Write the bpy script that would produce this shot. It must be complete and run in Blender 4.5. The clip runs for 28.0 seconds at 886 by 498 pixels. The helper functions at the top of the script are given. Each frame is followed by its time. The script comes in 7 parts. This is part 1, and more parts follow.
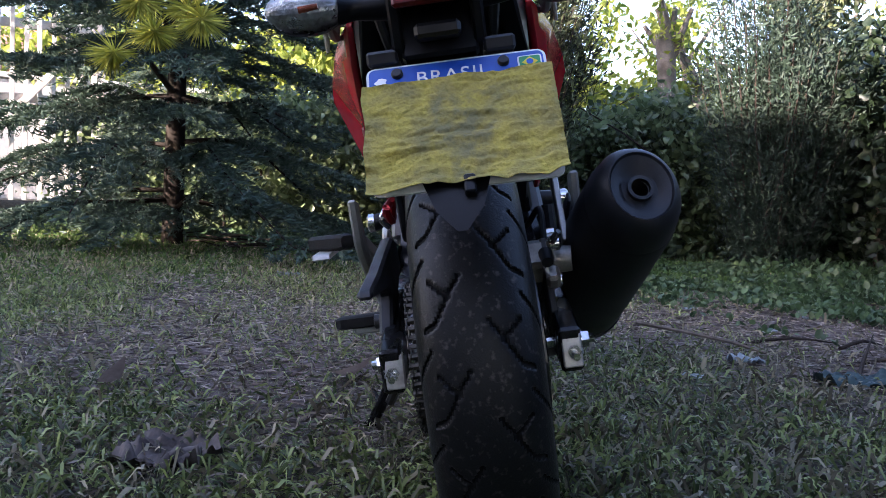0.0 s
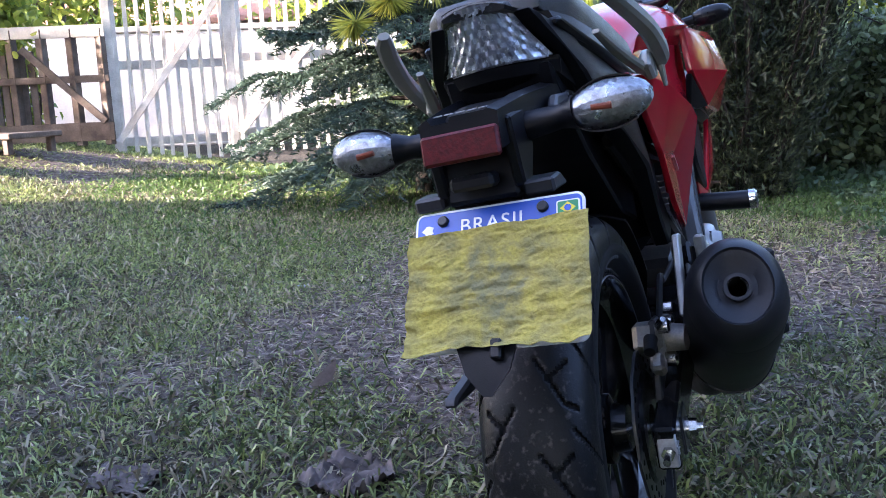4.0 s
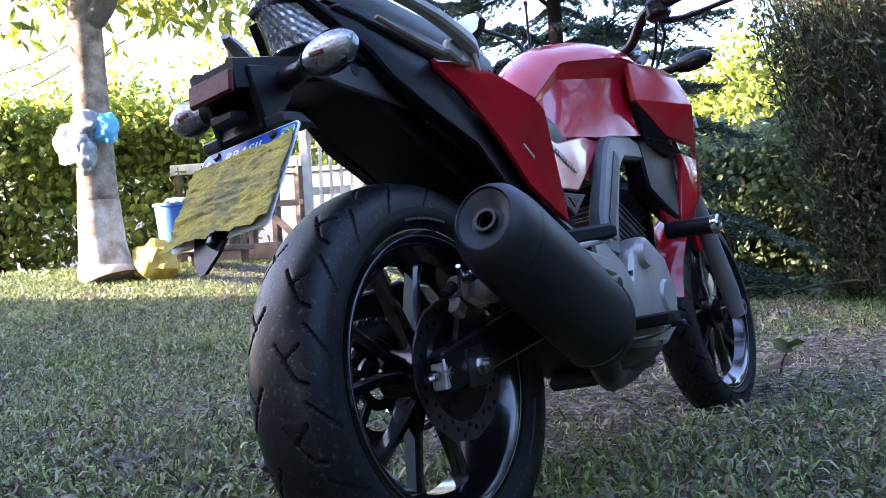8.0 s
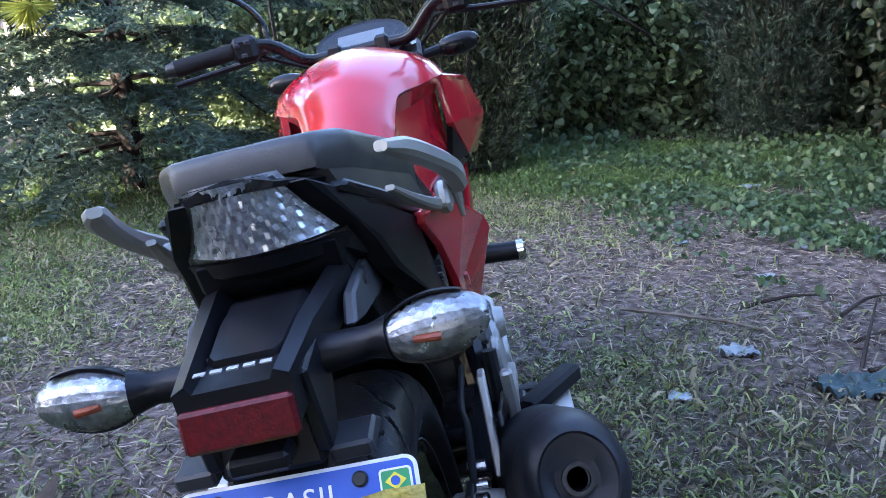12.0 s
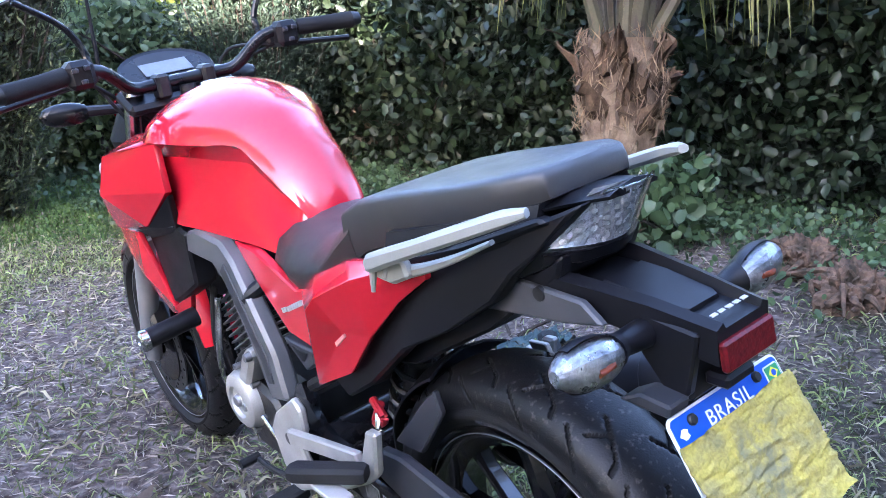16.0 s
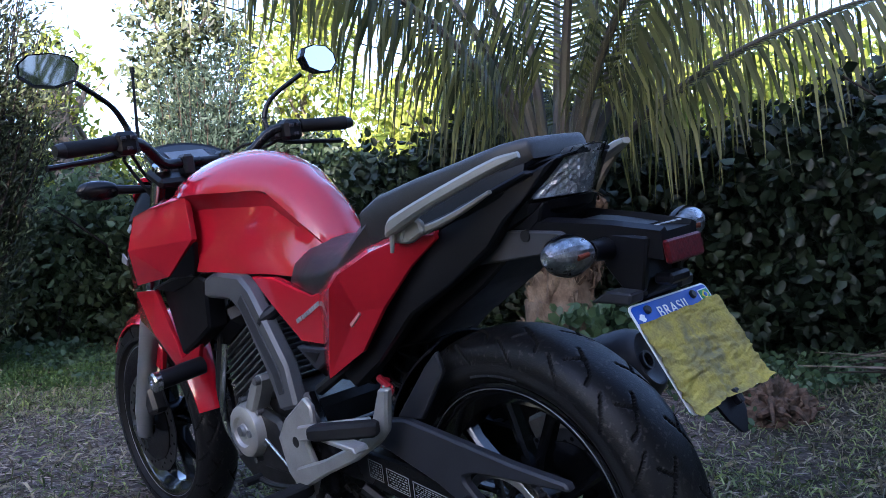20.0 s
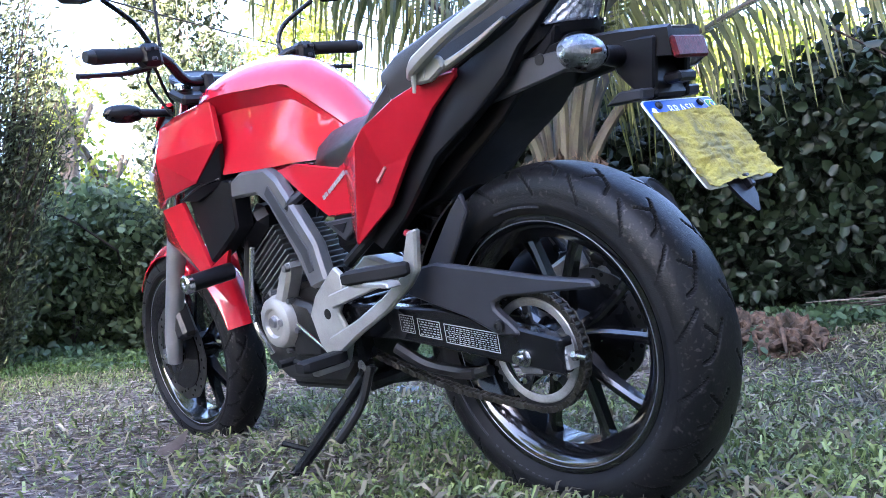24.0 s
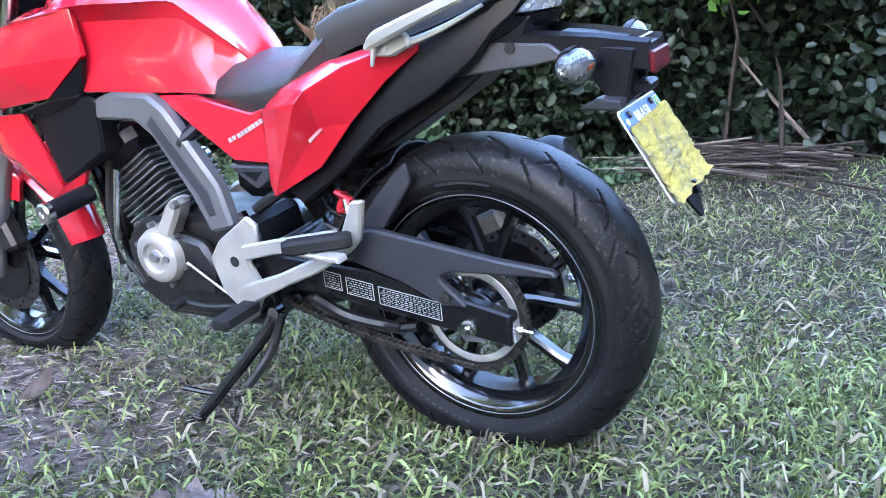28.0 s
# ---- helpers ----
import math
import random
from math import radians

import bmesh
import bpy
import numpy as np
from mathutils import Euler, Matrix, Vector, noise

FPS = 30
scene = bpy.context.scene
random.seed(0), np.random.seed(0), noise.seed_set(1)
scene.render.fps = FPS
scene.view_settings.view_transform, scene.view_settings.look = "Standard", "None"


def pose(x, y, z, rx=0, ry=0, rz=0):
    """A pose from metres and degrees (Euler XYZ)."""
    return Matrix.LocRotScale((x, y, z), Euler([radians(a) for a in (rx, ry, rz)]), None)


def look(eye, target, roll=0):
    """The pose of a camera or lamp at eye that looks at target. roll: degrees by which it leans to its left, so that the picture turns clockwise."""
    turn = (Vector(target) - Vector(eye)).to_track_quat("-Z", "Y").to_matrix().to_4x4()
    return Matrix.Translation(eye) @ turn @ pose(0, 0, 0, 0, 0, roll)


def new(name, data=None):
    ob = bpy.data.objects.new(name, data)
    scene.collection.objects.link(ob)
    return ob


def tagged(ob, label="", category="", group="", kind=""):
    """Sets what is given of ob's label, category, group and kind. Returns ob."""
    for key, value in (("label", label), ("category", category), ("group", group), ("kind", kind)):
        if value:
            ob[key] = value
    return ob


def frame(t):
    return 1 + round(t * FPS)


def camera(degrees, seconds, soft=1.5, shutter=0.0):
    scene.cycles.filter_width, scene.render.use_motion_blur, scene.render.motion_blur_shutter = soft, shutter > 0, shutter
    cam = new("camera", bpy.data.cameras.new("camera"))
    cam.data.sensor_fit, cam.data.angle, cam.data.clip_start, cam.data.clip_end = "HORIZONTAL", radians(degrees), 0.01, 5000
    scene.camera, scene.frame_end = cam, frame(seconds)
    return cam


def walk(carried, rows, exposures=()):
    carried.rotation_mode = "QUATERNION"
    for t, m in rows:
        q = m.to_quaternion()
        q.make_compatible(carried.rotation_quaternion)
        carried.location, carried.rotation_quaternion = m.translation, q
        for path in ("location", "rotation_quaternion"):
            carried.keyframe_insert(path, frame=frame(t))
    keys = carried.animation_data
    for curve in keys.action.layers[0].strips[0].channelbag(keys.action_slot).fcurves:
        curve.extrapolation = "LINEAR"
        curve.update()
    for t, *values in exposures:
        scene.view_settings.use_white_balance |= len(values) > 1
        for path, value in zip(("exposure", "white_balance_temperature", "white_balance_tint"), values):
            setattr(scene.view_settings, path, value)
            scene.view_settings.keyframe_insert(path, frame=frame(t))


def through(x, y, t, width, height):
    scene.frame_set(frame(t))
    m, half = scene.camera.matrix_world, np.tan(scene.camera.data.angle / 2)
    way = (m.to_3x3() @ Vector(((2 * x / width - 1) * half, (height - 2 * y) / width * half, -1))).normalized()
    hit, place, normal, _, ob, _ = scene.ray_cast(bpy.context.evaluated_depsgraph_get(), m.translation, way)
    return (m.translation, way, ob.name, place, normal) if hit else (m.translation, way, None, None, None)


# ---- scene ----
import collections

cam = camera(54.0, 28.0, soft=0.45)
METRES, EYE, TILT, LEAN, TURN = 5.36, 0.482, -3.4, -1.9, 1.8
START = (-0.0765, -1.2383)
ROWS = [
    (0.0, 0.0, 0.0, 0.0, 0.0, 0.0, -0.0),
    (0.5, -0.0005, 0.0015, -0.0058, 0.87, -2.37, -1.48),
    (1.0, 0.0008, 0.0023, -0.0099, 1.12, -2.95, 1.63),
    (1.5, 0.0015, 0.0067, -0.0113, 3.05, -4.27, 2.17),
    (2.0, 0.0008, 0.0052, -0.0015, 2.08, -3.8, 0.66),
    (2.5, -0.0035, 0.0078, 0.0118, -3.32, -4.24, 0.26),
    (3.0, 0.0005, 0.0048, 0.0203, -5.24, -5.11, -1.94),
    (3.5, 0.0198, 0.0042, 0.0322, 7.37, -5.44, -2.2),
    (4.0, 0.0492, 0.0043, 0.0489, 18.58, -6.06, 3.35),
    (4.5, 0.0775, 0.0175, 0.0547, 23.78, -1.67, -0.36),
    (6.5, 0.1288, 0.0284, -0.0086, 34.44, -3.11, 5.19),
    (7.0, 0.1459, 0.0246, -0.0093, 35.45, -0.86, 4.56),
    (7.5, 0.1539, 0.0271, -0.0093, 33.63, 2.0, 3.91),
    (8.0, 0.1638, 0.0201, -0.0086, 33.85, 4.24, 3.13),
    (8.5, 0.1616, 0.0246, -0.0052, 33.22, 5.41, 3.07),
    (9.0, 0.1665, 0.0198, -0.0042, 32.33, 5.65, 2.98),
    (9.5, 0.1682, 0.0185, -0.0014, 31.84, 6.46, 3.5),
    (10.0, 0.1603, 0.0212, 0.0087, 29.86, 4.77, 2.88),
    (10.5, 0.1338, 0.0256, 0.0531, 23.38, -0.72, 4.64),
    (11.0, 0.0959, 0.0244, 0.0895, 18.11, -4.75, 4.21),
    (11.5, 0.064, 0.033, 0.0959, 10.55, -7.58, 3.06),
    (12.0, 0.0294, 0.0571, 0.0939, -0.27, -11.21, 5.76),
    (12.5, -0.0078, 0.0803, 0.1004, -12.59, -12.95, 5.55),
    (13.0, -0.03, 0.0983, 0.1037, -17.56, -14.09, 3.77),
    (13.5, -0.0355, 0.1208, 0.1042, -23.16, -14.85, 6.12),
    (15.5, -0.1238, 0.0945, 0.1094, -37.49, -12.25, 3.64),
    (16.0, -0.1449, 0.0838, 0.1076, -40.52, -12.38, 4.38),
    (16.5, -0.1588, 0.073, 0.1036, -42.91, -12.12, 3.64),
    (17.0, -0.1681, 0.0644, 0.0954, -40.67, -12.16, 3.9),
    (17.5, -0.1747, 0.0622, 0.0792, -40.69, -9.95, 2.96),
    (18.0, -0.1817, 0.0609, 0.0652, -41.66, -5.72, 2.22),
    (18.5, -0.1874, 0.0572, 0.0619, -41.86, -0.74, 2.69),
    (19.0, -0.1938, 0.0524, 0.0585, -42.8, 2.32, 3.54),
    (19.5, -0.1983, 0.0524, 0.0532, -43.72, 3.19, 3.76),
    (20.0, -0.203, 0.0538, 0.048, -44.73, 1.73, 4.17),
    (20.5, -0.2042, 0.0554, 0.0431, -45.33, -0.87, 4.26),
    (21.0, -0.2051, 0.0569, 0.0394, -44.92, -2.82, 4.46),
    (21.5, -0.203, 0.0608, 0.0356, -44.26, -4.35, 4.82),
    (23.5, -0.2174, 0.0593, -0.005, -43.63, 1.14, 6.68),
    (24.0, -0.2202, 0.0545, -0.0124, -44.46, 3.96, 7.13),
    (24.5, -0.2251, 0.0477, -0.0104, -46.75, 4.42, 4.25),
    (25.0, -0.2284, 0.0429, -0.0121, -45.54, 4.33, 5.24),
    (25.5, -0.2415, 0.0356, -0.0158, -48.33, 6.48, 3.04),
    (26.0, -0.2508, 0.0344, -0.0155, -46.66, 4.69, 3.18),
    (26.5, -0.2538, 0.038, -0.014, -48.06, 2.63, 4.09),
    (27.0, -0.2468, 0.0507, 0.0125, -49.25, -6.39, 3.0),
    (27.5, -0.2445, 0.0792, 0.0376, -58.56, -9.85, 3.76),
    (28.0, -0.2596, 0.1084, 0.0526, -63.2, -11.6, 5.12),
]
EXPOSURES = [(0.0, 2.82, 5800, 27), (1.0, 4.22, 5620, 29), (2.0, 4.42, 5650, 30), (3.0, 4.30, 5580, 31), (4.5, 3.32, 5800, 25), (7.0, 3.90, 5780, 29), (8.0, 3.60, 5780, 28), (9.0, 2.92, 5760, 29), (10.0, 2.32, 5800, 24), (10.5, 2.9, 5750, 24), (11.0, 3.15, 5800, 25), (12.0, 3.82, 5600, 22), (13.0, 4.60, 5900, 25), (17.0, 4.25, 5600, 25), (18.0, 4.17, 5600, 25), (19.0, 3.58, 5450, 25), (20.0, 2.62, 5350, 24), (21.0, 3.62, 5500, 22), (22.0, 3.92, 5500, 22), (24.0, 4.15, 5600, 24), (25.0, 3.62, 5600, 25), (26.5, 3.52, 5600, 25), (28.0, 4.72, 5600, 21)]
walk(cam, [(t, pose(START[0], START[1], EYE, TILT, LEAN, TURN) @ pose(METRES * x, METRES * y, METRES * z, 90 + pitch, roll, yaw)) for t, x, y, z, yaw, pitch, roll in ROWS], EXPOSURES)

# ---- light ----
SUN_EL, SUN_AZ = 17.0, 229.0        # degrees; azimuth of the sun, clockwise from +y
world = bpy.data.worlds.new("world")
scene.world = world
world.use_nodes = True
wn = world.node_tree
sky = wn.nodes.new("ShaderNodeTexSky")
sky.sky_type = "NISHITA"
sky.sun_disc = False
sky.sun_elevation = radians(SUN_EL)
sky.sun_rotation = radians(SUN_AZ)
sky.air_density, sky.dust_density, sky.ozone_density = 1.0, 2.0, 1.0
wn.links.new(sky.outputs[0], wn.nodes["Background"].inputs[0])
wn.nodes["Background"].inputs[1].default_value = 0.15
sun_dir = Vector((math.sin(radians(SUN_AZ)) * math.cos(radians(SUN_EL)), math.cos(radians(SUN_AZ)) * math.cos(radians(SUN_EL)), math.sin(radians(SUN_EL))))
sun = new("sun", bpy.data.lights.new("sun", "SUN"))
sun.data.energy, sun.data.angle, sun.data.color = 5.0, radians(0.6), (1.0, 0.86, 0.66)
sun.matrix_world = look(sun_dir * 30, (0, 0, 0))


# ---- materials ----
def mat(name, base, rough=0.6, metal=0.0, second=None, scale=20.0, fine=150.0, bump=0.15, vary=0.35, coat=0.0, spec=0.5, rough_vary=0.12, object_random=0.0):
    """A surface with two scales of mottling, uneven gloss and fine relief."""
    m = bpy.data.materials.new(name)
    m.use_nodes = True
    t = m.node_tree
    b = t.nodes["Principled BSDF"]
    co = t.nodes.new("ShaderNodeTexCoord")
    big = t.nodes.new("ShaderNodeTexNoise")
    big.inputs["Scale"].default_value, big.inputs["Detail"].default_value = scale, 4
    small = t.nodes.new("ShaderNodeTexNoise")
    small.inputs["Scale"].default_value, small.inputs["Detail"].default_value = fine, 3
    t.links.new(co.outputs["Object"], big.inputs["Vector"])
    t.links.new(co.outputs["Object"], small.inputs["Vector"])
    ramp = t.nodes.new("ShaderNodeMapRange")
    ramp.inputs[1].default_value, ramp.inputs[2].default_value = 0.35, 0.68
    t.links.new(big.outputs["Fac"], ramp.inputs[0])
    mix = t.nodes.new("ShaderNodeMix")
    mix.data_type = "RGBA"
    other = second or tuple(c * (1 - vary) for c in base)
    mix.inputs["A"].default_value, mix.inputs["B"].default_value = (*base, 1), (*other, 1)
    t.links.new(ramp.outputs[0], mix.inputs["Factor"])
    grain = t.nodes.new("ShaderNodeMix")
    grain.data_type, grain.blend_type = "RGBA", "MULTIPLY"
    g2 = t.nodes.new("ShaderNodeMapRange")
    g2.inputs[1].default_value, g2.inputs[2].default_value, g2.inputs[3].default_value, g2.inputs[4].default_value = 0.3, 0.7, 1 - vary * 0.6, 1.0
    t.links.new(small.outputs["Fac"], g2.inputs[0])
    grain.inputs["Factor"].default_value = 1.0
    t.links.new(mix.outputs["Result"], grain.inputs["A"])
    t.links.new(g2.outputs[0], grain.inputs["B"])
    out = grain.outputs["Result"]
    if object_random:
        info = t.nodes.new("ShaderNodeObjectInfo")
        hsv = t.nodes.new("ShaderNodeHueSaturation")
        r = t.nodes.new("ShaderNodeMapRange")
        r.inputs[3].default_value, r.inputs[4].default_value = 1 - object_random, 1 + object_random
        t.links.new(info.outputs["Random"], r.inputs[0])
        t.links.new(r.outputs[0], hsv.inputs["Value"])
        t.links.new(out, hsv.inputs["Color"])
        out = hsv.outputs["Color"]
    t.links.new(out, b.inputs["Base Color"])
    rr = t.nodes.new("ShaderNodeMapRange")
    rr.inputs[3].default_value, rr.inputs[4].default_value = max(0.02, rough - rough_vary), min(1, rough + rough_vary)
    t.links.new(big.outputs["Fac"], rr.inputs[0])
    t.links.new(rr.outputs[0], b.inputs["Roughness"])
    b.inputs["Metallic"].default_value = metal
    b.inputs["Specular IOR Level"].default_value = spec
    b.inputs["Coat Weight"].default_value = coat
    b.inputs["Coat Roughness"].default_value = 0.05
    if bump:
        bp = t.nodes.new("ShaderNodeBump")
        bp.inputs["Strength"].default_value, bp.inputs["Distance"].default_value = bump, 0.002
        t.links.new(small.outputs["Fac"], bp.inputs["Height"])
        t.links.new(bp.outputs[0], b.inputs["Normal"])
    return m


def leaf_mat(name, low, high, rough=0.5, through=0.35, power=1.0):
    """Foliage: each leaf its own shade, and light that comes through."""
    m = bpy.data.materials.new(name)
    m.use_nodes = True
    t = m.node_tree
    b = t.nodes["Principled BSDF"]
    geo = t.nodes.new("ShaderNodeNewGeometry")
    mix = t.nodes.new("ShaderNodeMix")
    mix.data_type = "RGBA"
    mix.inputs["A"].default_value, mix.inputs["B"].default_value = (*low, 1), (*high, 1)
    noise_t = t.nodes.new("ShaderNodeTexNoise")
    noise_t.inputs["Scale"].default_value = 1.3
    add = t.nodes.new("ShaderNodeMath")
    add.operation = "MULTIPLY_ADD"
    add.inputs[1].default_value, add.inputs[2].default_value = 0.7, 0.0
    t.links.new(geo.outputs["Random Per Island"], add.inputs[0])
    add2 = t.nodes.new("ShaderNodeMath")
    add2.operation = "MULTIPLY_ADD"
    add2.inputs[1].default_value = 0.6
    t.links.new(noise_t.outputs["Fac"], add2.inputs[0])
    t.links.new(add.outputs[0], add2.inputs[2])
    sub = t.nodes.new("ShaderNodeMath")
    sub.operation, sub.use_clamp = "SUBTRACT", True
    sub.inputs[1].default_value = 0.15
    t.links.new(add2.outputs[0], sub.inputs[0])
    pw = t.nodes.new("ShaderNodeMath")
    pw.operation = "POWER"
    pw.inputs[1].default_value = power
    t.links.new(sub.outputs[0], pw.inputs[0])
    t.links.new(pw.outputs[0], mix.inputs["Factor"])
    t.links.new(mix.outputs["Result"], b.inputs["Base Color"])
    b.inputs["Roughness"].default_value = rough
    b.inputs["Specular IOR Level"].default_value = 0.4
    tr = t.nodes.new("ShaderNodeBsdfTranslucent")
    t.links.new(mix.outputs["Result"], tr.inputs["Color"])
    ms = t.nodes.new("ShaderNodeMixShader")
    ms.inputs[0].default_value = through
    t.links.new(b.outputs[0], ms.inputs[1])
    t.links.new(tr.outputs[0], ms.inputs[2])
    t.links.new(ms.outputs[0], t.nodes["Material Output"].inputs["Surface"])
    return m


def clear_mat(name, tint=(1, 1, 1), rough=0.03, ior=1.45):
    m = bpy.data.materials.new(name)
    m.use_nodes = True
    b = m.node_tree.nodes["Principled BSDF"]
    b.inputs["Base Color"].default_value = (*tint, 1)
    b.inputs["Roughness"].default_value, b.inputs["IOR"].default_value = rough, ior
    b.inputs["Transmission Weight"].default_value = 1.0
    return m


RED = mat("red_paint", (0.42, 0.010, 0.022), 0.18, 0.0, second=(0.37, 0.008, 0.018), scale=6, fine=500, bump=0.02, vary=0.1, coat=0.65, spec=0.3, rough_vary=0.06)
BLACK_PLASTIC = mat("black_plastic", (0.006, 0.006, 0.008), 0.40, scale=15, fine=700, bump=0.1, vary=0.3, spec=0.22)
BLACK_GLOSS = mat("black_gloss", (0.008, 0.008, 0.009), 0.26, scale=10, fine=300, bump=0.02, vary=0.3, coat=0.1, spec=0.22)
GREY_PLASTIC = mat("grey_plastic", (0.026, 0.027, 0.032), 0.45, scale=15, fine=800, bump=0.08, vary=0.2, spec=0.3)
RIM_BLACK = mat("rim_gloss_black", (0.006, 0.006, 0.007), 0.14, scale=10, fine=300, bump=0.02, vary=0.3, coat=0.7, spec=0.5, rough_vary=0.05)
FRAME_GREY = mat("frame_paint", (0.10, 0.103, 0.108), 0.40, 0.3, scale=12, fine=600, bump=0.06, vary=0.2)
SILVER = mat("silver_cast_metal", (0.38, 0.37, 0.345), 0.40, 0.45, scale=14, fine=500, bump=0.12, vary=0.22)
CALIPER = mat("caliper_metal", (0.32, 0.30, 0.27), 0.40, 0.6, scale=25, fine=300, bump=0.25, vary=0.4)
ROTOR = mat("rotor_steel", (0.10, 0.10, 0.10), 0.36, 0.9, scale=30, fine=250, bump=0.1, vary=0.3)
CHROME = mat("bright_steel", (0.62, 0.62, 0.62), 0.22, 1.0, scale=30, fine=600, bump=0.05, vary=0.25)
RAIL_SILVER = mat("rail_paint", (0.30, 0.295, 0.265), 0.48, 0.35, scale=12, fine=500, bump=0.05, vary=0.12)
DARK_METAL = mat("dark_metal", (0.035, 0.035, 0.036), 0.42, 0.6, scale=25, fine=500, bump=0.15, vary=0.4)
RUBBER = mat("rubber", (0.007, 0.007, 0.008), 0.66, second=(0.016, 0.016, 0.016), scale=9, fine=420, bump=0.25, vary=0.3, spec=0.16)
TREAD = mat("tread_rubber", (0.006, 0.006, 0.007), 0.42, second=(0.052, 0.047, 0.042), scale=120, fine=420, bump=0.25, vary=0.5, spec=0.22)
TREAD.node_tree.nodes["Map Range"].inputs[1].default_value = 0.57   # dried mud in patches only
TREAD.node_tree.nodes["Map Range"].inputs[2].default_value = 0.72
GROOVE = mat("groove_rubber", (0.004, 0.004, 0.004), 0.9, scale=20, fine=200, bump=0.2, vary=0.3, spec=0.2)
SEAT_VINYL = mat("seat_vinyl", (0.024, 0.023, 0.0225), 0.37, scale=25, fine=1200, bump=0.25, vary=0.1)
EXHAUST = mat("exhaust_paint", (0.010, 0.011, 0.014), 0.45, second=(0.017, 0.018, 0.022), scale=8, fine=500, bump=0.1, vary=0.25, spec=0.25)
CHAIN = mat("chain_steel", (0.11, 0.10, 0.085), 0.45, 0.85, scale=40, fine=300, bump=0.3, vary=0.5)
DISC = mat("disc_steel", (0.42, 0.41, 0.395), 0.36, 0.5, scale=30, fine=250, bump=0.1, vary=0.3)
LENS = clear_mat("clear_lens", (0.97, 0.98, 1.0), 0.03, 1.30)
FIN = mat("fin_metal", (0.22, 0.22, 0.225), 0.42, 0.6, scale=25, fine=500, bump=0.15, vary=0.35)
REFLECTOR = mat("reflector_silver", (0.46, 0.47, 0.49), 0.30, 0.75, scale=70, fine=160, bump=0.6, vary=0.5)
LAMP_SILVER = mat("lamp_silver", (0.66, 0.69, 0.76), 0.26, 0.55, scale=60, fine=140, bump=0.4, vary=0.35)
HOLDER_GREY = mat("holder_grey", (0.050, 0.050, 0.054), 0.5, scale=15, fine=800, bump=0.08, vary=0.2)
AMBER = mat("amber_bulb", (0.30, 0.06, 0.02), 0.3, vary=0.1)
RED_LENS = mat("red_reflector", (0.10, 0.003, 0.006), 0.4, scale=160, fine=300, bump=0.3, vary=0.5, spec=0.25)
PLATE_WHITE = mat("plate_white", (0.74, 0.75, 0.76), 0.4, vary=0.1, bump=0.02)
PLATE_BLUE = mat("plate_blue", (0.012, 0.075, 0.42), 0.35, vary=0.12, bump=0.02)
GREEN = mat("flag_green", (0.02, 0.25, 0.08), 0.5, vary=0.1)
YELLOW = mat("flag_yellow", (0.75, 0.62, 0.03), 0.5, vary=0.1)
CLOTH = mat("yellow_cloth", (0.40, 0.335, 0.075), 0.95, second=(0.235, 0.205, 0.085), scale=34, fine=260, bump=1.0, vary=0.45, spec=0.1)
def stain(m, centre, radius, colour):
    """A blotchy grey stain round one place on a cloth."""
    t = m.node_tree
    b = t.nodes["Principled BSDF"]
    old = b.inputs["Base Color"].links[0].from_socket
    co = t.nodes.new("ShaderNodeTexCoord")
    far_off = t.nodes.new("ShaderNodeVectorMath")
    far_off.operation = "DISTANCE"
    far_off.inputs[1].default_value = centre
    blot = t.nodes.new("ShaderNodeTexNoise")
    blot.inputs["Scale"].default_value, blot.inputs["Detail"].default_value = 55, 5
    t.links.new(co.outputs["Object"], far_off.inputs[0])
    t.links.new(co.outputs["Object"], blot.inputs["Vector"])
    near = t.nodes.new("ShaderNodeMapRange")
    near.inputs[1].default_value, near.inputs[2].default_value, near.inputs[3].default_value, near.inputs[4].default_value = radius * 0.2, radius, 0.26, -0.10
    t.links.new(far_off.outputs["Value"], near.inputs[0])
    total = t.nodes.new("ShaderNodeMath")
    t.links.new(blot.outputs["Fac"], total.inputs[0])
    t.links.new(near.outputs[0], total.inputs[1])
    cut = t.nodes.new("ShaderNodeMapRange")
    cut.inputs[1].default_value, cut.inputs[2].default_value = 0.56, 0.80
    t.links.new(total.outputs[0], cut.inputs[0])
    mix = t.nodes.new("ShaderNodeMix")
    mix.data_type = "RGBA"
    mix.inputs["B"].default_value = (*colour, 1)
    t.links.new(cut.outputs[0], mix.inputs["Factor"])
    t.links.new(old, mix.inputs["A"])
    t.links.new(mix.outputs["Result"], b.inputs["Base Color"])


stain(CLOTH, (0.005, 0.0, -0.095), 0.075, (0.18, 0.165, 0.085))
MIRROR = mat("mirror_glass", (0.85, 0.88, 0.9), 0.03, 1.0, bump=0, vary=0.02, rough_vary=0.01)
PALE_RED = mat("pale_red_print", (0.55, 0.22, 0.22), 0.4, vary=0.15, bump=0.02)
STICKER = mat("pale_print", (0.30, 0.30, 0.295), 0.5, vary=0.15, bump=0.02)
SPRING_RED = mat("red_anodised", (0.45, 0.02, 0.03), 0.3, 0.5, vary=0.2)
SCREEN = mat("meter_screen", (0.012, 0.013, 0.015), 0.30, vary=0.1, bump=0, spec=0.15)
LCD = mat("liquid_crystal_pane", (0.13, 0.15, 0.17), 0.35, vary=0.15, bump=0, spec=0.2)
GLYPH = mat("pale_glyph", (0.45, 0.47, 0.48), 0.3, vary=0.1, bump=0)


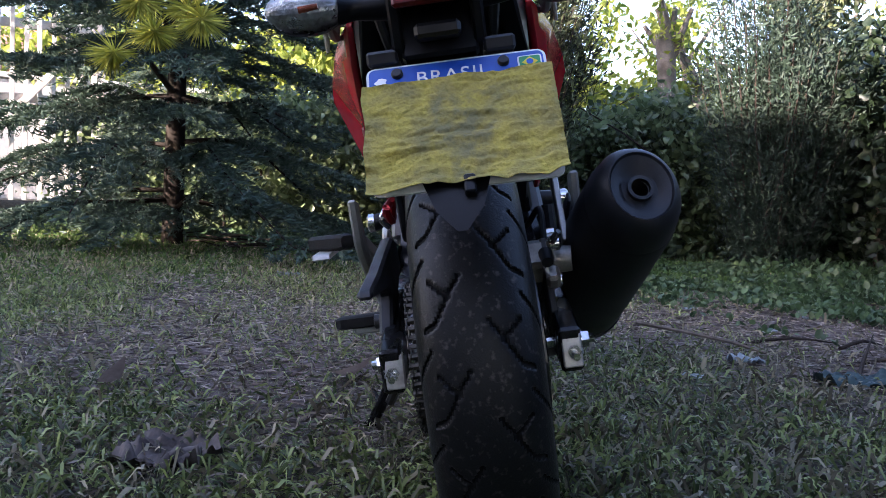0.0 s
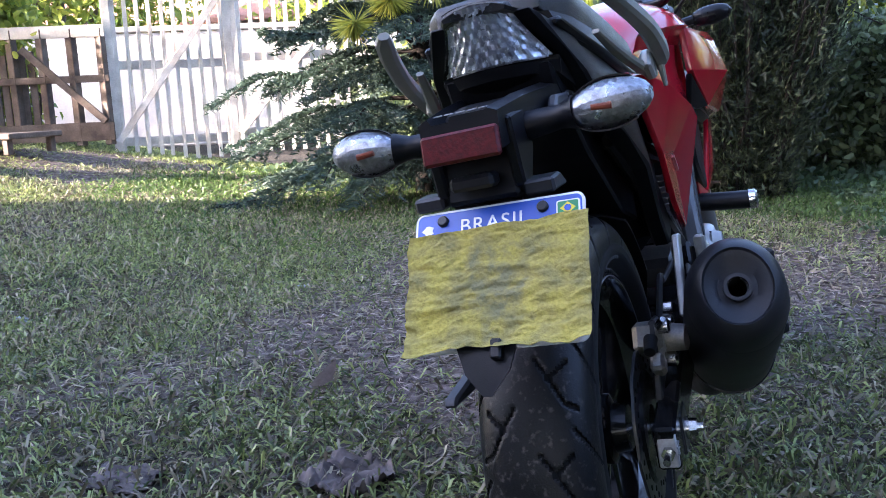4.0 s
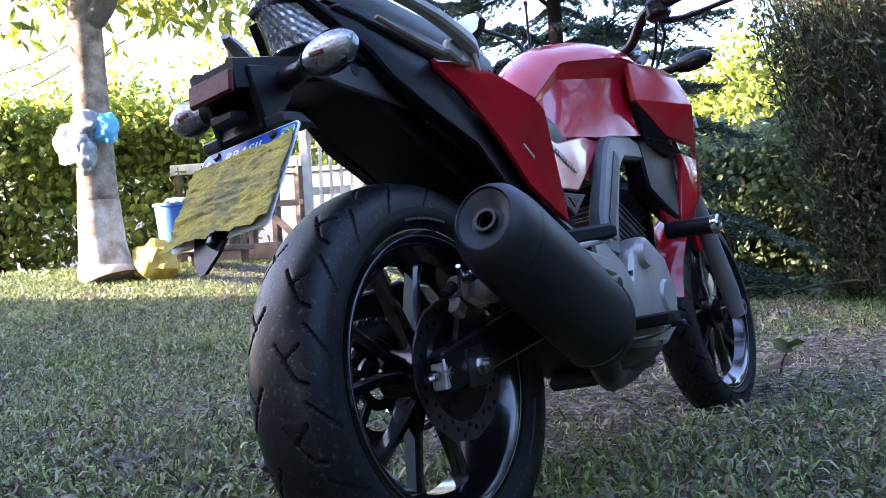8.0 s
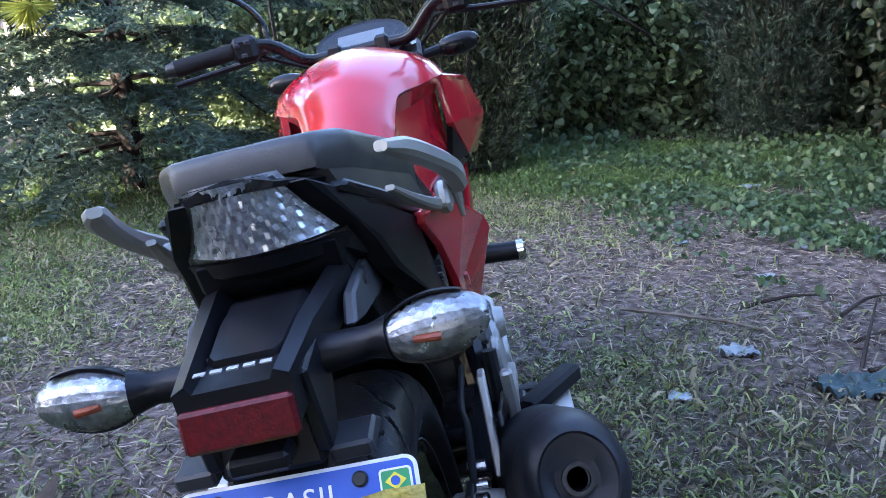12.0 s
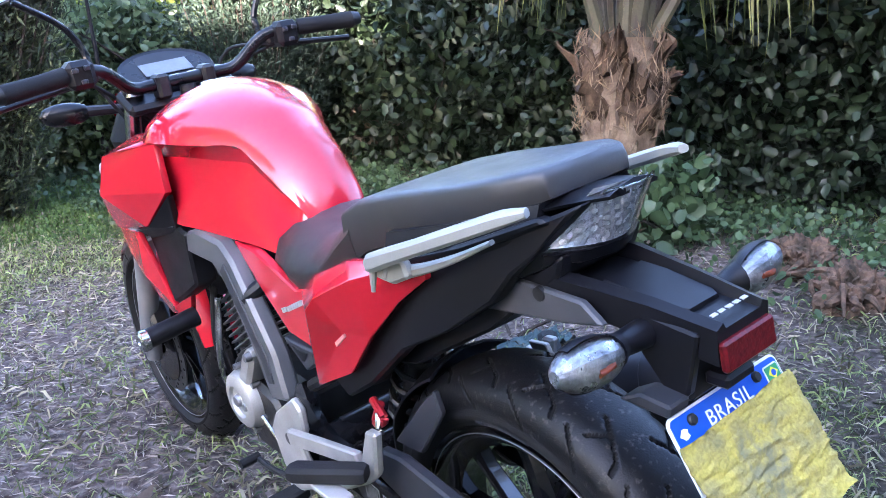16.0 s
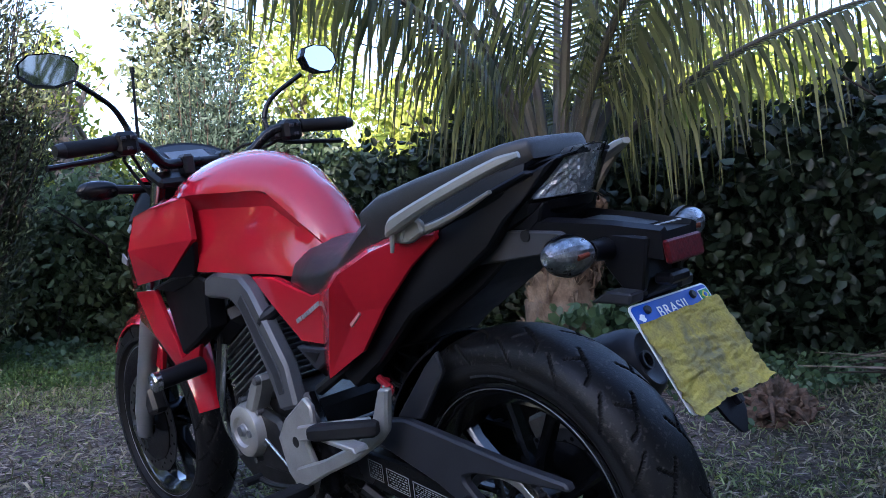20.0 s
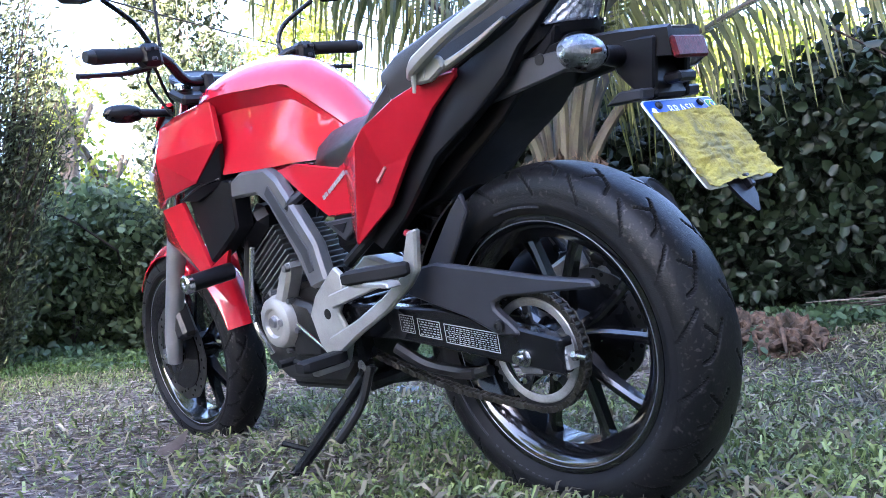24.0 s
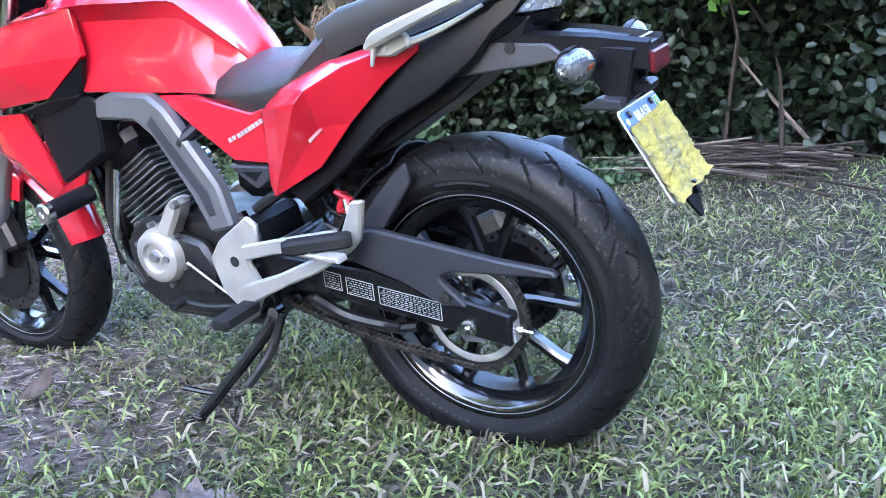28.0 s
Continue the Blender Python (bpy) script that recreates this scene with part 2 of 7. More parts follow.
# ---- shaping helpers ----
def part(name, bm, material, parent=None, label="", sharp=32.0, recalc=True):
    """Links a bmesh as one mesh object under a thing or a part."""
    if recalc:
        bmesh.ops.recalc_face_normals(bm, faces=bm.faces)
    me = bpy.data.meshes.new(name)
    bm.to_mesh(me)
    bm.free()
    mats = material if isinstance(material, (list, tuple)) else [material]
    for m in mats:
        me.materials.append(m)
    me.polygons.foreach_set("use_smooth", [True] * len(me.polygons))
    me.set_sharp_from_angle(angle=radians(sharp))
    ob = new(name, me)
    if parent is not None:
        ob.parent = parent
    if label:
        tagged(ob, label=label)
    return ob


def raw(name, verts, faces, material, parent=None, smooth=False):
    """One mesh straight from arrays, for what is made of very many pieces."""
    me = bpy.data.meshes.new(name)
    me.from_pydata(verts, [], faces)
    me.materials.append(material)
    if smooth:
        me.polygons.foreach_set("use_smooth", [True] * len(me.polygons))
    ob = new(name, me)
    if parent is not None:
        ob.parent = parent
    return ob


def loft(rings, closed=True, caps=True, bm=None):
    """A skin over rings of equally many points."""
    bm = bm or bmesh.new()
    vs = [[bm.verts.new(p) for p in r] for r in rings]
    n = len(vs[0])
    for a, b in zip(vs, vs[1:]):
        for i in range(n if closed else n - 1):
            j = (i + 1) % n
            bm.faces.new((a[i], a[j], b[j], b[i]))
    if caps and closed:
        bm.faces.new(vs[0][::-1])
        bm.faces.new(vs[-1])
    return bm


def circle(centre, axis, r, n=20, up=(0, 0, 1), sx=1.0, sy=1.0):
    a = Vector(axis).normalized()
    u = a.cross(Vector(up))
    u = u.normalized() if u.length > 1e-4 else a.cross(Vector((1, 0, 0))).normalized()
    v = u.cross(a)
    c = Vector(centre)
    return [c + (u * math.cos(k * 2 * math.pi / n) * sx + v * math.sin(k * 2 * math.pi / n) * sy) * r for k in range(n)]


def smooth_path(points, steps=6):
    """A rounded path through points (Catmull-Rom)."""
    p = [Vector(q) for q in points]
    p = [p[0] * 2 - p[1]] + p + [p[-1] * 2 - p[-2]]
    out = []
    for i in range(1, len(p) - 2):
        for k in range(steps):
            t = k / steps
            a, b, c, d = p[i - 1], p[i], p[i + 1], p[i + 2]
            out.append(0.5 * ((2 * b) + (c - a) * t + (2 * a - 5 * b + 4 * c - d) * t * t + (3 * b - a - 3 * c + d) * t ** 3))
    out.append(p[-2])
    return out


def tube(points, r, n=10, steps=6, bm=None, ends=True):
    """A round bar along a rounded path; r is one radius or one for each given point."""
    path = smooth_path(points, steps) if steps > 1 else [Vector(q) for q in points]
    m = len(path)
    rs = [r] * len(points) if isinstance(r, (int, float)) else list(r)
    rings = []
    for i, q in enumerate(path):
        d = path[min(i + 1, m - 1)] - path[max(i - 1, 0)]
        f = i / max(1, m - 1) * (len(rs) - 1)
        k = min(int(f), len(rs) - 2) if len(rs) > 1 else 0
        rad = rs[k] + (rs[min(k + 1, len(rs) - 1)] - rs[k]) * (f - k)
        rings.append(circle(q, d, rad, n, up=(0.13, 0.21, 1)))
    return loft(rings, True, ends, bm)


def lathe(profile, n=48, centre=(0, 0, 0), closed=False, bm=None):
    """A profile of (x, radius) turned about the x axis."""
    bm = bm or bmesh.new()
    c = Vector(centre)
    rings = []
    for k in range(n):
        a = 2 * math.pi * k / n
        rings.append([bm.verts.new(c + Vector((x, r * math.cos(a), r * math.sin(a)))) for x, r in profile])
    m = len(profile)
    for k in range(n):
        a, b = rings[k], rings[(k + 1) % n]
        for i in range(m if closed else m - 1):
            j = (i + 1) % m
            bm.faces.new((a[i], b[i], b[j], a[j]))
    return bm


def slab(poly, x_out, thick, bevel=0.003, side=1, x_fn=None, segs=1):
    """A panel of a side-view outline (y, z), with its outer face at x_out, thickness towards the middle, and softened edges."""
    bm = bmesh.new()
    f = (lambda y, z: x_out) if x_fn is None else x_fn
    outer = [bm.verts.new((side * f(y, z), y, z)) for y, z in poly]
    inner = [bm.verts.new((side * (f(y, z) - thick), y, z)) for y, z in poly]
    n = len(poly)
    bm.faces.new(outer)
    bm.faces.new(inner[::-1])
    for i in range(n):
        j = (i + 1) % n
        bm.faces.new((outer[i], inner[i], inner[j], outer[j]))
    bmesh.ops.recalc_face_normals(bm, faces=bm.faces)
    if bevel:
        bmesh.ops.bevel(bm, geom=list(bm.edges), offset=bevel, segments=segs, affect="EDGES", profile=0.6, clamp_overlap=True)
    big = [fa for fa in bm.faces if len(fa.verts) > 4]
    if big:
        bmesh.ops.triangulate(bm, faces=big)
    return bm


def box(centre, size, bevel=0.003, rot=None, bm=None, segs=1):
    b2 = bmesh.new()
    bmesh.ops.create_cube(b2, size=1.0)
    for v in b2.verts:
        v.co = Vector((v.co.x * size[0], v.co.y * size[1], v.co.z * size[2]))
    if bevel:
        bmesh.ops.bevel(b2, geom=list(b2.edges), offset=min(bevel, min(size) * 0.45), segments=segs, affect="EDGES", profile=0.6)
    m = Matrix.Translation(centre) @ (rot.to_4x4() if rot is not None else Matrix())
    bmesh.ops.transform(b2, matrix=m, verts=b2.verts)
    if bm is None:
        return b2
    return merge(bm, b2)


def merge(bm, other):
    me = bpy.data.meshes.new("scratch")
    other.to_mesh(me)
    other.free()
    bm.from_mesh(me)
    bpy.data.meshes.remove(me)
    return bm


def panel3d(faces3d, thick, bevel=0.003, side=1):
    """A folded panel from 3D faces given for the right side: outer skin, inner skin and rim, creases softened."""
    bm = bmesh.new()
    outer, inner = {}, {}
    rim = collections.Counter()
    for f in faces3d:
        a, b = [], []
        for p in f:
            if p not in outer:
                outer[p] = bm.verts.new((side * p[0], p[1], p[2]))
                inner[p] = bm.verts.new((side * (p[0] - thick), p[1], p[2]))
            a.append(outer[p])
            b.append(inner[p])
        bm.faces.new(a)
        bm.faces.new(b[::-1])
        for p, q in zip(f, f[1:] + f[:1]):
            rim[frozenset((p, q))] += 1
    for e, n in rim.items():
        if n == 1:
            p, q = tuple(e)
            bm.faces.new((outer[p], outer[q], inner[q], inner[p]))
    bmesh.ops.recalc_face_normals(bm, faces=bm.faces)
    edges = [e for e in bm.edges if len(e.link_faces) == 2 and e.calc_face_angle(0) > radians(6)]
    if bevel:
        bmesh.ops.bevel(bm, geom=edges, offset=bevel, segments=2, affect="EDGES", profile=0.6, clamp_overlap=True)
    bmesh.ops.triangulate(bm, faces=[f for f in bm.faces if len(f.verts) > 4])
    return bm


def rot_about(axis, degrees):
    return Matrix.Rotation(radians(degrees), 3, axis)


# ---- ground ----
def rise(x, y):
    """Height of the ground: level under the motorcycle, rising gently towards the gate and the hedge."""
    d = Vector((x + 0.3, y - 0.4)).length
    away = max(0.0, d - 2.2)
    side = max(0.0, min(1.0, (1.0 - x * 0.35 - 0.6 * (y - 2.5)) / 2.2))
    h = min(0.5, 0.12 * away * side + 0.018 * away)
    h += 0.012 * noise.noise((x * 0.9, y * 0.9, 0.3)) + 0.006 * noise.noise((x * 3.1, y * 3.1, 4.0))
    for px, py, depth in ((0.0, 0.0, 0.045), (-0.012, 1.375, 0.05)):
        q = ((x - px) / 0.10) ** 2 + ((y - py) / 0.20) ** 2
        h -= depth * math.exp(-q)
    return h


def field(fn, x0, x1, y0, y1, step):
    """A grid of fn(x, y), read between its points for whole arrays at once."""
    nx, ny = int((x1 - x0) / step) + 2, int((y1 - y0) / step) + 2
    g = np.array([[fn(x0 + i * step, y0 + j * step) for i in range(nx)] for j in range(ny)])
    def read(x, y):
        u, v = np.clip((x - x0) / step, 0, nx - 1.001), np.clip((y - y0) / step, 0, ny - 1.001)
        i, j = u.astype(int), v.astype(int)
        a, b = u - i, v - j
        return (g[j, i] * (1 - a) + g[j, i + 1] * a) * (1 - b) + (g[j + 1, i] * (1 - a) + g[j + 1, i + 1] * a) * b
    return read


def scatter(rng, n, x0, x1, y0, y1, keep):
    """n places (x, y, ground height) strewn as densely as keep(x, y) says."""
    read = field(keep, x0, x1, y0, y1, 0.07)
    out = np.zeros((0, 2))
    while len(out) < n:
        p = np.stack([rng.uniform(x0, x1, n), rng.uniform(y0, y1, n)], 1)
        out = np.concatenate([out, p[rng.uniform(size=n) < read(p[:, 0], p[:, 1])]])
    out = out[:n]
    return np.concatenate([out, RISE(out[:, 0], out[:, 1])[:, None]], 1)


def dirt_amount(x, y):
    """1 on trodden earth, 0 in grass."""
    n = noise.noise((x * 0.8, y * 0.8, 7.0)) * 0.55 + noise.noise((x * 2.6, y * 2.6, 2.0)) * 0.35
    band = 1.0 - abs((y - 1.95 - 0.08 * x) / 1.50)
    band = min(band, 1.0 - max(0.0, abs(x - 0.1) - 1.7) / 1.2)
    band = min(band, 1.0 - max(0.0, -x - 0.95) / 0.75)
    gate = 1.6 - 1.6 * Vector(((x + 4.1) / 1.75, (y - 4.15) / 1.1)).length
    right = 1.0 - Vector(((x - 1.3) / 1.2, (y - 1.0) / 0.9)).length
    return max(0.0, min(1.0, 0.55 + 2.0 * max(band - 0.12, gate, right * 0.6 - 0.15) + 1.3 * n - 0.35))


def soil_mat():
    m = bpy.data.materials.new("soil")
    m.use_nodes = True
    t = m.node_tree
    b = t.nodes["Principled BSDF"]
    geo = t.nodes.new("ShaderNodeNewGeometry")
    at = t.nodes.new("ShaderNodeAttribute")
    at.attribute_name = "bare"
    def noise_node(scale, detail=5):
        q = t.nodes.new("ShaderNodeTexNoise")
        q.inputs["Scale"].default_value, q.inputs["Detail"].default_value = scale, detail
        t.links.new(geo.outputs["Position"], q.inputs["Vector"])
        return q
    def ramp(src, stops):
        r = t.nodes.new("ShaderNodeValToRGB")
        while len(r.color_ramp.elements) < len(stops):
            r.color_ramp.elements.new(0.5)
        for e, (p, c) in zip(r.color_ramp.elements, stops):
            e.position, e.color = p, (*c, 1)
        t.links.new(src, r.inputs[0])
        return r
    earth = ramp(noise_node(28).outputs["Fac"], [(0.30, (0.030, 0.022, 0.019)), (0.5, (0.095, 0.074, 0.066)), (0.70, (0.21, 0.175, 0.16))])
    turf = ramp(noise_node(40).outputs["Fac"], [(0.28, (0.010, 0.009, 0.006)), (0.55, (0.042, 0.036, 0.026)), (0.8, (0.15, 0.125, 0.10))])
    mix = t.nodes.new("ShaderNodeMix")
    mix.data_type = "RGBA"
    t.links.new(at.outputs["Fac"], mix.inputs["Factor"])
    t.links.new(turf.outputs[0], mix.inputs["A"])
    t.links.new(earth.outputs[0], mix.inputs["B"])
    t.links.new(mix.outputs["Result"], b.inputs["Base Color"])
    b.inputs["Roughness"].default_value = 0.95
    b.inputs["Specular IOR Level"].default_value = 0.15
    bp = t.nodes.new("ShaderNodeBump")
    bp.inputs["Strength"].default_value, bp.inputs["Distance"].default_value = 0.8, 0.012
    t.links.new(noise_node(60, 6).outputs["Fac"], bp.inputs["Height"])
    t.links.new(bp.outputs[0], b.inputs["Normal"])
    return m


def build_ground():
    def axis(lo, hi, fine_lo, fine_hi, step):
        mid = list(np.arange(fine_lo, fine_hi + 1e-6, step))
        left, right, s = [], [], step
        q = fine_lo
        while q > lo:
            s *= 1.35
            q -= s
            left.append(q)
        q, s = fine_hi, step
        while q < hi:
            s *= 1.35
            q += s
            right.append(q)
        return left[::-1] + mid + right
    xs = axis(-900, 900, -6.5, 4.5, 0.06)
    ys = axis(-900, 900, -1.6, 8.0, 0.06)
    verts = [(x, y, rise(x, y)) for y in ys for x in xs]
    n = len(xs)
    faces = [(j * n + i, j * n + i + 1, (j + 1) * n + i + 1, (j + 1) * n + i) for j in range(len(ys) - 1) for i in range(n - 1)]
    ob = raw("ground", verts, faces, soil_mat(), smooth=True)
    a = ob.data.attributes.new("bare", "FLOAT", "POINT")
    a.data.foreach_set("value", [dirt_amount(x, y) if abs(x) < 12 and abs(y) < 12 else 0.2 for x, y, z in verts])
    return tagged(ob, "shaded garden ground, trodden earth and turf", "ground", kind="structure")


RISE = field(rise, -6.7, 4.2, -1.6, 7.2, 0.05)
ground = build_ground()

# Deep shade is mixed into this near-black hedge green.
LEAF_SHADED = leaf_mat("hedge_leaf", (0.005, 0.010, 0.004), (0.026, 0.044, 0.018), 0.48, 0.18)
# Lighter copy: sky sheen and sun through the leaves are in the colour.
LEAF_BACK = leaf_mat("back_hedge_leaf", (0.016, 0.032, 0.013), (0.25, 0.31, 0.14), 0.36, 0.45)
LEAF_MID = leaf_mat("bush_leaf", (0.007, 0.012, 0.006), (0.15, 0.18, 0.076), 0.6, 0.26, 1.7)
# Direct sun is painted into this yellow-green leaf colour.
LEAF_LIT = leaf_mat("sunlit_leaf", (0.06, 0.12, 0.02), (0.36, 0.38, 0.055), 0.5, 0.5)
NEEDLE = leaf_mat("needle", (0.022, 0.045, 0.036), (0.07, 0.105, 0.065), 0.55, 0.25)
JUNIPER = leaf_mat("juniper_leaf", (0.008, 0.017, 0.011), (0.042, 0.070, 0.042), 0.65, 0.2)
GRASS = leaf_mat("grass_blade", (0.014, 0.032, 0.006), (0.41, 0.475, 0.16), 0.42, 0.28, 1.5)
PINE_BARK = mat("pine_bark", (0.030, 0.024, 0.019), 0.95, scale=12, fine=90, bump=0.6, vary=0.4, spec=0.1)
DRY_GRASS = leaf_mat("dry_grass", (0.05, 0.042, 0.024), (0.44, 0.385, 0.25), 0.6, 0.2, 1.8)
LUSH = leaf_mat("lush_grass", (0.025, 0.052, 0.010), (0.14, 0.215, 0.055), 0.45, 0.4)
DRY = leaf_mat("dry_leaf", (0.040, 0.029, 0.023), (0.52, 0.44, 0.37), 0.8, 0.1, 2.0)
PALM = leaf_mat("palm_leaflet", (0.018, 0.028, 0.010), (0.24, 0.24, 0.07), 0.42, 0.5, 1.5)
STALK = mat("palm_stalk", (0.060, 0.056, 0.027), 0.6, second=(0.035, 0.025, 0.016), scale=10, fine=120, bump=0.4, vary=0.35)
PALE_BARK = mat("pale_bark", (0.32, 0.26, 0.195), 0.9, second=(0.10, 0.075, 0.052), scale=9, fine=60, bump=1.0, vary=0.4, spec=0.15)
BARK = mat("bark", (0.20, 0.175, 0.15), 0.9, second=(0.09, 0.075, 0.06), scale=9, fine=60, bump=1.0, vary=0.4, spec=0.15)
TWIG = mat("twig", (0.050, 0.038, 0.030), 0.9, scale=12, fine=90, bump=0.6, vary=0.4, spec=0.15)
WHITEWASH = mat("whitewashed_bark", (0.52, 0.45, 0.36), 0.9, second=(0.24, 0.17, 0.115), scale=9, fine=60, bump=1.0, vary=0.35, spec=0.15)
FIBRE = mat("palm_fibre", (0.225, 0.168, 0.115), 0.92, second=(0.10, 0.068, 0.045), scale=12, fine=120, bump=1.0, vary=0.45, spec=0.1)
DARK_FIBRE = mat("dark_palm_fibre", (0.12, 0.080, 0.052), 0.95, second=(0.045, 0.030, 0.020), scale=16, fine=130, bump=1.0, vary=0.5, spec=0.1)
WOOD_WHITE = mat("white_painted_wood", (0.66, 0.62, 0.56), 0.75, second=(0.40, 0.36, 0.31), scale=6, fine=80, bump=0.4, vary=0.25, spec=0.3)
WOOD_OLD = mat("weathered_wood", (0.16, 0.125, 0.10), 0.9, second=(0.08, 0.06, 0.05), scale=8, fine=90, bump=0.6, vary=0.4, spec=0.15)
PLASTER = mat("plaster", (0.55, 0.52, 0.47), 0.9, second=(0.45, 0.42, 0.38), scale=2, fine=40, bump=0.3, vary=0.2, spec=0.2)
ROOF = mat("roof_tile", (0.36, 0.17, 0.11), 0.85, scale=3, fine=30, bump=0.6, vary=0.35)
BLUE_PLASTIC = mat("blue_plastic", (0.03, 0.13, 0.45), 0.45, scale=8, fine=200, bump=0.1, vary=0.25)
BAG_WHITE = mat("thin_plastic_bag", (0.27, 0.31, 0.32), 0.35, second=(0.10, 0.125, 0.14), scale=30, fine=60, bump=1.0, vary=0.3)
BAG_BLUE = mat("blue_plastic_bag", (0.10, 0.42, 0.75), 0.35, scale=30, fine=60, bump=1.0, vary=0.3)
BAG_YELLOW = mat("yellow_sack", (0.52, 0.34, 0.04), 0.6, scale=20, fine=60, bump=0.8, vary=0.35)
TEAL = mat("teal_plastic", (0.026, 0.058, 0.060), 0.5, scale=20, fine=80, bump=0.5, vary=0.35)


def leaves(name, centres, normals, size, material, parent=None, seed=1, long=1.8, fold=0.25, droop=0.0, spread=1.0, broad=False):
    """Many separate folded leaves in one mesh; each has a base, two sides and a tip."""
    rng = np.random.default_rng(seed)
    n = len(centres)
    d = rng.normal(size=(n, 3)) * spread + normals
    d[:, 2] -= droop
    d /= np.linalg.norm(d, axis=1, keepdims=True) + 1e-9
    r = rng.normal(size=(n, 3))
    s = np.cross(d, r)
    s /= np.linalg.norm(s, axis=1, keepdims=True) + 1e-9
    u = np.cross(s, d)
    L = size * rng.uniform(0.6, 1.35, (n, 1))
    w = L / long
    base = centres - d * L * 0.5
    tip = centres + d * L * 0.5
    a = centres + s * w * 0.5 + u * w * fold - d * L * 0.08
    b = centres - s * w * 0.5 + u * w * fold - d * L * 0.08
    if broad:
        a2, b2 = centres + s * w * 0.46 + u * w * fold + d * L * 0.20, centres - s * w * 0.46 + u * w * fold + d * L * 0.20
        a1, b1 = centres + s * w * 0.42 + u * w * fold - d * L * 0.28, centres - s * w * 0.42 + u * w * fold - d * L * 0.28
        v = np.stack([base, a1, a2, tip, b2, b1], 1).reshape(-1, 3)
        k = np.arange(n) * 6
        f = np.concatenate([np.stack([k, k + 1, k + 2, k + 3], 1), np.stack([k, k + 3, k + 4, k + 5], 1)])
    else:
        v = np.stack([base, a, tip, b], 1).reshape(-1, 3)
        k = np.arange(n) * 4
        f = np.concatenate([np.stack([k, k + 1, k + 2], 1), np.stack([k, k + 2, k + 3], 1)])
    c = f.shape[1]
    me = bpy.data.meshes.new(name)
    me.vertices.add(len(v))
    me.vertices.foreach_set("co", v.astype(np.float32).ravel())
    me.loops.add(len(f) * c)
    me.loops.foreach_set("vertex_index", f.astype(np.int32).ravel())
    me.polygons.add(len(f))
    me.polygons.foreach_set("loop_start", np.arange(len(f), dtype=np.int32) * c)
    me.polygons.foreach_set("loop_total", np.full(len(f), c, dtype=np.int32))
    me.update(calc_edges=True)
    me.materials.append(material)
    ob = new(name, me)
    if parent is not None:
        ob.parent = parent
    return ob


def clumps(rng, n_clumps, per, lo, hi, shape, radius):
    """Leaf places gathered in clumps inside a shape; shape(p) keeps a clump or not."""
    out = []
    tries = 0
    while len(out) < n_clumps and tries < n_clumps * 30:
        tries += 1
        p = rng.uniform(lo, hi)
        if shape(p):
            out.append(p)
    c = np.repeat(np.array(out), per, axis=0)
    off = rng.normal(size=c.shape) * radius
    return c + off, off / (np.linalg.norm(off, axis=1, keepdims=True) + 1e-9)


def thing(name, label, category, at=(0, 0, 0), group="", kind=""):
    ob = new(name)
    ob.location = at
    ob.empty_display_size = 0.1
    return tagged(ob, label, category, group, kind)


# ---- hedge, in stretches round the lawn ----
def hedge(name, label, path, height, thick, n, size, material, seed, base=0.0):
    """A leafy hedge along a path of (x, y): stems and many leaves, uneven on top."""
    root = thing(name, label, "hedge", (*path[0], rise(*path[0])))
    rng = np.random.default_rng(seed)
    pts = [Vector((*p, 0)) for p in path]
    segs = [(a, b, (b - a).length) for a, b in zip(pts, pts[1:])]
    total = sum(s[2] for s in segs)
    def along(u):
        q = u * total
        for a, b, l in segs:
            if q <= l or (a, b, l) == segs[-1]:
                d = (b - a).normalized()
                return a + d * q, Vector((-d.y, d.x, 0))
            q -= l
    centres, normals = [], []
    per = 16
    for k in range(n // per):
        u = rng.uniform()
        p, side = along(u)
        h = height * (0.84 + 0.24 * noise.noise((p.x * 0.7, p.y * 0.7, seed)) + 0.14 * noise.noise((p.x * 2.3, p.y * 2.3, seed + 5)))
        z = base + (h - base) * (1 - rng.uniform() ** 1.5)
        off = rng.normal() * thick * (0.5 + 0.25 * noise.noise((p.x * 1.7, p.y * 1.7, z * 1.7)))
        c = p + side * off
        c.z = rise(p.x, p.y) + z
        o = rng.normal(size=(per, 3)) * 0.10
        centres.append(np.array(c) + o)
        normals.append(o / (np.linalg.norm(o, axis=1, keepdims=True) + 1e-9))
    C, N = np.concatenate(centres), np.concatenate(normals)
    C[:, 2] = np.maximum(C[:, 2], 0.02)
    C -= np.array(root.location)
    leaves("foliage", C, N, size, material, root, seed, long=1.55, droop=0.3, broad=True)
    bm = bmesh.new()
    for k in range(int(total * 5)):
        p, side = along(rng.uniform())
        x, y = p.x + rng.normal() * thick * 0.4, p.y + rng.normal() * thick * 0.4
        z0 = rise(x, y) - 0.03
        h = height * rng.uniform(0.5, 0.95)
        q = [Vector((x + rng.normal() * 0.12 * i, y + rng.normal() * 0.12 * i, z0 + h * i / 3)) - root.location for i in range(4)]
        tube(q, [0.016, 0.012, 0.009, 0.005], 5, 2, bm)
    tagged(part("stem_mass", bm, TWIG, root), kind="stuff")
    return root


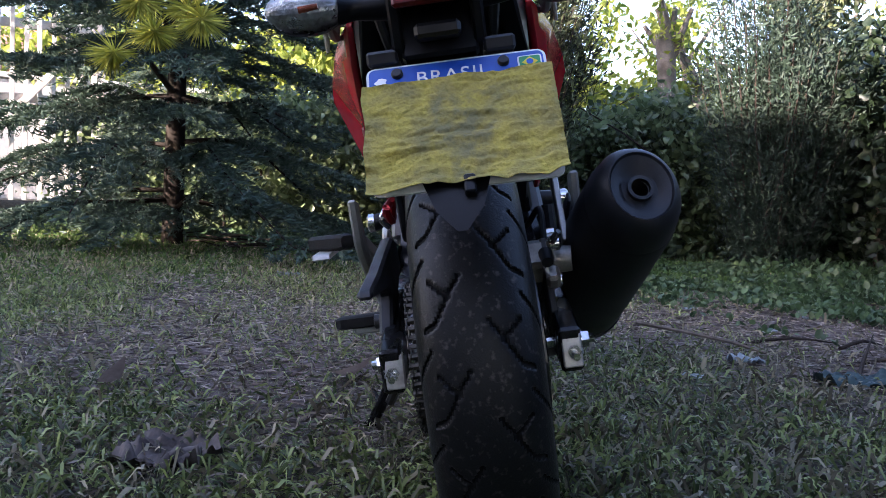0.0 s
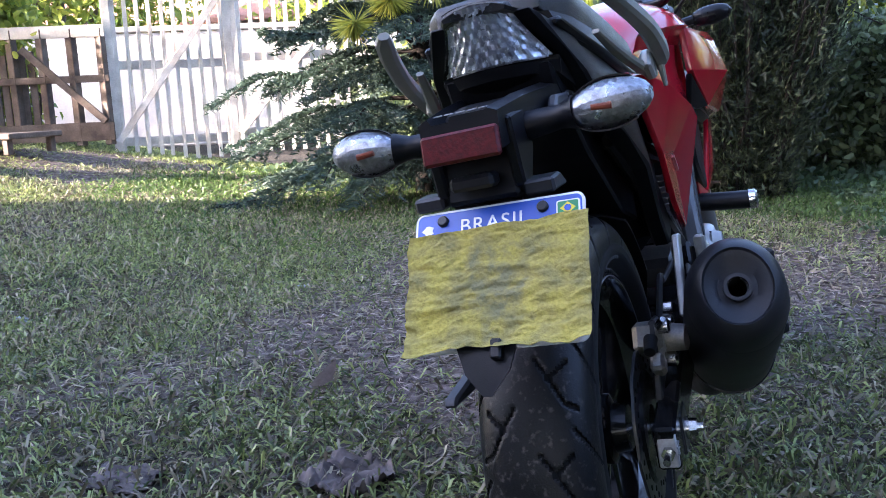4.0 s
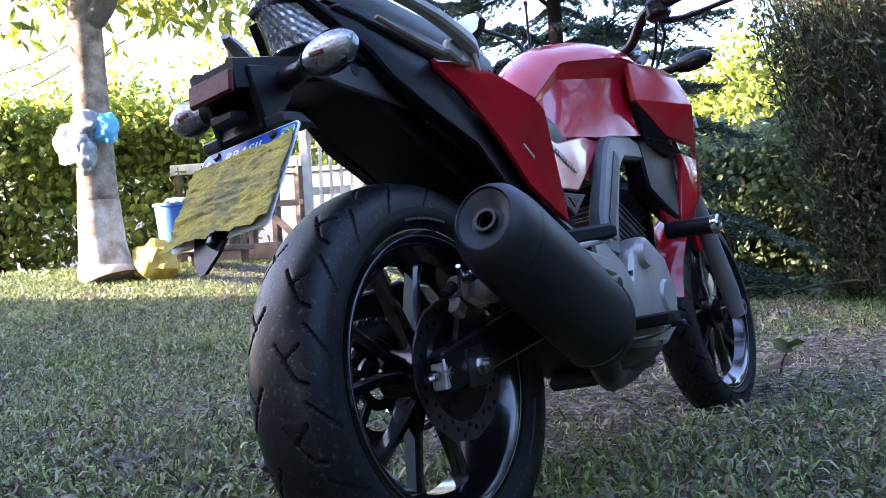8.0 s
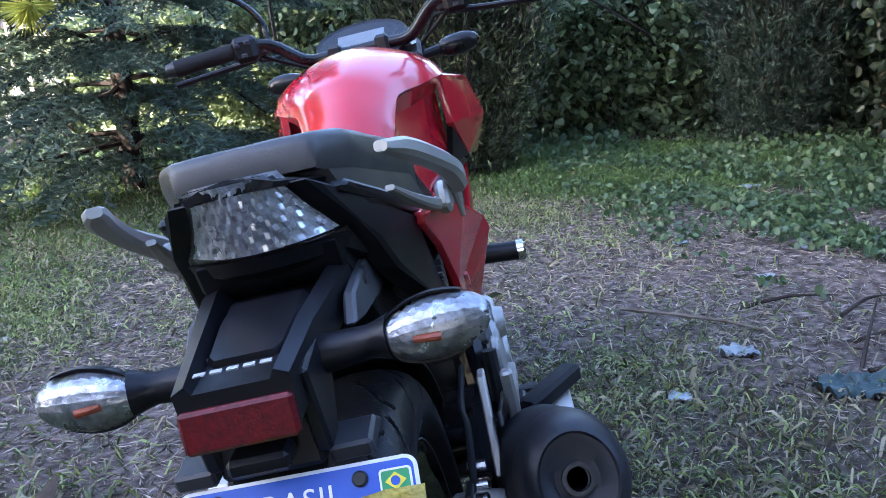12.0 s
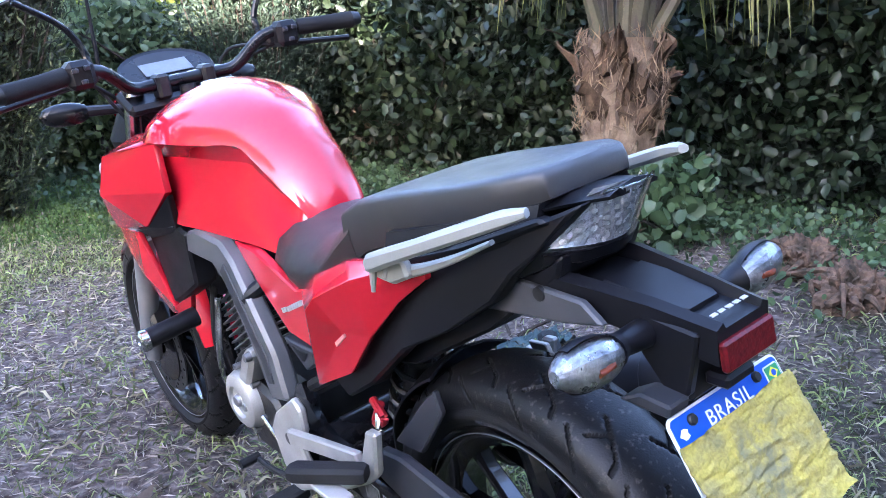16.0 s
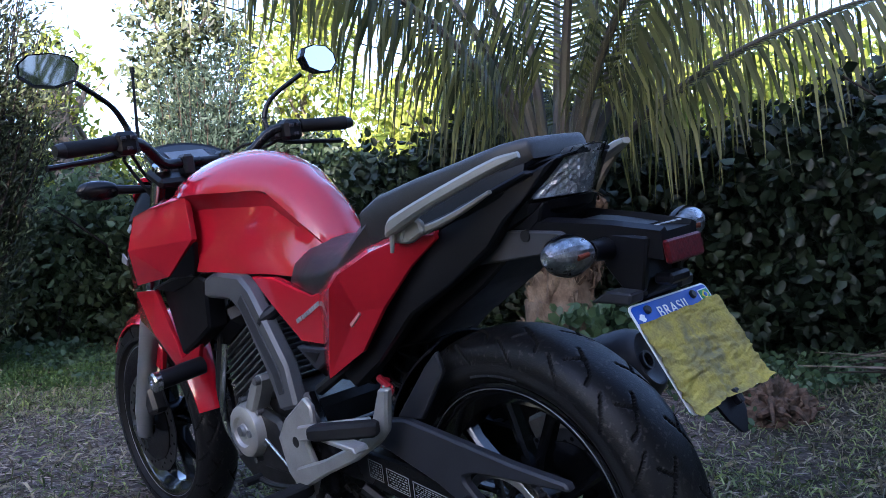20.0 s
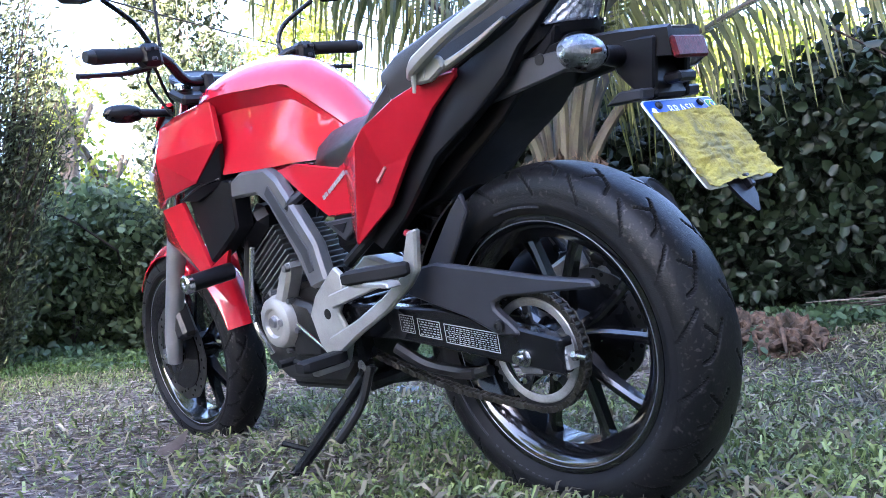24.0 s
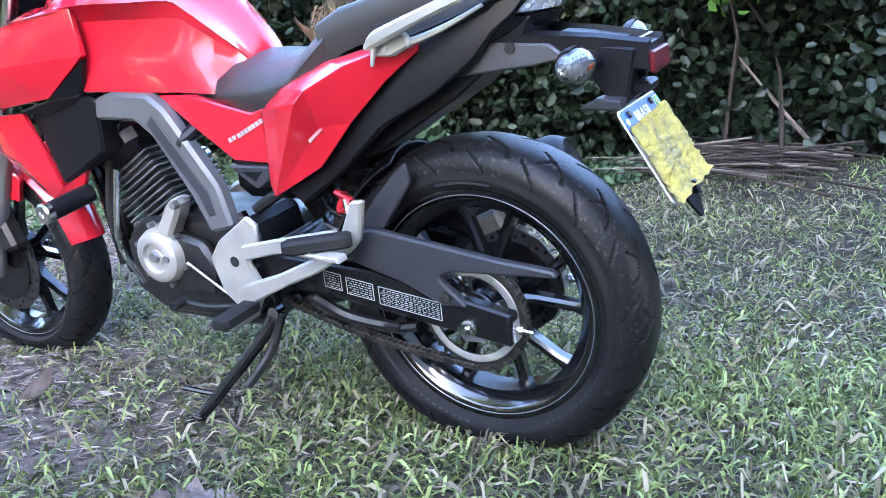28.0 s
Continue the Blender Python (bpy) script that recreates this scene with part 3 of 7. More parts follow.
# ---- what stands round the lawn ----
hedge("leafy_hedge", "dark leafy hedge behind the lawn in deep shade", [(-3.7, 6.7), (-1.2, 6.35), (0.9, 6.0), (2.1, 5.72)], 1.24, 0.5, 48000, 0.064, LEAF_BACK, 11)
# Its last stretch, behind the view, is added to darken the ground on the right.
hedge("leafy_hedge", "dark leafy hedge beside the palm in deep shade", [(2.2, 5.65), (2.75, 5.3), (3.3, 4.2), (3.75, 2.4), (4.0, 0.6), (4.1, -1.4), (3.7, -2.8), (2.2, -3.6)], 1.70, 0.5, 124000, 0.072, LEAF_SHADED, 12)
# Two dark backing rows, added to keep brightness from leaking through the hedges.
hedge("backing_thicket", "dense dark thicket added to stop light through the hedge", [(-2.0, 7.5), (0.5, 7.2), (2.9, 6.6)], 1.0, 0.4, 26000, 0.12, LEAF_SHADED, 14)
hedge("backing_thicket", "dense dark thicket added to stop light through the side hedge", [(3.6, 5.6), (4.5, 4.0), (4.8, 2.4), (5.0, 0.4), (5.0, -2.8)], 1.45, 0.4, 36000, 0.12, LEAF_SHADED, 15)
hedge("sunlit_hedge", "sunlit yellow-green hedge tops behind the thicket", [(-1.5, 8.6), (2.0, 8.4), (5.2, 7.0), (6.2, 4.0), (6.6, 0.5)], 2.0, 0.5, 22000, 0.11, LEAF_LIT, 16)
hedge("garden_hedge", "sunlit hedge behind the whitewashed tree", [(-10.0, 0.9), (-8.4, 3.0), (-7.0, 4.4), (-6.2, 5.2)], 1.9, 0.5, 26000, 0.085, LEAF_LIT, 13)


# Sunlight on the pine tips is put into this yellow-green needle colour.
SUNLIT_NEEDLE = leaf_mat("sunlit_needle", (0.16, 0.20, 0.03), (0.62, 0.60, 0.10), 0.5, 0.45)


def conifer(x, y, height, whorls, seed):
    """A tall pine: whorls of boughs, level above and sweeping down below, each lined with hanging needle-clad sprays."""
    root = thing("pine_tree", "tall pine with layered drooping needle branches", "tree", (x, y, rise(x, y) - 0.03))
    rng = np.random.default_rng(seed)
    part("trunk", tube([(0, 0, 0), (0.02, 0.01, height * 0.4), (0.0, 0.02, height)], [0.07, 0.05, 0.015], 12), PINE_BARK, root)
    bm = bmesh.new()
    C, D = [], []
    for w in range(whorls):
        up = w / whorls
        z = 0.34 + (height - 0.48) * up
        L = 1.45 * (1 - 0.68 * up)
        sag = 0.40 * (1 - up) ** 1.5
        for k in range(8 if w < 5 else 6):
            a = 2 * math.pi * (k + rng.uniform(-0.25, 0.25)) / (8 if w < 5 else 6) + w * 0.7
            l = L * rng.uniform(0.72, 1.12)
            d = Vector((math.cos(a), math.sin(a), 0))
            pts = [Vector((0, 0, z + rng.uniform(-0.08, 0.08))) + d * (l * f) + Vector((0, 0, 0.16 * l * f - (0.12 + sag) * l * f * f + 0.10 * l * f ** 4)) for f in (0, 0.25, 0.5, 0.75, 1.0)]
            for q in pts:
                q.z = max(q.z, 0.10)
            tube(pts, [0.018, 0.013, 0.010, 0.007, 0.004], 5, 2, bm)
            path = smooth_path(pts, 7)
            side = Vector((-d.y, d.x, 0))
            n = len(path)
            for i in range(4, n):
                f = i / n
                for s in (-1, 1):
                    if rng.uniform() < 0.12:
                        continue
                    tw = (0.36 * math.sin(math.pi * min(1.0, 0.25 + 0.72 * f)) + 0.05) * l * 0.72 * rng.uniform(0.7, 1.2)
                    out = (side * (s * 0.75) + d * rng.uniform(0.45, 0.9)).normalized()
                    fall = rng.uniform(0.15, 0.55) * (0.4 + sag * 1.8)
                    m = int(tw / 0.0058) + 3
                    g = (np.arange(m) + rng.uniform(size=m)) / m
                    p = np.array(path[i])[None] + np.outer(tw * g, np.array(out)) + np.outer(g * g, (0, 0, -fall * tw))
                    C.append(p + rng.normal(size=(m, 3)) * 0.006)
                    D.append(np.tile(np.array(out + Vector((0, 0, 0.25 - fall * 0.6))), (m, 1)) + rng.normal(size=(m, 3)) * 0.55)
    tagged(part("branch_mass", bm, PINE_BARK, root), kind="stuff")
    C, D = np.concatenate(C), np.concatenate(D)
    C[:, 2] = np.maximum(C[:, 2], 0.05)
    leaves("foliage", C, D * 2.0, 0.056, NEEDLE, root, seed, long=5.5, fold=0.1, spread=0.35)
    # needle tufts on the front boughs, yellow-green to paint in the sun on them
    for q in ((0.22, -0.95, 1.22), (0.10, -0.85, 1.40), (0.34, -0.78, 1.38), (0.45, -0.90, 1.30), (0.02, -0.98, 1.10)):
        c = np.array(q)
        n = 320
        g = rng.normal(size=(n, 3))
        g[:, 2] = g[:, 2] * 0.6 - 0.5
        g /= np.linalg.norm(g, axis=1, keepdims=True)
        leaves("sunlit_tuft", c + g * 0.075, g * 5, 0.15, SUNLIT_NEEDLE, root, seed + int(q[0] * 100), long=16, fold=0.1, spread=0.2)
        part("bough", tube([(0.0, 0.0, q[2] - 0.1), c * 0.6 + np.array((0, 0, 0.45 * q[2])), tuple(c)], [0.02, 0.014, 0.008], 6), TWIG, root)
    return root


conifer(-1.97, 4.25, 4.6, 14, 21)


def bush(x, y, radius, height, n, seed, label, material, size, streaks=0):
    """A dense upright bush of thin twigs and fine foliage."""
    root = thing("cypress_bush", label, "bush", (x, y, rise(x, y) - 0.03))
    rng = np.random.default_rng(seed)
    bm = bmesh.new()
    C, N = [], []
    stems_n = 170 if radius > 0.6 else 60
    for k in range(stems_n):
        a, r = rng.uniform(0, 2 * math.pi), radius * math.sqrt(rng.uniform())
        h = height * (1 - 0.35 * (r / radius) ** 2) * rng.uniform(0.75, 1.08)
        lean = Vector((math.cos(a), math.sin(a), 0))
        pts = [Vector((0, 0, 0)) + lean * (r * (0.25 + 0.75 * f)) + Vector((rng.normal() * 0.03, rng.normal() * 0.03, h * f)) for f in (0, 0.3, 0.6, 1.0)]
        tube(pts, [0.012, 0.009, 0.006, 0.003], 4, 2, bm)
        path = smooth_path(pts, 8)
        per = n // stems_n
        for i in range(per):
            f = rng.uniform(0.04, 1.0)
            p = path[min(int(f * len(path)), len(path) - 1)]
            o = rng.normal(size=3) * 0.075
            C.append(np.array(p) + o)
            N.append(np.array(lean) * 0.8 + np.array((0, 0, 1.0)))
    tagged(part("twig_mass", bm, TWIG, root), kind="stuff")
    leaves("foliage", np.array(C), np.array(N), size, material, root, seed, long=4.0, fold=0.15, spread=0.9)
    return root


bush(0.0, 4.55, 0.70, 2.8, 95000, 31, "dense dark cypress bush with brownish twigs", LEAF_MID, 0.05)
bush(2.05, 5.0, 0.58, 2.25, 48000, 32, "dark feathery juniper in front of the hedge", JUNIPER, 0.048)


DEAD_LEAF = leaf_mat("dead_frond", (0.07, 0.045, 0.028), (0.24, 0.17, 0.10), 0.8, 0.2)


def palm(x, y, lift=0.0, label="young coconut palm with a fibrous trunk and long drooping fronds"):
    root = thing("coconut_palm", label, "palm tree", (x, y, rise(x, y) - 0.03))
    rng = np.random.default_rng(41)
    rings = []
    for k in range(40):
        z = (0.98 + lift) * k / 39
        r = 0.185 - 0.04 * min(z, 1.2) + 0.09 * math.exp(-z / 0.10) + 0.016 * ((k % 6) / 6)
        rings.append([Vector((math.cos(a) * r * (1 + 0.12 * noise.noise((math.cos(a) * 2, math.sin(a) * 2, z * 5))), math.sin(a) * r * (1 + 0.12 * noise.noise((math.cos(a) * 2, math.sin(a) * 2, z * 5 + 9))), z)) for a in [2 * math.pi * j / 24 for j in range(24)]])
    part("trunk", loft(rings), FIBRE, root, "brown trunk wrapped in ragged fibre", sharp=40)
    for k in range(34):
        a, z = k * 2.4, lift + (0.20 + 0.028 * k if k < 26 else 0.66 + 0.038 * (k - 26))
        e = Vector((math.cos(a), math.sin(a), 0))
        t = Vector((-e.y, e.x, 0))
        w, h = rng.uniform(0.04, 0.075), rng.uniform(0.07, 0.13)
        out = rng.uniform(0.03, 0.15) * (1.0 if z > 0.55 else 0.3)
        rows_f = []
        for q in range(5):
            f = q / 4
            mid = e * (0.165 + out * f * f + 0.02 * rng.uniform()) + Vector((0, 0, z - h + 2 * h * f))
            rows_f.append([mid + t * (w * u * (1 - 0.55 * f * f)) + e * (0.012 * rng.normal() - 0.02 * u * u) + Vector((0, 0, 0.018 * rng.normal())) for u in (-1, -0.6, -0.2, 0.2, 0.6, 1)])
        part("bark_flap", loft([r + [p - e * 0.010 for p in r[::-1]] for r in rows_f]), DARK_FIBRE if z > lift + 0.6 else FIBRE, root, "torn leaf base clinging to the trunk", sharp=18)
    fib, fdir = [], []
    for k in range(900):
        a, z = rng.uniform(0, 2 * math.pi), rng.uniform(0.55, 1.02)
        rr = 0.195 * (1 - 0.12 * z) + (0.05 * rng.uniform() if z > 0.55 else 0)
        fib.append((math.cos(a) * rr, math.sin(a) * rr, z + lift))
        fdir.append((math.cos(a) * 0.5, math.sin(a) * 0.5, -1.2 if k % 3 else 1.0))
    tagged(leaves("fibre_mass", np.array(fib), np.array(fdir), 0.09, DEAD_LEAF, root, 5, long=14, spread=0.55), kind="stuff")
    # heading from +x in degrees, rise in degrees, length, droop
    for az, rise_deg, L, sag in ((137, 70, 3.4, 0.34), (115, 78, 3.5, 0.28), (158, 62, 3.0, 0.40), (95, 86, 3.4, 0.20), (-60, 87, 3.4, 0.20), (-43, 73, 3.5, 0.28), (-45, 47, 3.2, 0.28),
                                 (20, 66, 3.0, 0.42), (60, 62, 3.0, 0.45), (-105, 70, 3.0, 0.40), (-130, 82, 3.2, 0.28), (-30, 64, 3.3, 0.34), (40, 80, 3.2, 0.32)):
        a, up = radians(az), radians(rise_deg)
        d = Vector((math.cos(a), math.sin(a), 0))
        fr = new("frond")
        fr.parent = root
        tagged(fr, label="long green frond with hanging leaflets")
        pts = []
        for f in (0, 0.2, 0.4, 0.6, 0.8, 1.0):
            pts.append(Vector((0, 0, 0.82 + lift)) + d * (0.07 + L * (math.cos(up) * (0.35 * f + 0.65 * f * f) + 0.20 * f * f)) + Vector((0, 0, L * (math.sin(up) * f - sag * f * f))))
        part("stalk", tube(pts, [0.040, 0.030, 0.023, 0.017, 0.011, 0.005], 8, 4), STALK, fr, "thick leaf stalk")
        path = smooth_path(pts, 17)
        side = Vector((-d.y, d.x, 0))
        n = len(path)
        verts, faces = [], []
        for i in range(int(n * 0.26), n):
            f = i / n
            fw = (path[min(i + 1, n - 1)] - path[i - 1]).normalized()
            for s in (-1, 1):
                for k in range(1):
                    p = path[i] + fw * (k * 0.02)
                    ln = (0.33 + 0.50 * math.sin(math.pi * min(1, 0.10 + 0.85 * f)) ** 0.7) * rng.uniform(0.7, 1.15)
                    out = (side * s * 0.75 + fw * 0.55).normalized()
                    w = fw * rng.uniform(0.008, 0.013) + side * (0.004 * s)
                    base = len(verts)
                    hang = rng.uniform(0.75, 1.0)
                    q1 = p + out * (ln * 0.22) + Vector((0, 0, -0.06 * ln))
                    q2 = p + out * (ln * 0.36) + Vector((0, 0, -0.42 * ln * hang))
                    q3 = p + out * (ln * 0.42) + Vector((rng.normal() * 0.02, rng.normal() * 0.02, -0.95 * ln * hang))
                    verts += [p - w * 0.5, p + w * 0.5, q1 + w, q1 - w, q2 + w * 0.9, q2 - w * 0.9, q3]
                    faces += [(base, base + 1, base + 2, base + 3), (base + 3, base + 2, base + 4, base + 5), (base + 5, base + 4, base + 6)]
        raw("leaflet_blade", [tuple(v) for v in verts], faces, PALM, fr)
    return root


palm(2.42, 1.98)
palm(-0.5, -4.3, 0.9, "taller coconut palm behind the lawn, seen in the mirrors")


def ground_leaves(name, label, n, x0, x1, y0, y1, size, seed, keep, top):
    rng = np.random.default_rng(seed)
    C = scatter(rng, n, x0, x1, y0, y1, keep)
    C[:, 2] += rng.uniform(0.015, top, n)
    ob = leaves(name, C, np.tile((0, 0, 0.15), (n, 1)), size, LEAF_MID_GREEN, None, seed, long=1.35, fold=0.12, spread=1.0, broad=True)
    return tagged(ob, label, "plant", kind="stuff")


LEAF_MID_GREEN = leaf_mat("creeper_leaf", (0.020, 0.044, 0.017), (0.095, 0.15, 0.062), 0.45, 0.3)
ground_leaves("ground_creeper", "low leafy creeper spreading from the hedge foot", 9000, 1.2, 3.7, 0.6, 5.6, 0.036, 91, lambda x, y: max(0.0, min(1.0, (x - 1.75 + 0.10 * (y - 1.2)) / 1.3)) * (0.4 + 0.9 * max(0, noise.noise((x * 2, y * 2, 5)) + 0.3)), 0.10)
ground_leaves("ground_creeper", "low leafy creeper along the back hedge", 6000, -3.6, 1.2, 4.6, 6.3, 0.05, 92, lambda x, y: max(0.0, (y - 4.6) / 1.6), 0.09)
ground_leaves("lawn_weeds", "low green weeds over the straw near the palm", 20000, 0.55, 3.0, 1.5, 5.0, 0.030, 94, lambda x, y: max(0.0, min(1.0, 0.25 + 0.9 * (x - 1.0) + 0.35 * (y - 2.6))) * max(0.0, min(1.0, (y - 1.3) / 0.8)) * max(0.0, min(1.0, 0.45 + 2.4 * noise.noise((x * 1.9, y * 1.9, 8)))), 0.055)
ground_leaves("trunk_creeper", "leafy creeper at the foot of the palm", 420, 2.05, 2.55, 1.45, 1.85, 0.07, 93, lambda x, y: 1.0, 0.42)


# ---- whitewashed tree with bags, bin and sacks ----
def broadleaf(x, y):
    z0 = rise(x, y) - 0.04
    root = thing("garden_tree", "pale whitewashed tree trunk with forked limbs", "tree", (x, y, z0))
    part("trunk", tube([(0.0, 0, 0.58), (-0.02, 0.0, 1.2), (-0.08, 0.02, 2.0), (-0.12, 0.02, 2.6)], [0.150, 0.132, 0.122, 0.115], 18), PALE_BARK, root, "pale mottled trunk", sharp=60)
    part("trunk_foot", tube([(0.10, 0, -0.02), (0.05, 0, 0.10), (0.02, 0, 0.30), (0.0, 0, 0.62)], [0.27, 0.205, 0.172, 0.152], 18), WHITEWASH, root, "whitewashed lower trunk", sharp=60)
    part("limb", tube([(-0.07, 0.02, 1.95), (0.12, 0.08, 2.15), (0.22, 0.1, 2.5), (0.40, 0.15, 3.1)], [0.09, 0.085, 0.075, 0.06], 12), BARK, root)
    part("limb", tube([(-0.12, 0.02, 2.55), (-0.2, 0.1, 3.0), (-0.15, 0.2, 3.8)], [0.12, 0.10, 0.07], 12), BARK, root)
    part("limb", tube([(-0.12, 0.02, 2.5), (-0.5, -0.2, 2.9), (-0.9, -0.3, 3.3)], [0.08, 0.06, 0.04], 10), BARK, root)
    rng = np.random.default_rng(51)
    C, N = clumps(rng, 170, 40, (-2.2, -2.0, 2.2), (2.4, 2.4, 4.4), lambda p: ((p[0]) / 2.2) ** 2 + ((p[1]) / 2.2) ** 2 + ((p[2] - 3.25) / 1.25) ** 2 < 1, 0.16)
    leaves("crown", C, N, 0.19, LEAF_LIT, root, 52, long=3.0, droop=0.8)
    return root


TX, TY = -5.13, 2.78
broadleaf(TX, TY)


def bag(name, label, at, size, material, seed, category="bag", group=""):
    bm = bmesh.new()
    bmesh.ops.create_icosphere(bm, subdivisions=3, radius=1)
    for v in bm.verts:
        k = 1 + 0.30 * noise.noise(v.co * 2.2 + Vector((seed, 0, 0))) + 0.14 * noise.noise(v.co * 6 + Vector((0, seed, 0)))
        v.co = Vector((v.co.x * size[0], v.co.y * size[1], v.co.z * size[2])) * k
    ob = part(name, bm, material, sharp=45)
    ob.location = at
    return tagged(ob, label, category, group)


zt = rise(TX, TY)
bag("plastic_bag", "pale plastic bag tied to the tree trunk", (TX - 0.02, TY - 0.17, zt + 1.02), (0.19, 0.10, 0.16), BAG_WHITE, 1, group="bags on the tree trunk")
bag("plastic_bag", "pale plastic bag tied to the tree trunk", (TX + 0.10, TY - 0.14, zt + 1.14), (0.14, 0.09, 0.11), BAG_WHITE, 2, group="bags on the tree trunk")
bag("plastic_bag", "grey plastic bag hanging at the tree trunk", (TX + 0.10, TY - 0.15, zt + 0.93), (0.10, 0.07, 0.15), BAG_WHITE, 3, group="bags on the tree trunk")
bag("blue_bag", "blue plastic bag tied to the tree trunk", (TX + 0.24, TY - 0.06, zt + 1.10), (0.10, 0.08, 0.12), BAG_BLUE, 4, group="bags on the tree trunk")
bag("yellow_sack", "crumpled yellow sack at the foot of the tree", (TX + 0.40, TY + 0.18, rise(TX + 0.4, TY + 0.18) + 0.13), (0.19, 0.15, 0.17), BAG_YELLOW, 5, "sack")


def bin_(x, y, z):
    root = thing("blue_bin", "blue plastic bin with a pale bag over its rim", "bin", (x, y, z))
    prof = [(0.0, 0.10), (0.0, 0.145), (0.36, 0.185), (0.365, 0.20), (0.39, 0.20), (0.39, 0.185), (0.03, 0.135), (0.03, 0.0)]
    b = part("body", lathe([(q, r) for q, r in prof], 32), BLUE_PLASTIC, root)
    b.matrix_local = Matrix.Rotation(radians(-90), 4, "Y")
    bm = bmesh.new()
    bmesh.ops.create_icosphere(bm, subdivisions=3, radius=1)
    for v in bm.verts:
        k = 1 + 0.3 * noise.noise(v.co * 3)
        v.co = Vector((v.co.x * 0.15 * k + 0.06, v.co.y * 0.15 * k, v.co.z * 0.05 * k + 0.39))
    part("bag_liner", bm, BAG_WHITE, root, sharp=40)
    return root


stand_z = rise(-5.3, 3.75)
tb = thing("low_table", "low dark wooden table", "table", (-5.3, 3.75, stand_z))
part("tabletop", box((0.1, 0, 0.12), (0.85, 0.5, 0.04), 0.006), WOOD_OLD, tb)
for sx in (-0.25, 0.45):
    for sy in (-0.2, 0.2):
        part("leg", box((sx, sy, 0.05), (0.05, 0.05, 0.12), 0.004), WOOD_OLD, tb)
bin_(-5.40, 3.70, stand_z + 0.141)


# ---- gate and fence ----
def gate_leaf(name, label, x0, y0, x1, y1, n, height, zb, mirrored=False):
    root = thing(name, label, "gate", (x0, y0, zb), "gate leaves")
    rng = random.Random(int(x0 * 100))
    d = Vector((x1 - x0, y1 - y0, 0))
    L = d.length
    d.normalize()
    rot = Matrix.Rotation(math.atan2(d.y, d.x), 3, "Z")
    for k in range(n):
        q = d * (L * (k + 0.5) / n)
        h = height * rng.uniform(0.93, 1.02)
        part("picket", box(q + Vector((0, 0, 0.04 + h / 2)), (0.036, 0.020, h), 0.004, rot @ rot_about("Y", rng.uniform(-0.8, 0.8))), WOOD_WHITE, root)
    nrm = Vector((-d.y, d.x, 0)) * 0.035
    for z in (0.22, height * 0.52, height * 0.88):
        part("rail", box(d * (L / 2) + nrm + Vector((0, 0, z)), (L, 0.03, 0.075), 0.004, rot), WOOD_WHITE, root)
    a, b = (Vector((0, 0, 0.22)), d * L + Vector((0, 0, height * 0.9)))
    if mirrored:
        a, b = Vector((0, 0, height * 0.9)), d * L + Vector((0, 0, 0.22))
    v = b - a
    ang = math.atan2(v.z, L)
    part("brace", box((a + b) / 2 - nrm * 0.9, (v.length, 0.025, 0.06), 0.004, rot @ rot_about("Y", -math.degrees(ang))), WOOD_WHITE, root)
    for q in (Vector((0, 0, 0)), d * L):
        part("post", box(q + nrm * 0.3 + Vector((0, 0, height * 0.53)), (0.075, 0.06, height * 1.06), 0.006, rot), WOOD_WHITE, root)
    return root


zg = 0.27
gate_leaf("picket_gate", "white weathered picket gate leaf with a diagonal brace", -5.16, 5.05, -4.36, 5.66, 10, 1.70, zg)
gate_leaf("picket_gate", "white weathered picket gate leaf beside the pine", -4.32, 5.69, -3.30, 6.24, 11, 1.72, zg + 0.03)
fence = thing("board_fence", "old dark board fence with a low gate rail", "fence", (-6.3, 4.45, rise(-6.3, 4.45)))
d = Vector((1.10, 0.55, 0))
for k in range(6):
    part("post", box(d * (k / 5) + Vector((0, 0, 0.48)), (0.07, 0.07, 1.0), 0.006), WOOD_OLD, fence)
rotf = Matrix.Rotation(math.atan2(d.y, d.x), 3, "Z")
for z, w in ((0.10, 0.16), (0.95, 0.10), (0.55, 0.06)):
    part("rail", box(d * 0.5 + Vector((0, -0.03, z)), (d.length * 1.1, 0.03, w), 0.004, rotf), WOOD_OLD if z < 0.9 else WOOD_WHITE, fence)
for k in range(9):
    part("board", box(d * (k / 16) + Vector((0, 0.03, 0.40)), (0.06, 0.02, 0.8), 0.004, rotf), WOOD_OLD, fence)
part("brace", box(d * 0.75 + Vector((0, -0.05, 0.5)), (0.9, 0.03, 0.06), 0.004, rotf @ rot_about("Y", 45)), WOOD_OLD, fence)
pole = part("utility_pole", tube([(0, 0, -0.1), (0.02, 0, 3.0), (0.0, 0, 6.5)], [0.055, 0.05, 0.045], 12, 2), WOOD_OLD)
pole.location = (-7.1, 5.88, rise(-7.1, 5.88))
tagged(pole, "slim weathered utility pole", "pole")
for k, (z, sag) in enumerate(((4.4, 0.25), (4.1, 0.3), (3.6, 0.3))):
    w = part("overhead_wire", tube([(-22, 6 + k, z - 0.6), (-12, 6.4, z - sag - 0.3), (-7.1, 5.88, z), (6, 9.5, z + 0.4), (20, 13, z + 1.2)], 0.012, 5, 6), BLACK_PLASTIC)
    tagged(w, "thin dark overhead wire", "wire", "overhead wires")

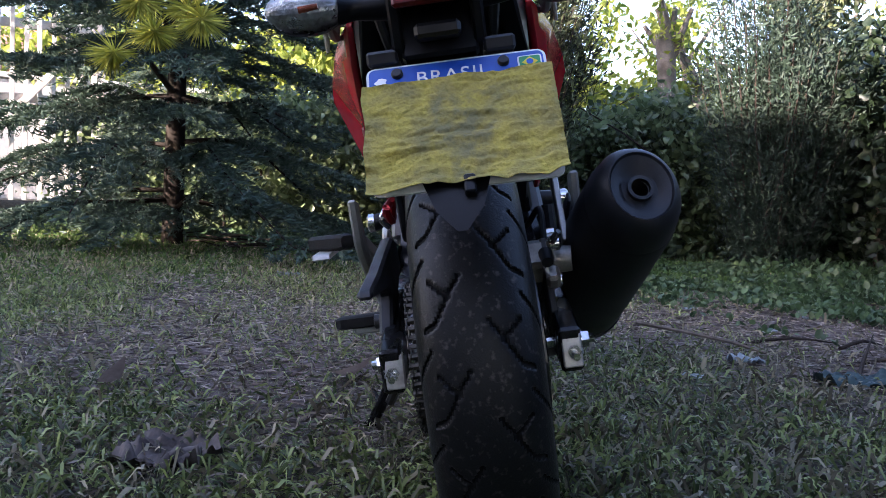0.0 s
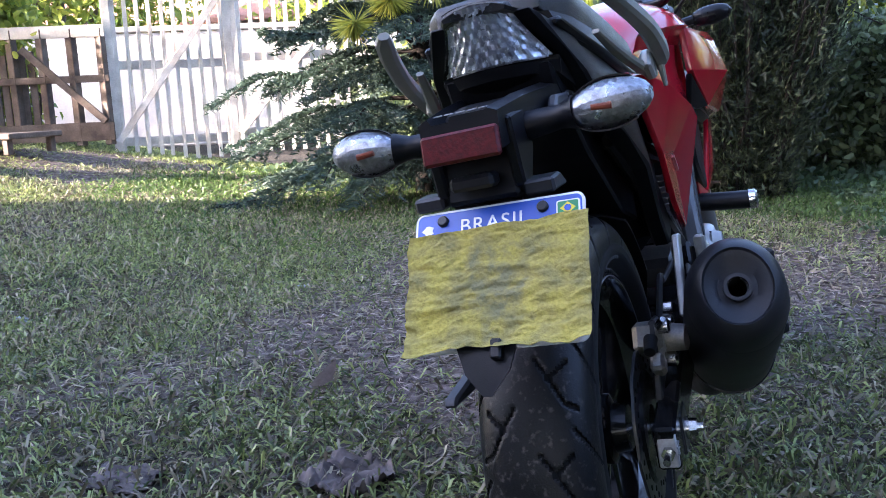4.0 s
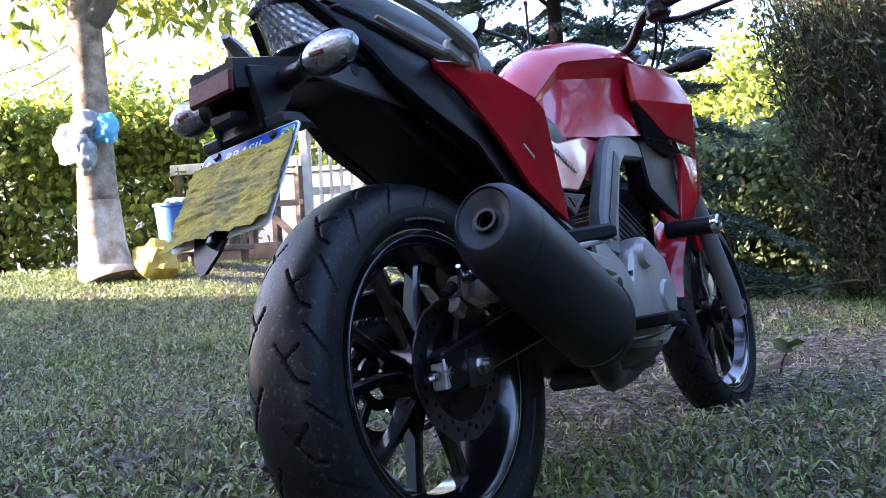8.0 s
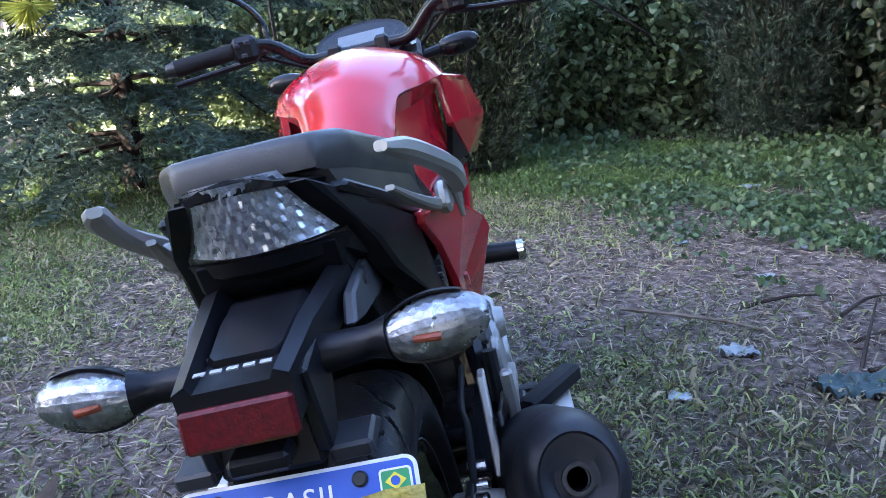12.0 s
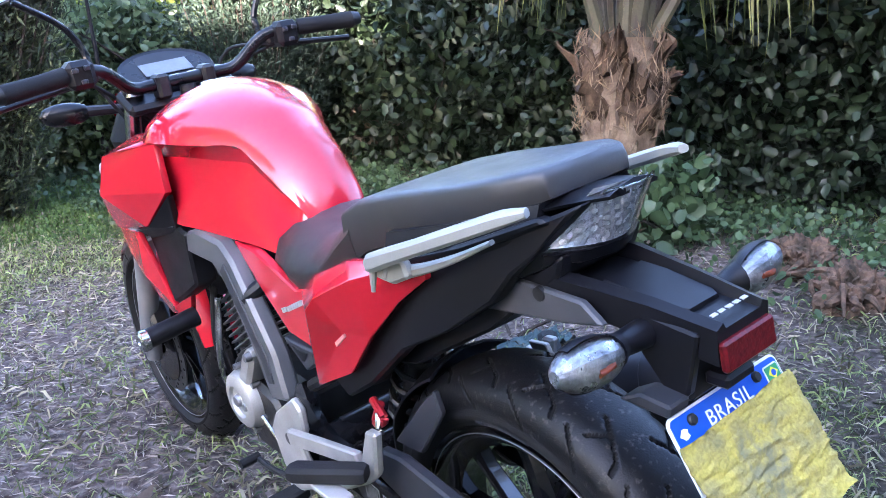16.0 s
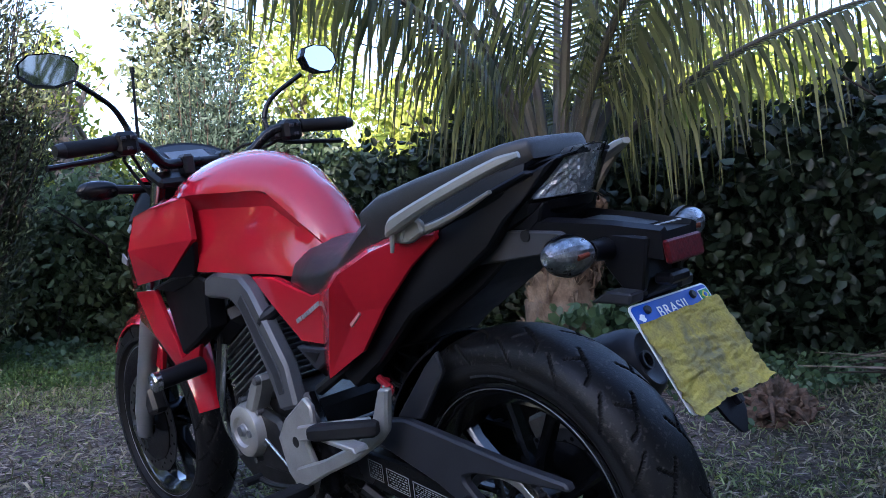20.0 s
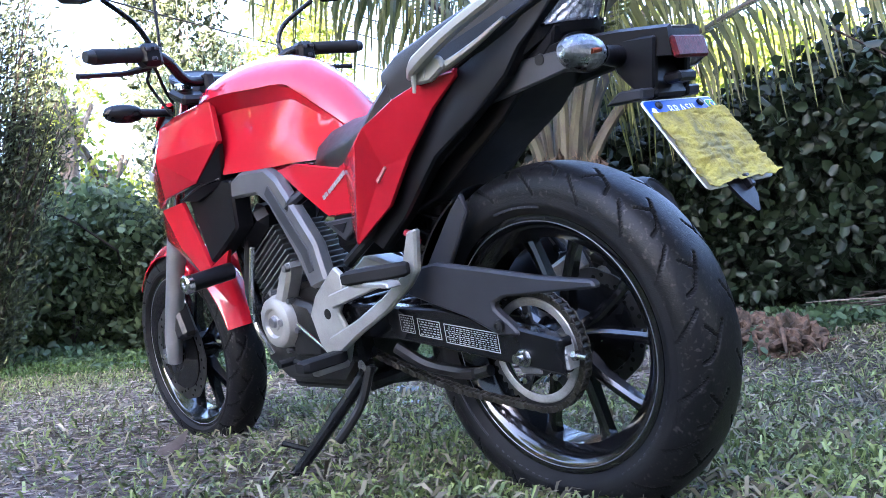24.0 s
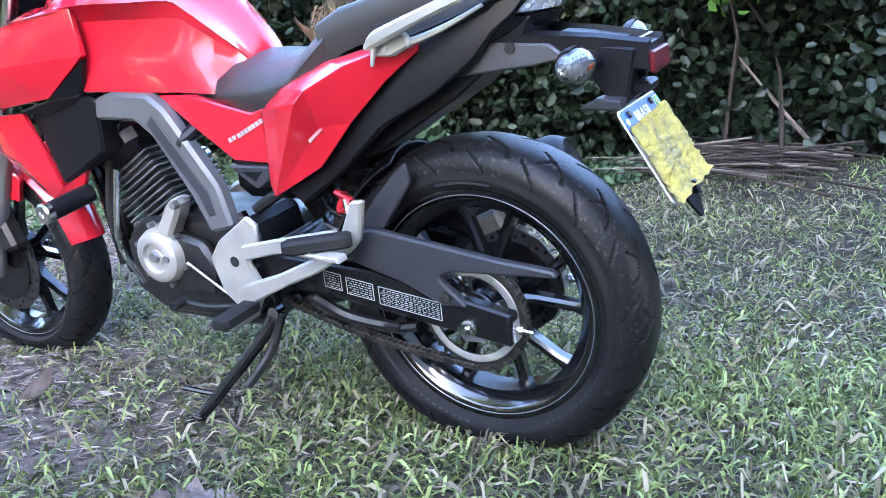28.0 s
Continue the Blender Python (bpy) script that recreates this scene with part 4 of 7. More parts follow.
# ---- beyond the gate: low house, sunlit trees ----
bw = thing("boundary_wall", "pale sunlit plaster wall beyond the gate", "wall", (-7.6, 8.4, 0.3), kind="structure")
part("wall_panel", box((0, 0, 0.72), (9.5, 0.18, 1.5), 0.02, Matrix.Rotation(radians(30), 3, "Z")), PLASTER, bw)
part("wall_cap", box((0, 0, 1.50), (9.5, 0.26, 0.07), 0.01, Matrix.Rotation(radians(30), 3, "Z")), PLASTER, bw)
far = thing("low_house", "pale low house beyond the gate", "house", (-10.5, 14.5, 0.4))
part("wall", box((0, 0, 1.0), (7.0, 3.0, 2.0), 0.02), PLASTER, far)
part("roof", slab([(-2.0, 1.95), (0, 3.0), (2.0, 1.95), (2.0, 1.85), (0, 2.85), (-2.0, 1.85)], 3.9, 7.8, 0.01, 1), ROOF, far)
for x in (-2.0, 0.6, 2.4):
    w = part("window", box((x, -1.505, 1.15), (0.8, 0.06, 0.8), 0.01), WOOD_OLD, far)
    part("pane", box((x, -1.54, 1.15), (0.66, 0.02, 0.66), 0.004), BLACK_GLOSS, w)


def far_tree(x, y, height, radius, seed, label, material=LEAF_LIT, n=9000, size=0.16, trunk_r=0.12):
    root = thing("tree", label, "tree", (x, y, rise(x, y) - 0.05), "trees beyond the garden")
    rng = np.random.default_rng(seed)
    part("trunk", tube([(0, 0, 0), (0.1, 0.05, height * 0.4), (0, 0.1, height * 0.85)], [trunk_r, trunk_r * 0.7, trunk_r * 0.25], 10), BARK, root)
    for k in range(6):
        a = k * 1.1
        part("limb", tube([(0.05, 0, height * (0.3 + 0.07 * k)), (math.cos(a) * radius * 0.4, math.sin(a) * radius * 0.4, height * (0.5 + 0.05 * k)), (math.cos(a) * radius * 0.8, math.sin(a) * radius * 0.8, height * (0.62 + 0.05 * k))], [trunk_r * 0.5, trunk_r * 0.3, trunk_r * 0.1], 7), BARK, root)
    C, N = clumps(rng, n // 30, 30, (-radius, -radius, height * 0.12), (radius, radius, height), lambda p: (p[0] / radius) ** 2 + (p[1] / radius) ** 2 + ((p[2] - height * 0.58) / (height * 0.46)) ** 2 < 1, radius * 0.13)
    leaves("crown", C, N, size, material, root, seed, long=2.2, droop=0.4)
    return root


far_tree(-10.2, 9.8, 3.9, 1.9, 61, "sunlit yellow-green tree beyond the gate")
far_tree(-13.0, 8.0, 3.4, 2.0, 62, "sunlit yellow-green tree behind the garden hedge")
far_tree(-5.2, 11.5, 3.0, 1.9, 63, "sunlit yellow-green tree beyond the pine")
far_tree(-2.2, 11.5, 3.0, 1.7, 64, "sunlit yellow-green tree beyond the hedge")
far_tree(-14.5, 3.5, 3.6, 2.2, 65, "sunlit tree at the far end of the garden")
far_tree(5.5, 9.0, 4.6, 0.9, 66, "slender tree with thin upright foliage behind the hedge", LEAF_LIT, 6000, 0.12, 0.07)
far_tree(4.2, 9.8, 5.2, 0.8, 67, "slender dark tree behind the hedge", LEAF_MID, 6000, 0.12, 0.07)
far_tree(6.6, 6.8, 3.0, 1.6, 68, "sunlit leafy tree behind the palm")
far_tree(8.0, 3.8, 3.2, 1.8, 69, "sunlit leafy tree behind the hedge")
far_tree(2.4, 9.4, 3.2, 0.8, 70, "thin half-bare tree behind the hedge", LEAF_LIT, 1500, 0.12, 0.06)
# The next two trees are out of view, added to block sky light.
far_tree(3.9, -5.4, 6.2, 2.5, 72, "unseen tall dark tree added to shade the side hedge", LEAF_SHADED, 14000, 0.20, 0.2)
far_tree(1.8, -6.9, 6.4, 2.3, 73, "unseen tall dark tree added to shade the lawn", LEAF_SHADED, 14000, 0.20, 0.2)
far_tree(0.8, 9.2, 3.8, 0.9, 71, "thin half-bare tree behind the hedge", LEAF_LIT, 2200, 0.12, 0.06)

def pruned_tree(x, y, height, seed, label):
    root = thing("pruned_tree", label, "tree", (x, y, rise(x, y) - 0.05), "pruned trees behind the hedge")
    rng = np.random.default_rng(seed)
    part("trunk", tube([(0, 0, 0), (0.03, 0.02, height * 0.5), (-0.02, 0.0, height * 0.82)], [0.10, 0.085, 0.10], 12), BARK, root, "knobbly cut-back trunk")
    C = []
    for k in range(9):
        a, tilt = k * 2.4 + seed, rng.uniform(0.25, 0.9)
        d = Vector((math.cos(a) * tilt, math.sin(a) * tilt, 1.0)).normalized()
        p = Vector((0, 0, height * rng.uniform(0.70, 0.82)))
        ln = rng.uniform(0.25, 0.55)
        part("cut_branch", tube([p, p + d * ln * 0.5 + Vector((0.02, 0, 0)), p + d * ln], [0.045, 0.032, 0.022], 8, 3), BARK, root)
        C += [np.array(p + d * (ln * rng.uniform(0.1, 0.8))) + rng.normal(size=3) * 0.10 for q in range(26)]
    leaves("shoot_leaves", np.array(C), rng.normal(size=(len(C), 3)), 0.085, LEAF_LIT, root, seed, long=1.8)
    return root


pruned_tree(1.82, 7.55, 2.60, 81, "cut-back tree with short bare stubs and a few yellow leaves")
pruned_tree(2.25, 7.75, 1.95, 82, "low cut-back tree with a few yellow leaves")
# Bright leaf green paints in the sun on the side hedge top.
SUNLIT_SHRUB = leaf_mat("sunlit_shrub_leaf", (0.035, 0.085, 0.012), (0.16, 0.30, 0.05), 0.42, 0.45)
hedge("leafy_shrub", "green shrub in sunlit colour growing out of the side hedge", [(3.34, -0.25), (3.40, 0.30)], 1.62, 0.16, 1700, 0.075, SUNLIT_SHRUB, 17, 1.0)

# crate, plastic sheet, palm debris and stones on the ground
crate = thing("wooden_crate", "grey slatted crate half hidden in the hedge", "crate", (2.95, 4.75, rise(2.95, 4.75) - 0.10))
crate.rotation_euler = (0, 0, radians(-35))
for z in (0.30, 0.42, 0.54):
    for y in (-0.16, 0.16):
        part("slat", box((0, y, z), (0.46, 0.018, 0.06), 0.003), WOOD_OLD, crate)
for x in (-0.21, 0.21):
    for y in (-0.14, 0.14):
        part("corner_post", box((x, y, 0.30), (0.035, 0.035, 0.58), 0.003), WOOD_OLD, crate)
for k in range(4):
    part("end_slat", box((0.235 if k % 2 else -0.235, 0, 0.36 + 0.14 * (k // 2)), (0.018, 0.30, 0.06), 0.003), WOOD_OLD, crate)

def crumple(name, label, category, x, y, sx, sy, h, material, seed, n=22, group=""):
    """A thin crumpled sheet lying on the ground."""
    verts, faces = [], []
    for layer in (0, 1):
        for j in range(n + 1):
            for i in range(n + 1):
                u, v = i / n - 0.5, j / n - 0.5
                k = (1 + 0.30 * noise.noise((u * 3, v * 3, seed))) * (1 - 0.25 * (abs(u) + abs(v)))
                px, py = x + u * sx * k, y + v * sy * k
                bump = abs(noise.noise((u * 5, v * 5, seed + 3))) * h + abs(noise.noise((u * 13, v * 13, seed))) * h * 0.5
                verts.append((px, py, rise(px, py) + 0.004 + bump + 0.004 * layer))
    w = n + 1
    for layer in (0, 1):
        o = layer * w * w
        for j in range(n):
            for i in range(n):
                q = (o + j * w + i, o + j * w + i + 1, o + (j + 1) * w + i + 1, o + (j + 1) * w + i)
                faces.append(q if layer else q[::-1])
    return tagged(raw(name, verts, faces, material, smooth=True), label, category, group)
crumple("plastic_sheet", "crumpled teal plastic sheet lying on the earth", "plastic sheet", 1.05, 1.16, 0.36, 0.15, 0.045, TEAL, 1, 30)
ASH = mat("grey_clod", (0.16, 0.135, 0.125), 0.95, second=(0.035, 0.029, 0.026), scale=14, fine=120, bump=1.0, vary=0.4, spec=0.1)
crumple("earth_clod", "flat grey clod of bare earth in the grass", "clod", -0.60, 0.27, 0.19, 0.17, 0.040, ASH, 2, group="bare clods in the grass")
crumple("earth_clod", "grey bare patch in the grass", "clod", -1.05, 0.15, 0.18, 0.13, 0.015, ASH, 3, group="bare clods in the grass")
for k, (x, y) in enumerate(((1.35, 2.4), (1.1, 2.15), (0.9, 2.6), (1.55, 2.9), (-1.3, 5.6), (0.55, 1.15), (-1.6, 1.9), (-2.4, 1.2))):
    crumple("paper_scrap", "small pale scrap on the ground", "scrap", x, y, 0.07, 0.045, 0.012, BAG_WHITE, 10 + k, 8, "scraps on the ground")
for k, (x, y, a) in enumerate(((0.05, 1.78, 40), (-0.9, 0.75, 80), (-0.35, 0.95, 15))):
    bm = bmesh.new()
    pts = [Vector((q * 0.06, 0.022 * math.sin(math.pi * (q + 1) / 2) * s, 0.02 + 0.02 * q * q + 0.010 * abs(s))) for s in (1, -1) for q in ((-1, -0.5, 0, 0.5, 1) if s > 0 else (0.5, 0, -0.5))]
    vs = [bm.verts.new(p) for p in pts]
    bm.faces.new(vs)
    bmesh.ops.solidify(bm, geom=bm.faces[:], thickness=0.0015)
    lf = part("fallen_leaf", bm, WOOD_OLD)
    lf.matrix_world = pose(x, y, rise(x, y) + 0.008, 12, -20, a)
    tagged(lf, "curled dark fallen leaf", "leaf", "fallen leaves")

DRY_STALK = mat("dry_stalk", (0.20, 0.165, 0.13), 0.9, second=(0.10, 0.08, 0.06), scale=12, fine=90, bump=0.6, vary=0.4, spec=0.15)


def debris(name, label, x, y, n, length, spread, seed, z=0.03, heading=None):
    root = thing(name, label, "debris", (x, y, rise(x, y)))
    r = random.Random(seed)
    for k in range(n):
        a = (r.uniform(0, math.pi) if heading is None else radians(heading) + r.gauss(0, 0.35))
        c = Vector((r.gauss(0, spread), r.gauss(0, spread * 0.5), z * r.uniform(0.3, 2.2)))
        l = length * r.uniform(0.5, 1.2)
        d = Vector((math.cos(a), math.sin(a), r.gauss(0, 0.10)))
        part("dry_stalk", tube([c - d * l / 2, c + Vector((0, 0, 0.02)), c + d * l / 2], [0.007, 0.006, 0.002], 6, 2), TWIG if k % 3 else DRY_STALK, root)
    return root
debris("palm_debris", "heap of dry palm stalks by the hedge", 3.35, 0.15, 80, 0.8, 0.34, 3, 0.06, 110)
debris("palm_debris", "tangle of dry roots and stalks at the palm foot", 2.05, 1.75, 22, 0.5, 0.16, 4, 0.07)
debris("fallen_twigs", "thin dry twigs lying on the bare earth", 1.2, 1.5, 8, 0.55, 0.35, 5, 0.012, 20)
debris("fallen_twigs", "brushwood under the pine", -1.35, 4.5, 26, 0.6, 0.35, 6, 0.05)
def stump(x, y, size, seed, label):
    root = thing("rotten_stump", label, "stump", (x, y, rise(x, y)), "dead stumps")
    bm = bmesh.new()
    bmesh.ops.create_icosphere(bm, subdivisions=5, radius=1)
    for v in bm.verts:
        q = v.co.copy()
        k = 1 + 0.45 * noise.noise(q * 1.8 + Vector((seed, 0, 0))) + 0.30 * abs(noise.noise(Vector((q.x * 5, q.y * 5, q.z * 1.6 + seed)))) + 0.12 * noise.noise(q * 13)
        v.co = Vector((q.x * size * k, q.y * size * 0.8 * k, max(-0.03, q.z * size * 0.90 * k + 0.02)))
    part("block", bm, ROOT_WOOD, root, sharp=25)
    r = random.Random(seed)
    for n in range(13):
        a = r.uniform(0, 6.28)
        d = Vector((math.cos(a), math.sin(a), 0))
        s0 = d * size * 0.4 + Vector((0, 0, r.uniform(0.02, size * 0.5)))
        part("root", tube([s0, s0 + d * size * r.uniform(0.5, 0.9) + Vector((0, 0, r.uniform(-0.02, 0.06))), s0 + d * size * r.uniform(0.8, 1.3) + Vector((r.gauss(0, 0.06), r.gauss(0, 0.06), -s0.z + r.uniform(0.0, 0.05)))], [0.022, 0.014, 0.004], 6, 3), ROOT_WOOD, root)
    return root
ROOT_WOOD = mat("rotten_root", (0.15, 0.095, 0.064), 0.95, second=(0.045, 0.036, 0.026), scale=22, fine=110, bump=1.0, vary=0.5, spec=0.1)
stump(2.18, 0.66, 0.135, 8, "brown rotting stump with ragged roots beside the grass")
for k, (x, y, a) in enumerate(((0.78, 1.42, 30), (1.5, 3.6, -20), (-1.05, 4.3, 50), (-1.0, 3.2, 10), (-0.38, 3.45, 70))):
    crumple("paper_scrap", "pale plastic scrap on the bare earth", "scrap", x, y, 0.13, 0.08, 0.03, BAG_WHITE, 40 + k, 12, "scraps on the ground")
lean = thing("leaning_stalk", "long pale dry stalk leaning on the hedge", "stalk", (3.62, -0.24, rise(3.62, -0.24)))
part("stalk", tube([(0, 0, 0.02), (-0.06, 0.22, 0.28), (-0.13, 0.46, 0.58)], [0.016, 0.012, 0.006], 8), DRY_STALK, lean)
sprout = thing("seedling", "small dark seedling with two leaves on the bare earth", "plant", (0.05, 1.76, rise(0.05, 1.76)))
part("stem", tube([(0, 0, 0), (0.01, 0, 0.05), (0.03, 0.01, 0.09)], 0.003, 6), TWIG, sprout)
for sx in (-1, 1):
    leaves("leaf", np.array([(0.03 + 0.02 * sx, 0.01, 0.10)]), np.array([(4.0 * sx, 0.5, 2.0)]), 0.06, LEAF_MID, sprout, 5 + sx, long=1.7, spread=0.1, broad=True)
stump(2.42, 0.98, 0.13, 9, "dark heap of dead roots beside the grass")

# unseen walls added behind the camera to cast shade over the lawn
shade_caster = thing("shade_wall", "unseen plaster walls added to shade the lawn", "house", (-5.8, -7.0, -0.2), kind="structure")
perp = Vector((-0.656, 0.755, 0)).normalized()
rh = Matrix.Rotation(math.atan2(perp.y, perp.x), 3, "Z")
part("wall", box(perp * -1.9 + Vector((0, 0, 3.6)), (9.7, 0.3, 7.6), 0.02, rh), PLASTER, shade_caster)
part("side_wall", box(perp * 4.42 + Vector((0, 0, 2.6)), (2.94, 0.3, 5.6), 0.02, rh), PLASTER, shade_caster)


# ---- motorcycle, built upright: x right, y ahead, z up, the rear axle above its origin ----
bike = thing("motorcycle", "red and black street motorcycle leaning on its side stand", "motorcycle", (0, 0, -0.043))
bike.rotation_euler = (0, radians(-9.5), 0)
REAR, FRONT = Vector((0, 0, 0.314)), Vector((0, 1.378, 0.290))


def tyre(centre, R, width, rim_r, steps):
    """A tyre with its tread cut in: grooves lie deeper than the blocks."""
    prof = []
    n = 64
    half = width / 2
    for i in range(n + 1):
        a = -1 + 2 * i / n
        prof.append((half * math.sin(a * math.pi / 2), R - 0.052 * abs(a) ** 2.3, a))
    side = []
    h = R - 0.052 - rim_r
    for i in range(1, 10):
        f = i / 9
        step = 0.0015 if 0.25 < f < 0.34 or 0.80 < f < 0.9 else 0.0
        side.append((half - 0.030 * f ** 1.5 + 0.006 * math.sin(f * math.pi) + step, R - 0.052 - h * f))
    bm = bmesh.new()
    rings = []
    pitch = 2 * math.pi / 18
    for k in range(steps):
        ang = 2 * math.pi * k / steps
        ring = [(-x, r, False) for x, r in side[::-1]]
        for x, r, a in prof:
            cut = 0.0
            for sgn, shift in ((1, 0.0), (-1, 0.5)):
                u = a * sgn
                # a hooked groove from the middle, a shoulder groove and a short sipe
                for u0, u1, ph, run in ((0.10, 0.60, 0.0, lambda q: 1.55 * q if q < 0.44 else 0.68 + 0.30 * (q - 0.44)), (0.50, 0.99, 0.55, lambda q: 0.95 * q), (0.24, 0.50, 0.62, lambda q: 0.25 - 0.9 * q)):
                    if u0 < u < u1:
                        phase = (ang / pitch + shift + ph - run(u)) % 1.0
                        if phase < 0.060:
                            cut = 1.0
            ring.append((x, r - 0.0035 * cut, cut > 0))
        ring += [(x, r, False) for x, r in side]
        rings.append([(bm.verts.new((centre.x + x, centre.y + r * math.cos(ang), centre.z + r * math.sin(ang))), g) for x, r, g in ring])
    m = len(rings[0])
    for k in range(steps):
        p, q = rings[k], rings[(k + 1) % steps]
        for i in range(m - 1):
            f = bm.faces.new((p[i][0], q[i][0], q[i + 1][0], p[i + 1][0]))
            g = sum((p[i][1], q[i][1], q[i + 1][1], p[i + 1][1]))
            f.material_index = 2 if g >= 2 else (1 if len(side) <= i < m - len(side) - 1 else 0)
    return bm


def wheel(name, label, centre, R, width, rim_r, rim_w, spoke_n, spoke_r, steps):
    w = new(name)
    w.parent = bike
    tagged(w, label=label)
    t = part("tyre", tyre(centre, R, width, rim_r, steps), [RUBBER, TREAD, GROOVE], w, "worn black rubber tyre", sharp=50)
    hw = rim_w / 2
    prof = [(-hw - 0.006, rim_r - 0.004), (-hw - 0.006, rim_r + 0.010), (-hw + 0.004, rim_r + 0.010), (-hw + 0.006, rim_r - 0.004), (-hw + 0.018, rim_r - 0.012), (-hw + 0.03, rim_r - 0.022),
            (hw - 0.03, rim_r - 0.022), (hw - 0.018, rim_r - 0.012), (hw - 0.006, rim_r - 0.004), (hw - 0.004, rim_r + 0.010), (hw + 0.006, rim_r + 0.010), (hw + 0.006, rim_r - 0.004),
            (hw - 0.004, rim_r - 0.016), (hw - 0.025, rim_r - 0.034), (-hw + 0.025, rim_r - 0.034), (-hw + 0.004, rim_r - 0.016)]
    part("rim", lathe(prof, 96, centre, closed=True), RIM_BLACK, w, "gloss black alloy rim", sharp=40)
    for sg in (-1, 1):
        part("rim_line", lathe([(sg * (hw + 0.0062), rim_r - 0.0020), (sg * (hw + 0.0072), rim_r - 0.0010), (sg * (hw + 0.0062), rim_r)], 96, centre), FIN, w, "thin bright line round the rim")
    hub = [(-0.055, 0.0), (-0.055, 0.032), (-0.035, 0.036), (-0.03, 0.050), (0.03, 0.050), (0.035, 0.036), (0.055, 0.032), (0.055, 0.0)]
    part("hub", lathe(hub, 40, centre), BLACK_GLOSS, w)
    for k in range(spoke_n):
        a = 2 * math.pi * k / spoke_n + 0.35
        for s in (-1, 1):
            a0, a1 = a + s * 0.13, a + s * 0.30
            rings = []
            for f, ww, th in ((0.0, 0.013, 0.030), (0.35, 0.0095, 0.022), (0.8, 0.0095, 0.018), (1.0, 0.014, 0.020)):
                r = 0.042 + (spoke_r - 0.042) * f
                ang = a0 + (a1 - a0) * f
                d = Vector((0, math.cos(ang), math.sin(ang)))
                e = Vector((0, -math.sin(ang), math.cos(ang)))
                c = centre + d * r
                rings.append([c + Vector((th * x, 0, 0)) + e * (ww * y) for x, y in ((-0.5, -1), (0.5, -1), (0.75, -0.4), (0.75, 0.4), (0.5, 1), (-0.5, 1), (-0.75, 0.4), (-0.75, -0.4))])
            part("spoke", loft(rings), RIM_BLACK, w)
    return w


rear_wheel = wheel("rear_wheel", "", REAR, 0.314, 0.142, 0.219, 0.102, 5, 0.192, 900)
for sg in (-1, 1):
    bm = bmesh.new()
    for a0, n in ((-0.75, 7), (1.35, 7), (3.5, 12), (4.9, 9)):
        for k in range(n):
            a = a0 + k * 0.062
            box(REAR + Vector((sg * 0.0692, 0.246 * math.cos(a), 0.246 * math.sin(a))), (0.0022, 0.015 if n < 9 else 0.006, 0.010 if n < 9 else 0.006), 0.0006, rot_about("X", math.degrees(a) + 90), bm)
    tagged(part("sidewall_print", bm, GREY_PLASTIC, rear_wheel, "raised unreadable print on the tyre wall"), kind="stuff")
front_wheel = wheel("front_wheel", "", FRONT, 0.292, 0.110, 0.219, 0.078, 5, 0.192, 360)


def disc(parent, centre, x, r, inner, material=None):
    bm = bmesh.new()
    n = 72
    rings = []
    for k in range(n):
        a = 2 * math.pi * k / n
        wav = 1 + 0.012 * math.sin(a * 12)
        rings.append([centre + Vector((x + dx, rr * math.cos(a), rr * math.sin(a))) for dx, rr in ((-0.002, r * wav), (0.002, r * wav), (0.002, inner), (-0.002, inner))])
    rings.append(rings[0])
    loft(rings, True, False, bm)
    bmesh.ops.remove_doubles(bm, verts=bm.verts, dist=1e-5)
    d = part("brake_disc", bm, ROTOR, parent, "drilled steel brake disc", sharp=30)
    for k in range(36):
        a = 2 * math.pi * k / 36
        rr = inner + (r - inner) * (0.25 + 0.25 * (k % 3))
        c = centre + Vector((x, rr * math.cos(a), rr * math.sin(a)))
        part("disc_hole", loft([circle(c + Vector((dx, 0, 0)), (1, 0, 0), 0.0042, 8) for dx in (-0.0027, 0.0027)]), GROOVE, d)
    bm = lathe([(x - 0.006, 0.03), (x - 0.006, inner + 0.008), (x - 0.002, inner + 0.008), (x + 0.006, inner - 0.004), (x + 0.006, 0.03)], 40, centre)
    part("disc_carrier", bm, BLACK_GLOSS, parent)
    return d


disc(rear_wheel, REAR, 0.082, 0.110, 0.078)
disc(front_wheel, FRONT, -0.062, 0.138, 0.098)

# sprocket and chain
def sprocket(parent, centre, x, r, teeth, material, label=""):
    rings = []
    for k in range(teeth * 4):
        a = 2 * math.pi * k / (teeth * 4)
        rr = r + (0.006 if k % 4 in (1, 2) else 0.0)
        rings.append([centre + Vector((x + dx, q * math.cos(a), q * math.sin(a))) for dx, q in ((-0.003, rr), (0.003, rr), (0.003, r * 0.80), (-0.003, r * 0.80))])
    rings.append(rings[0])
    bm = loft(rings, True, False)
    bmesh.ops.remove_doubles(bm, verts=bm.verts, dist=1e-5)
    for k in range(5):
        a = 2 * math.pi * k / 5 + 0.2
        c = centre + Vector((x, r * 0.62 * math.cos(a), r * 0.62 * math.sin(a)))
        box(c, (0.006, r * 0.5, 0.018), 0.002, rot_about("X", math.degrees(a)), bm)
    lathe([(x - 0.004, r * 0.28), (x - 0.004, r * 0.46), (x + 0.004, r * 0.46), (x + 0.004, r * 0.28)], 32, centre, True, bm)
    s = part("sprocket", bm, material, parent, label)
    for k in range(5):
        a = 2 * math.pi * k / 5 + 0.2
        c = centre + Vector((x - 0.006, r * 0.60 * math.cos(a), r * 0.60 * math.sin(a)))
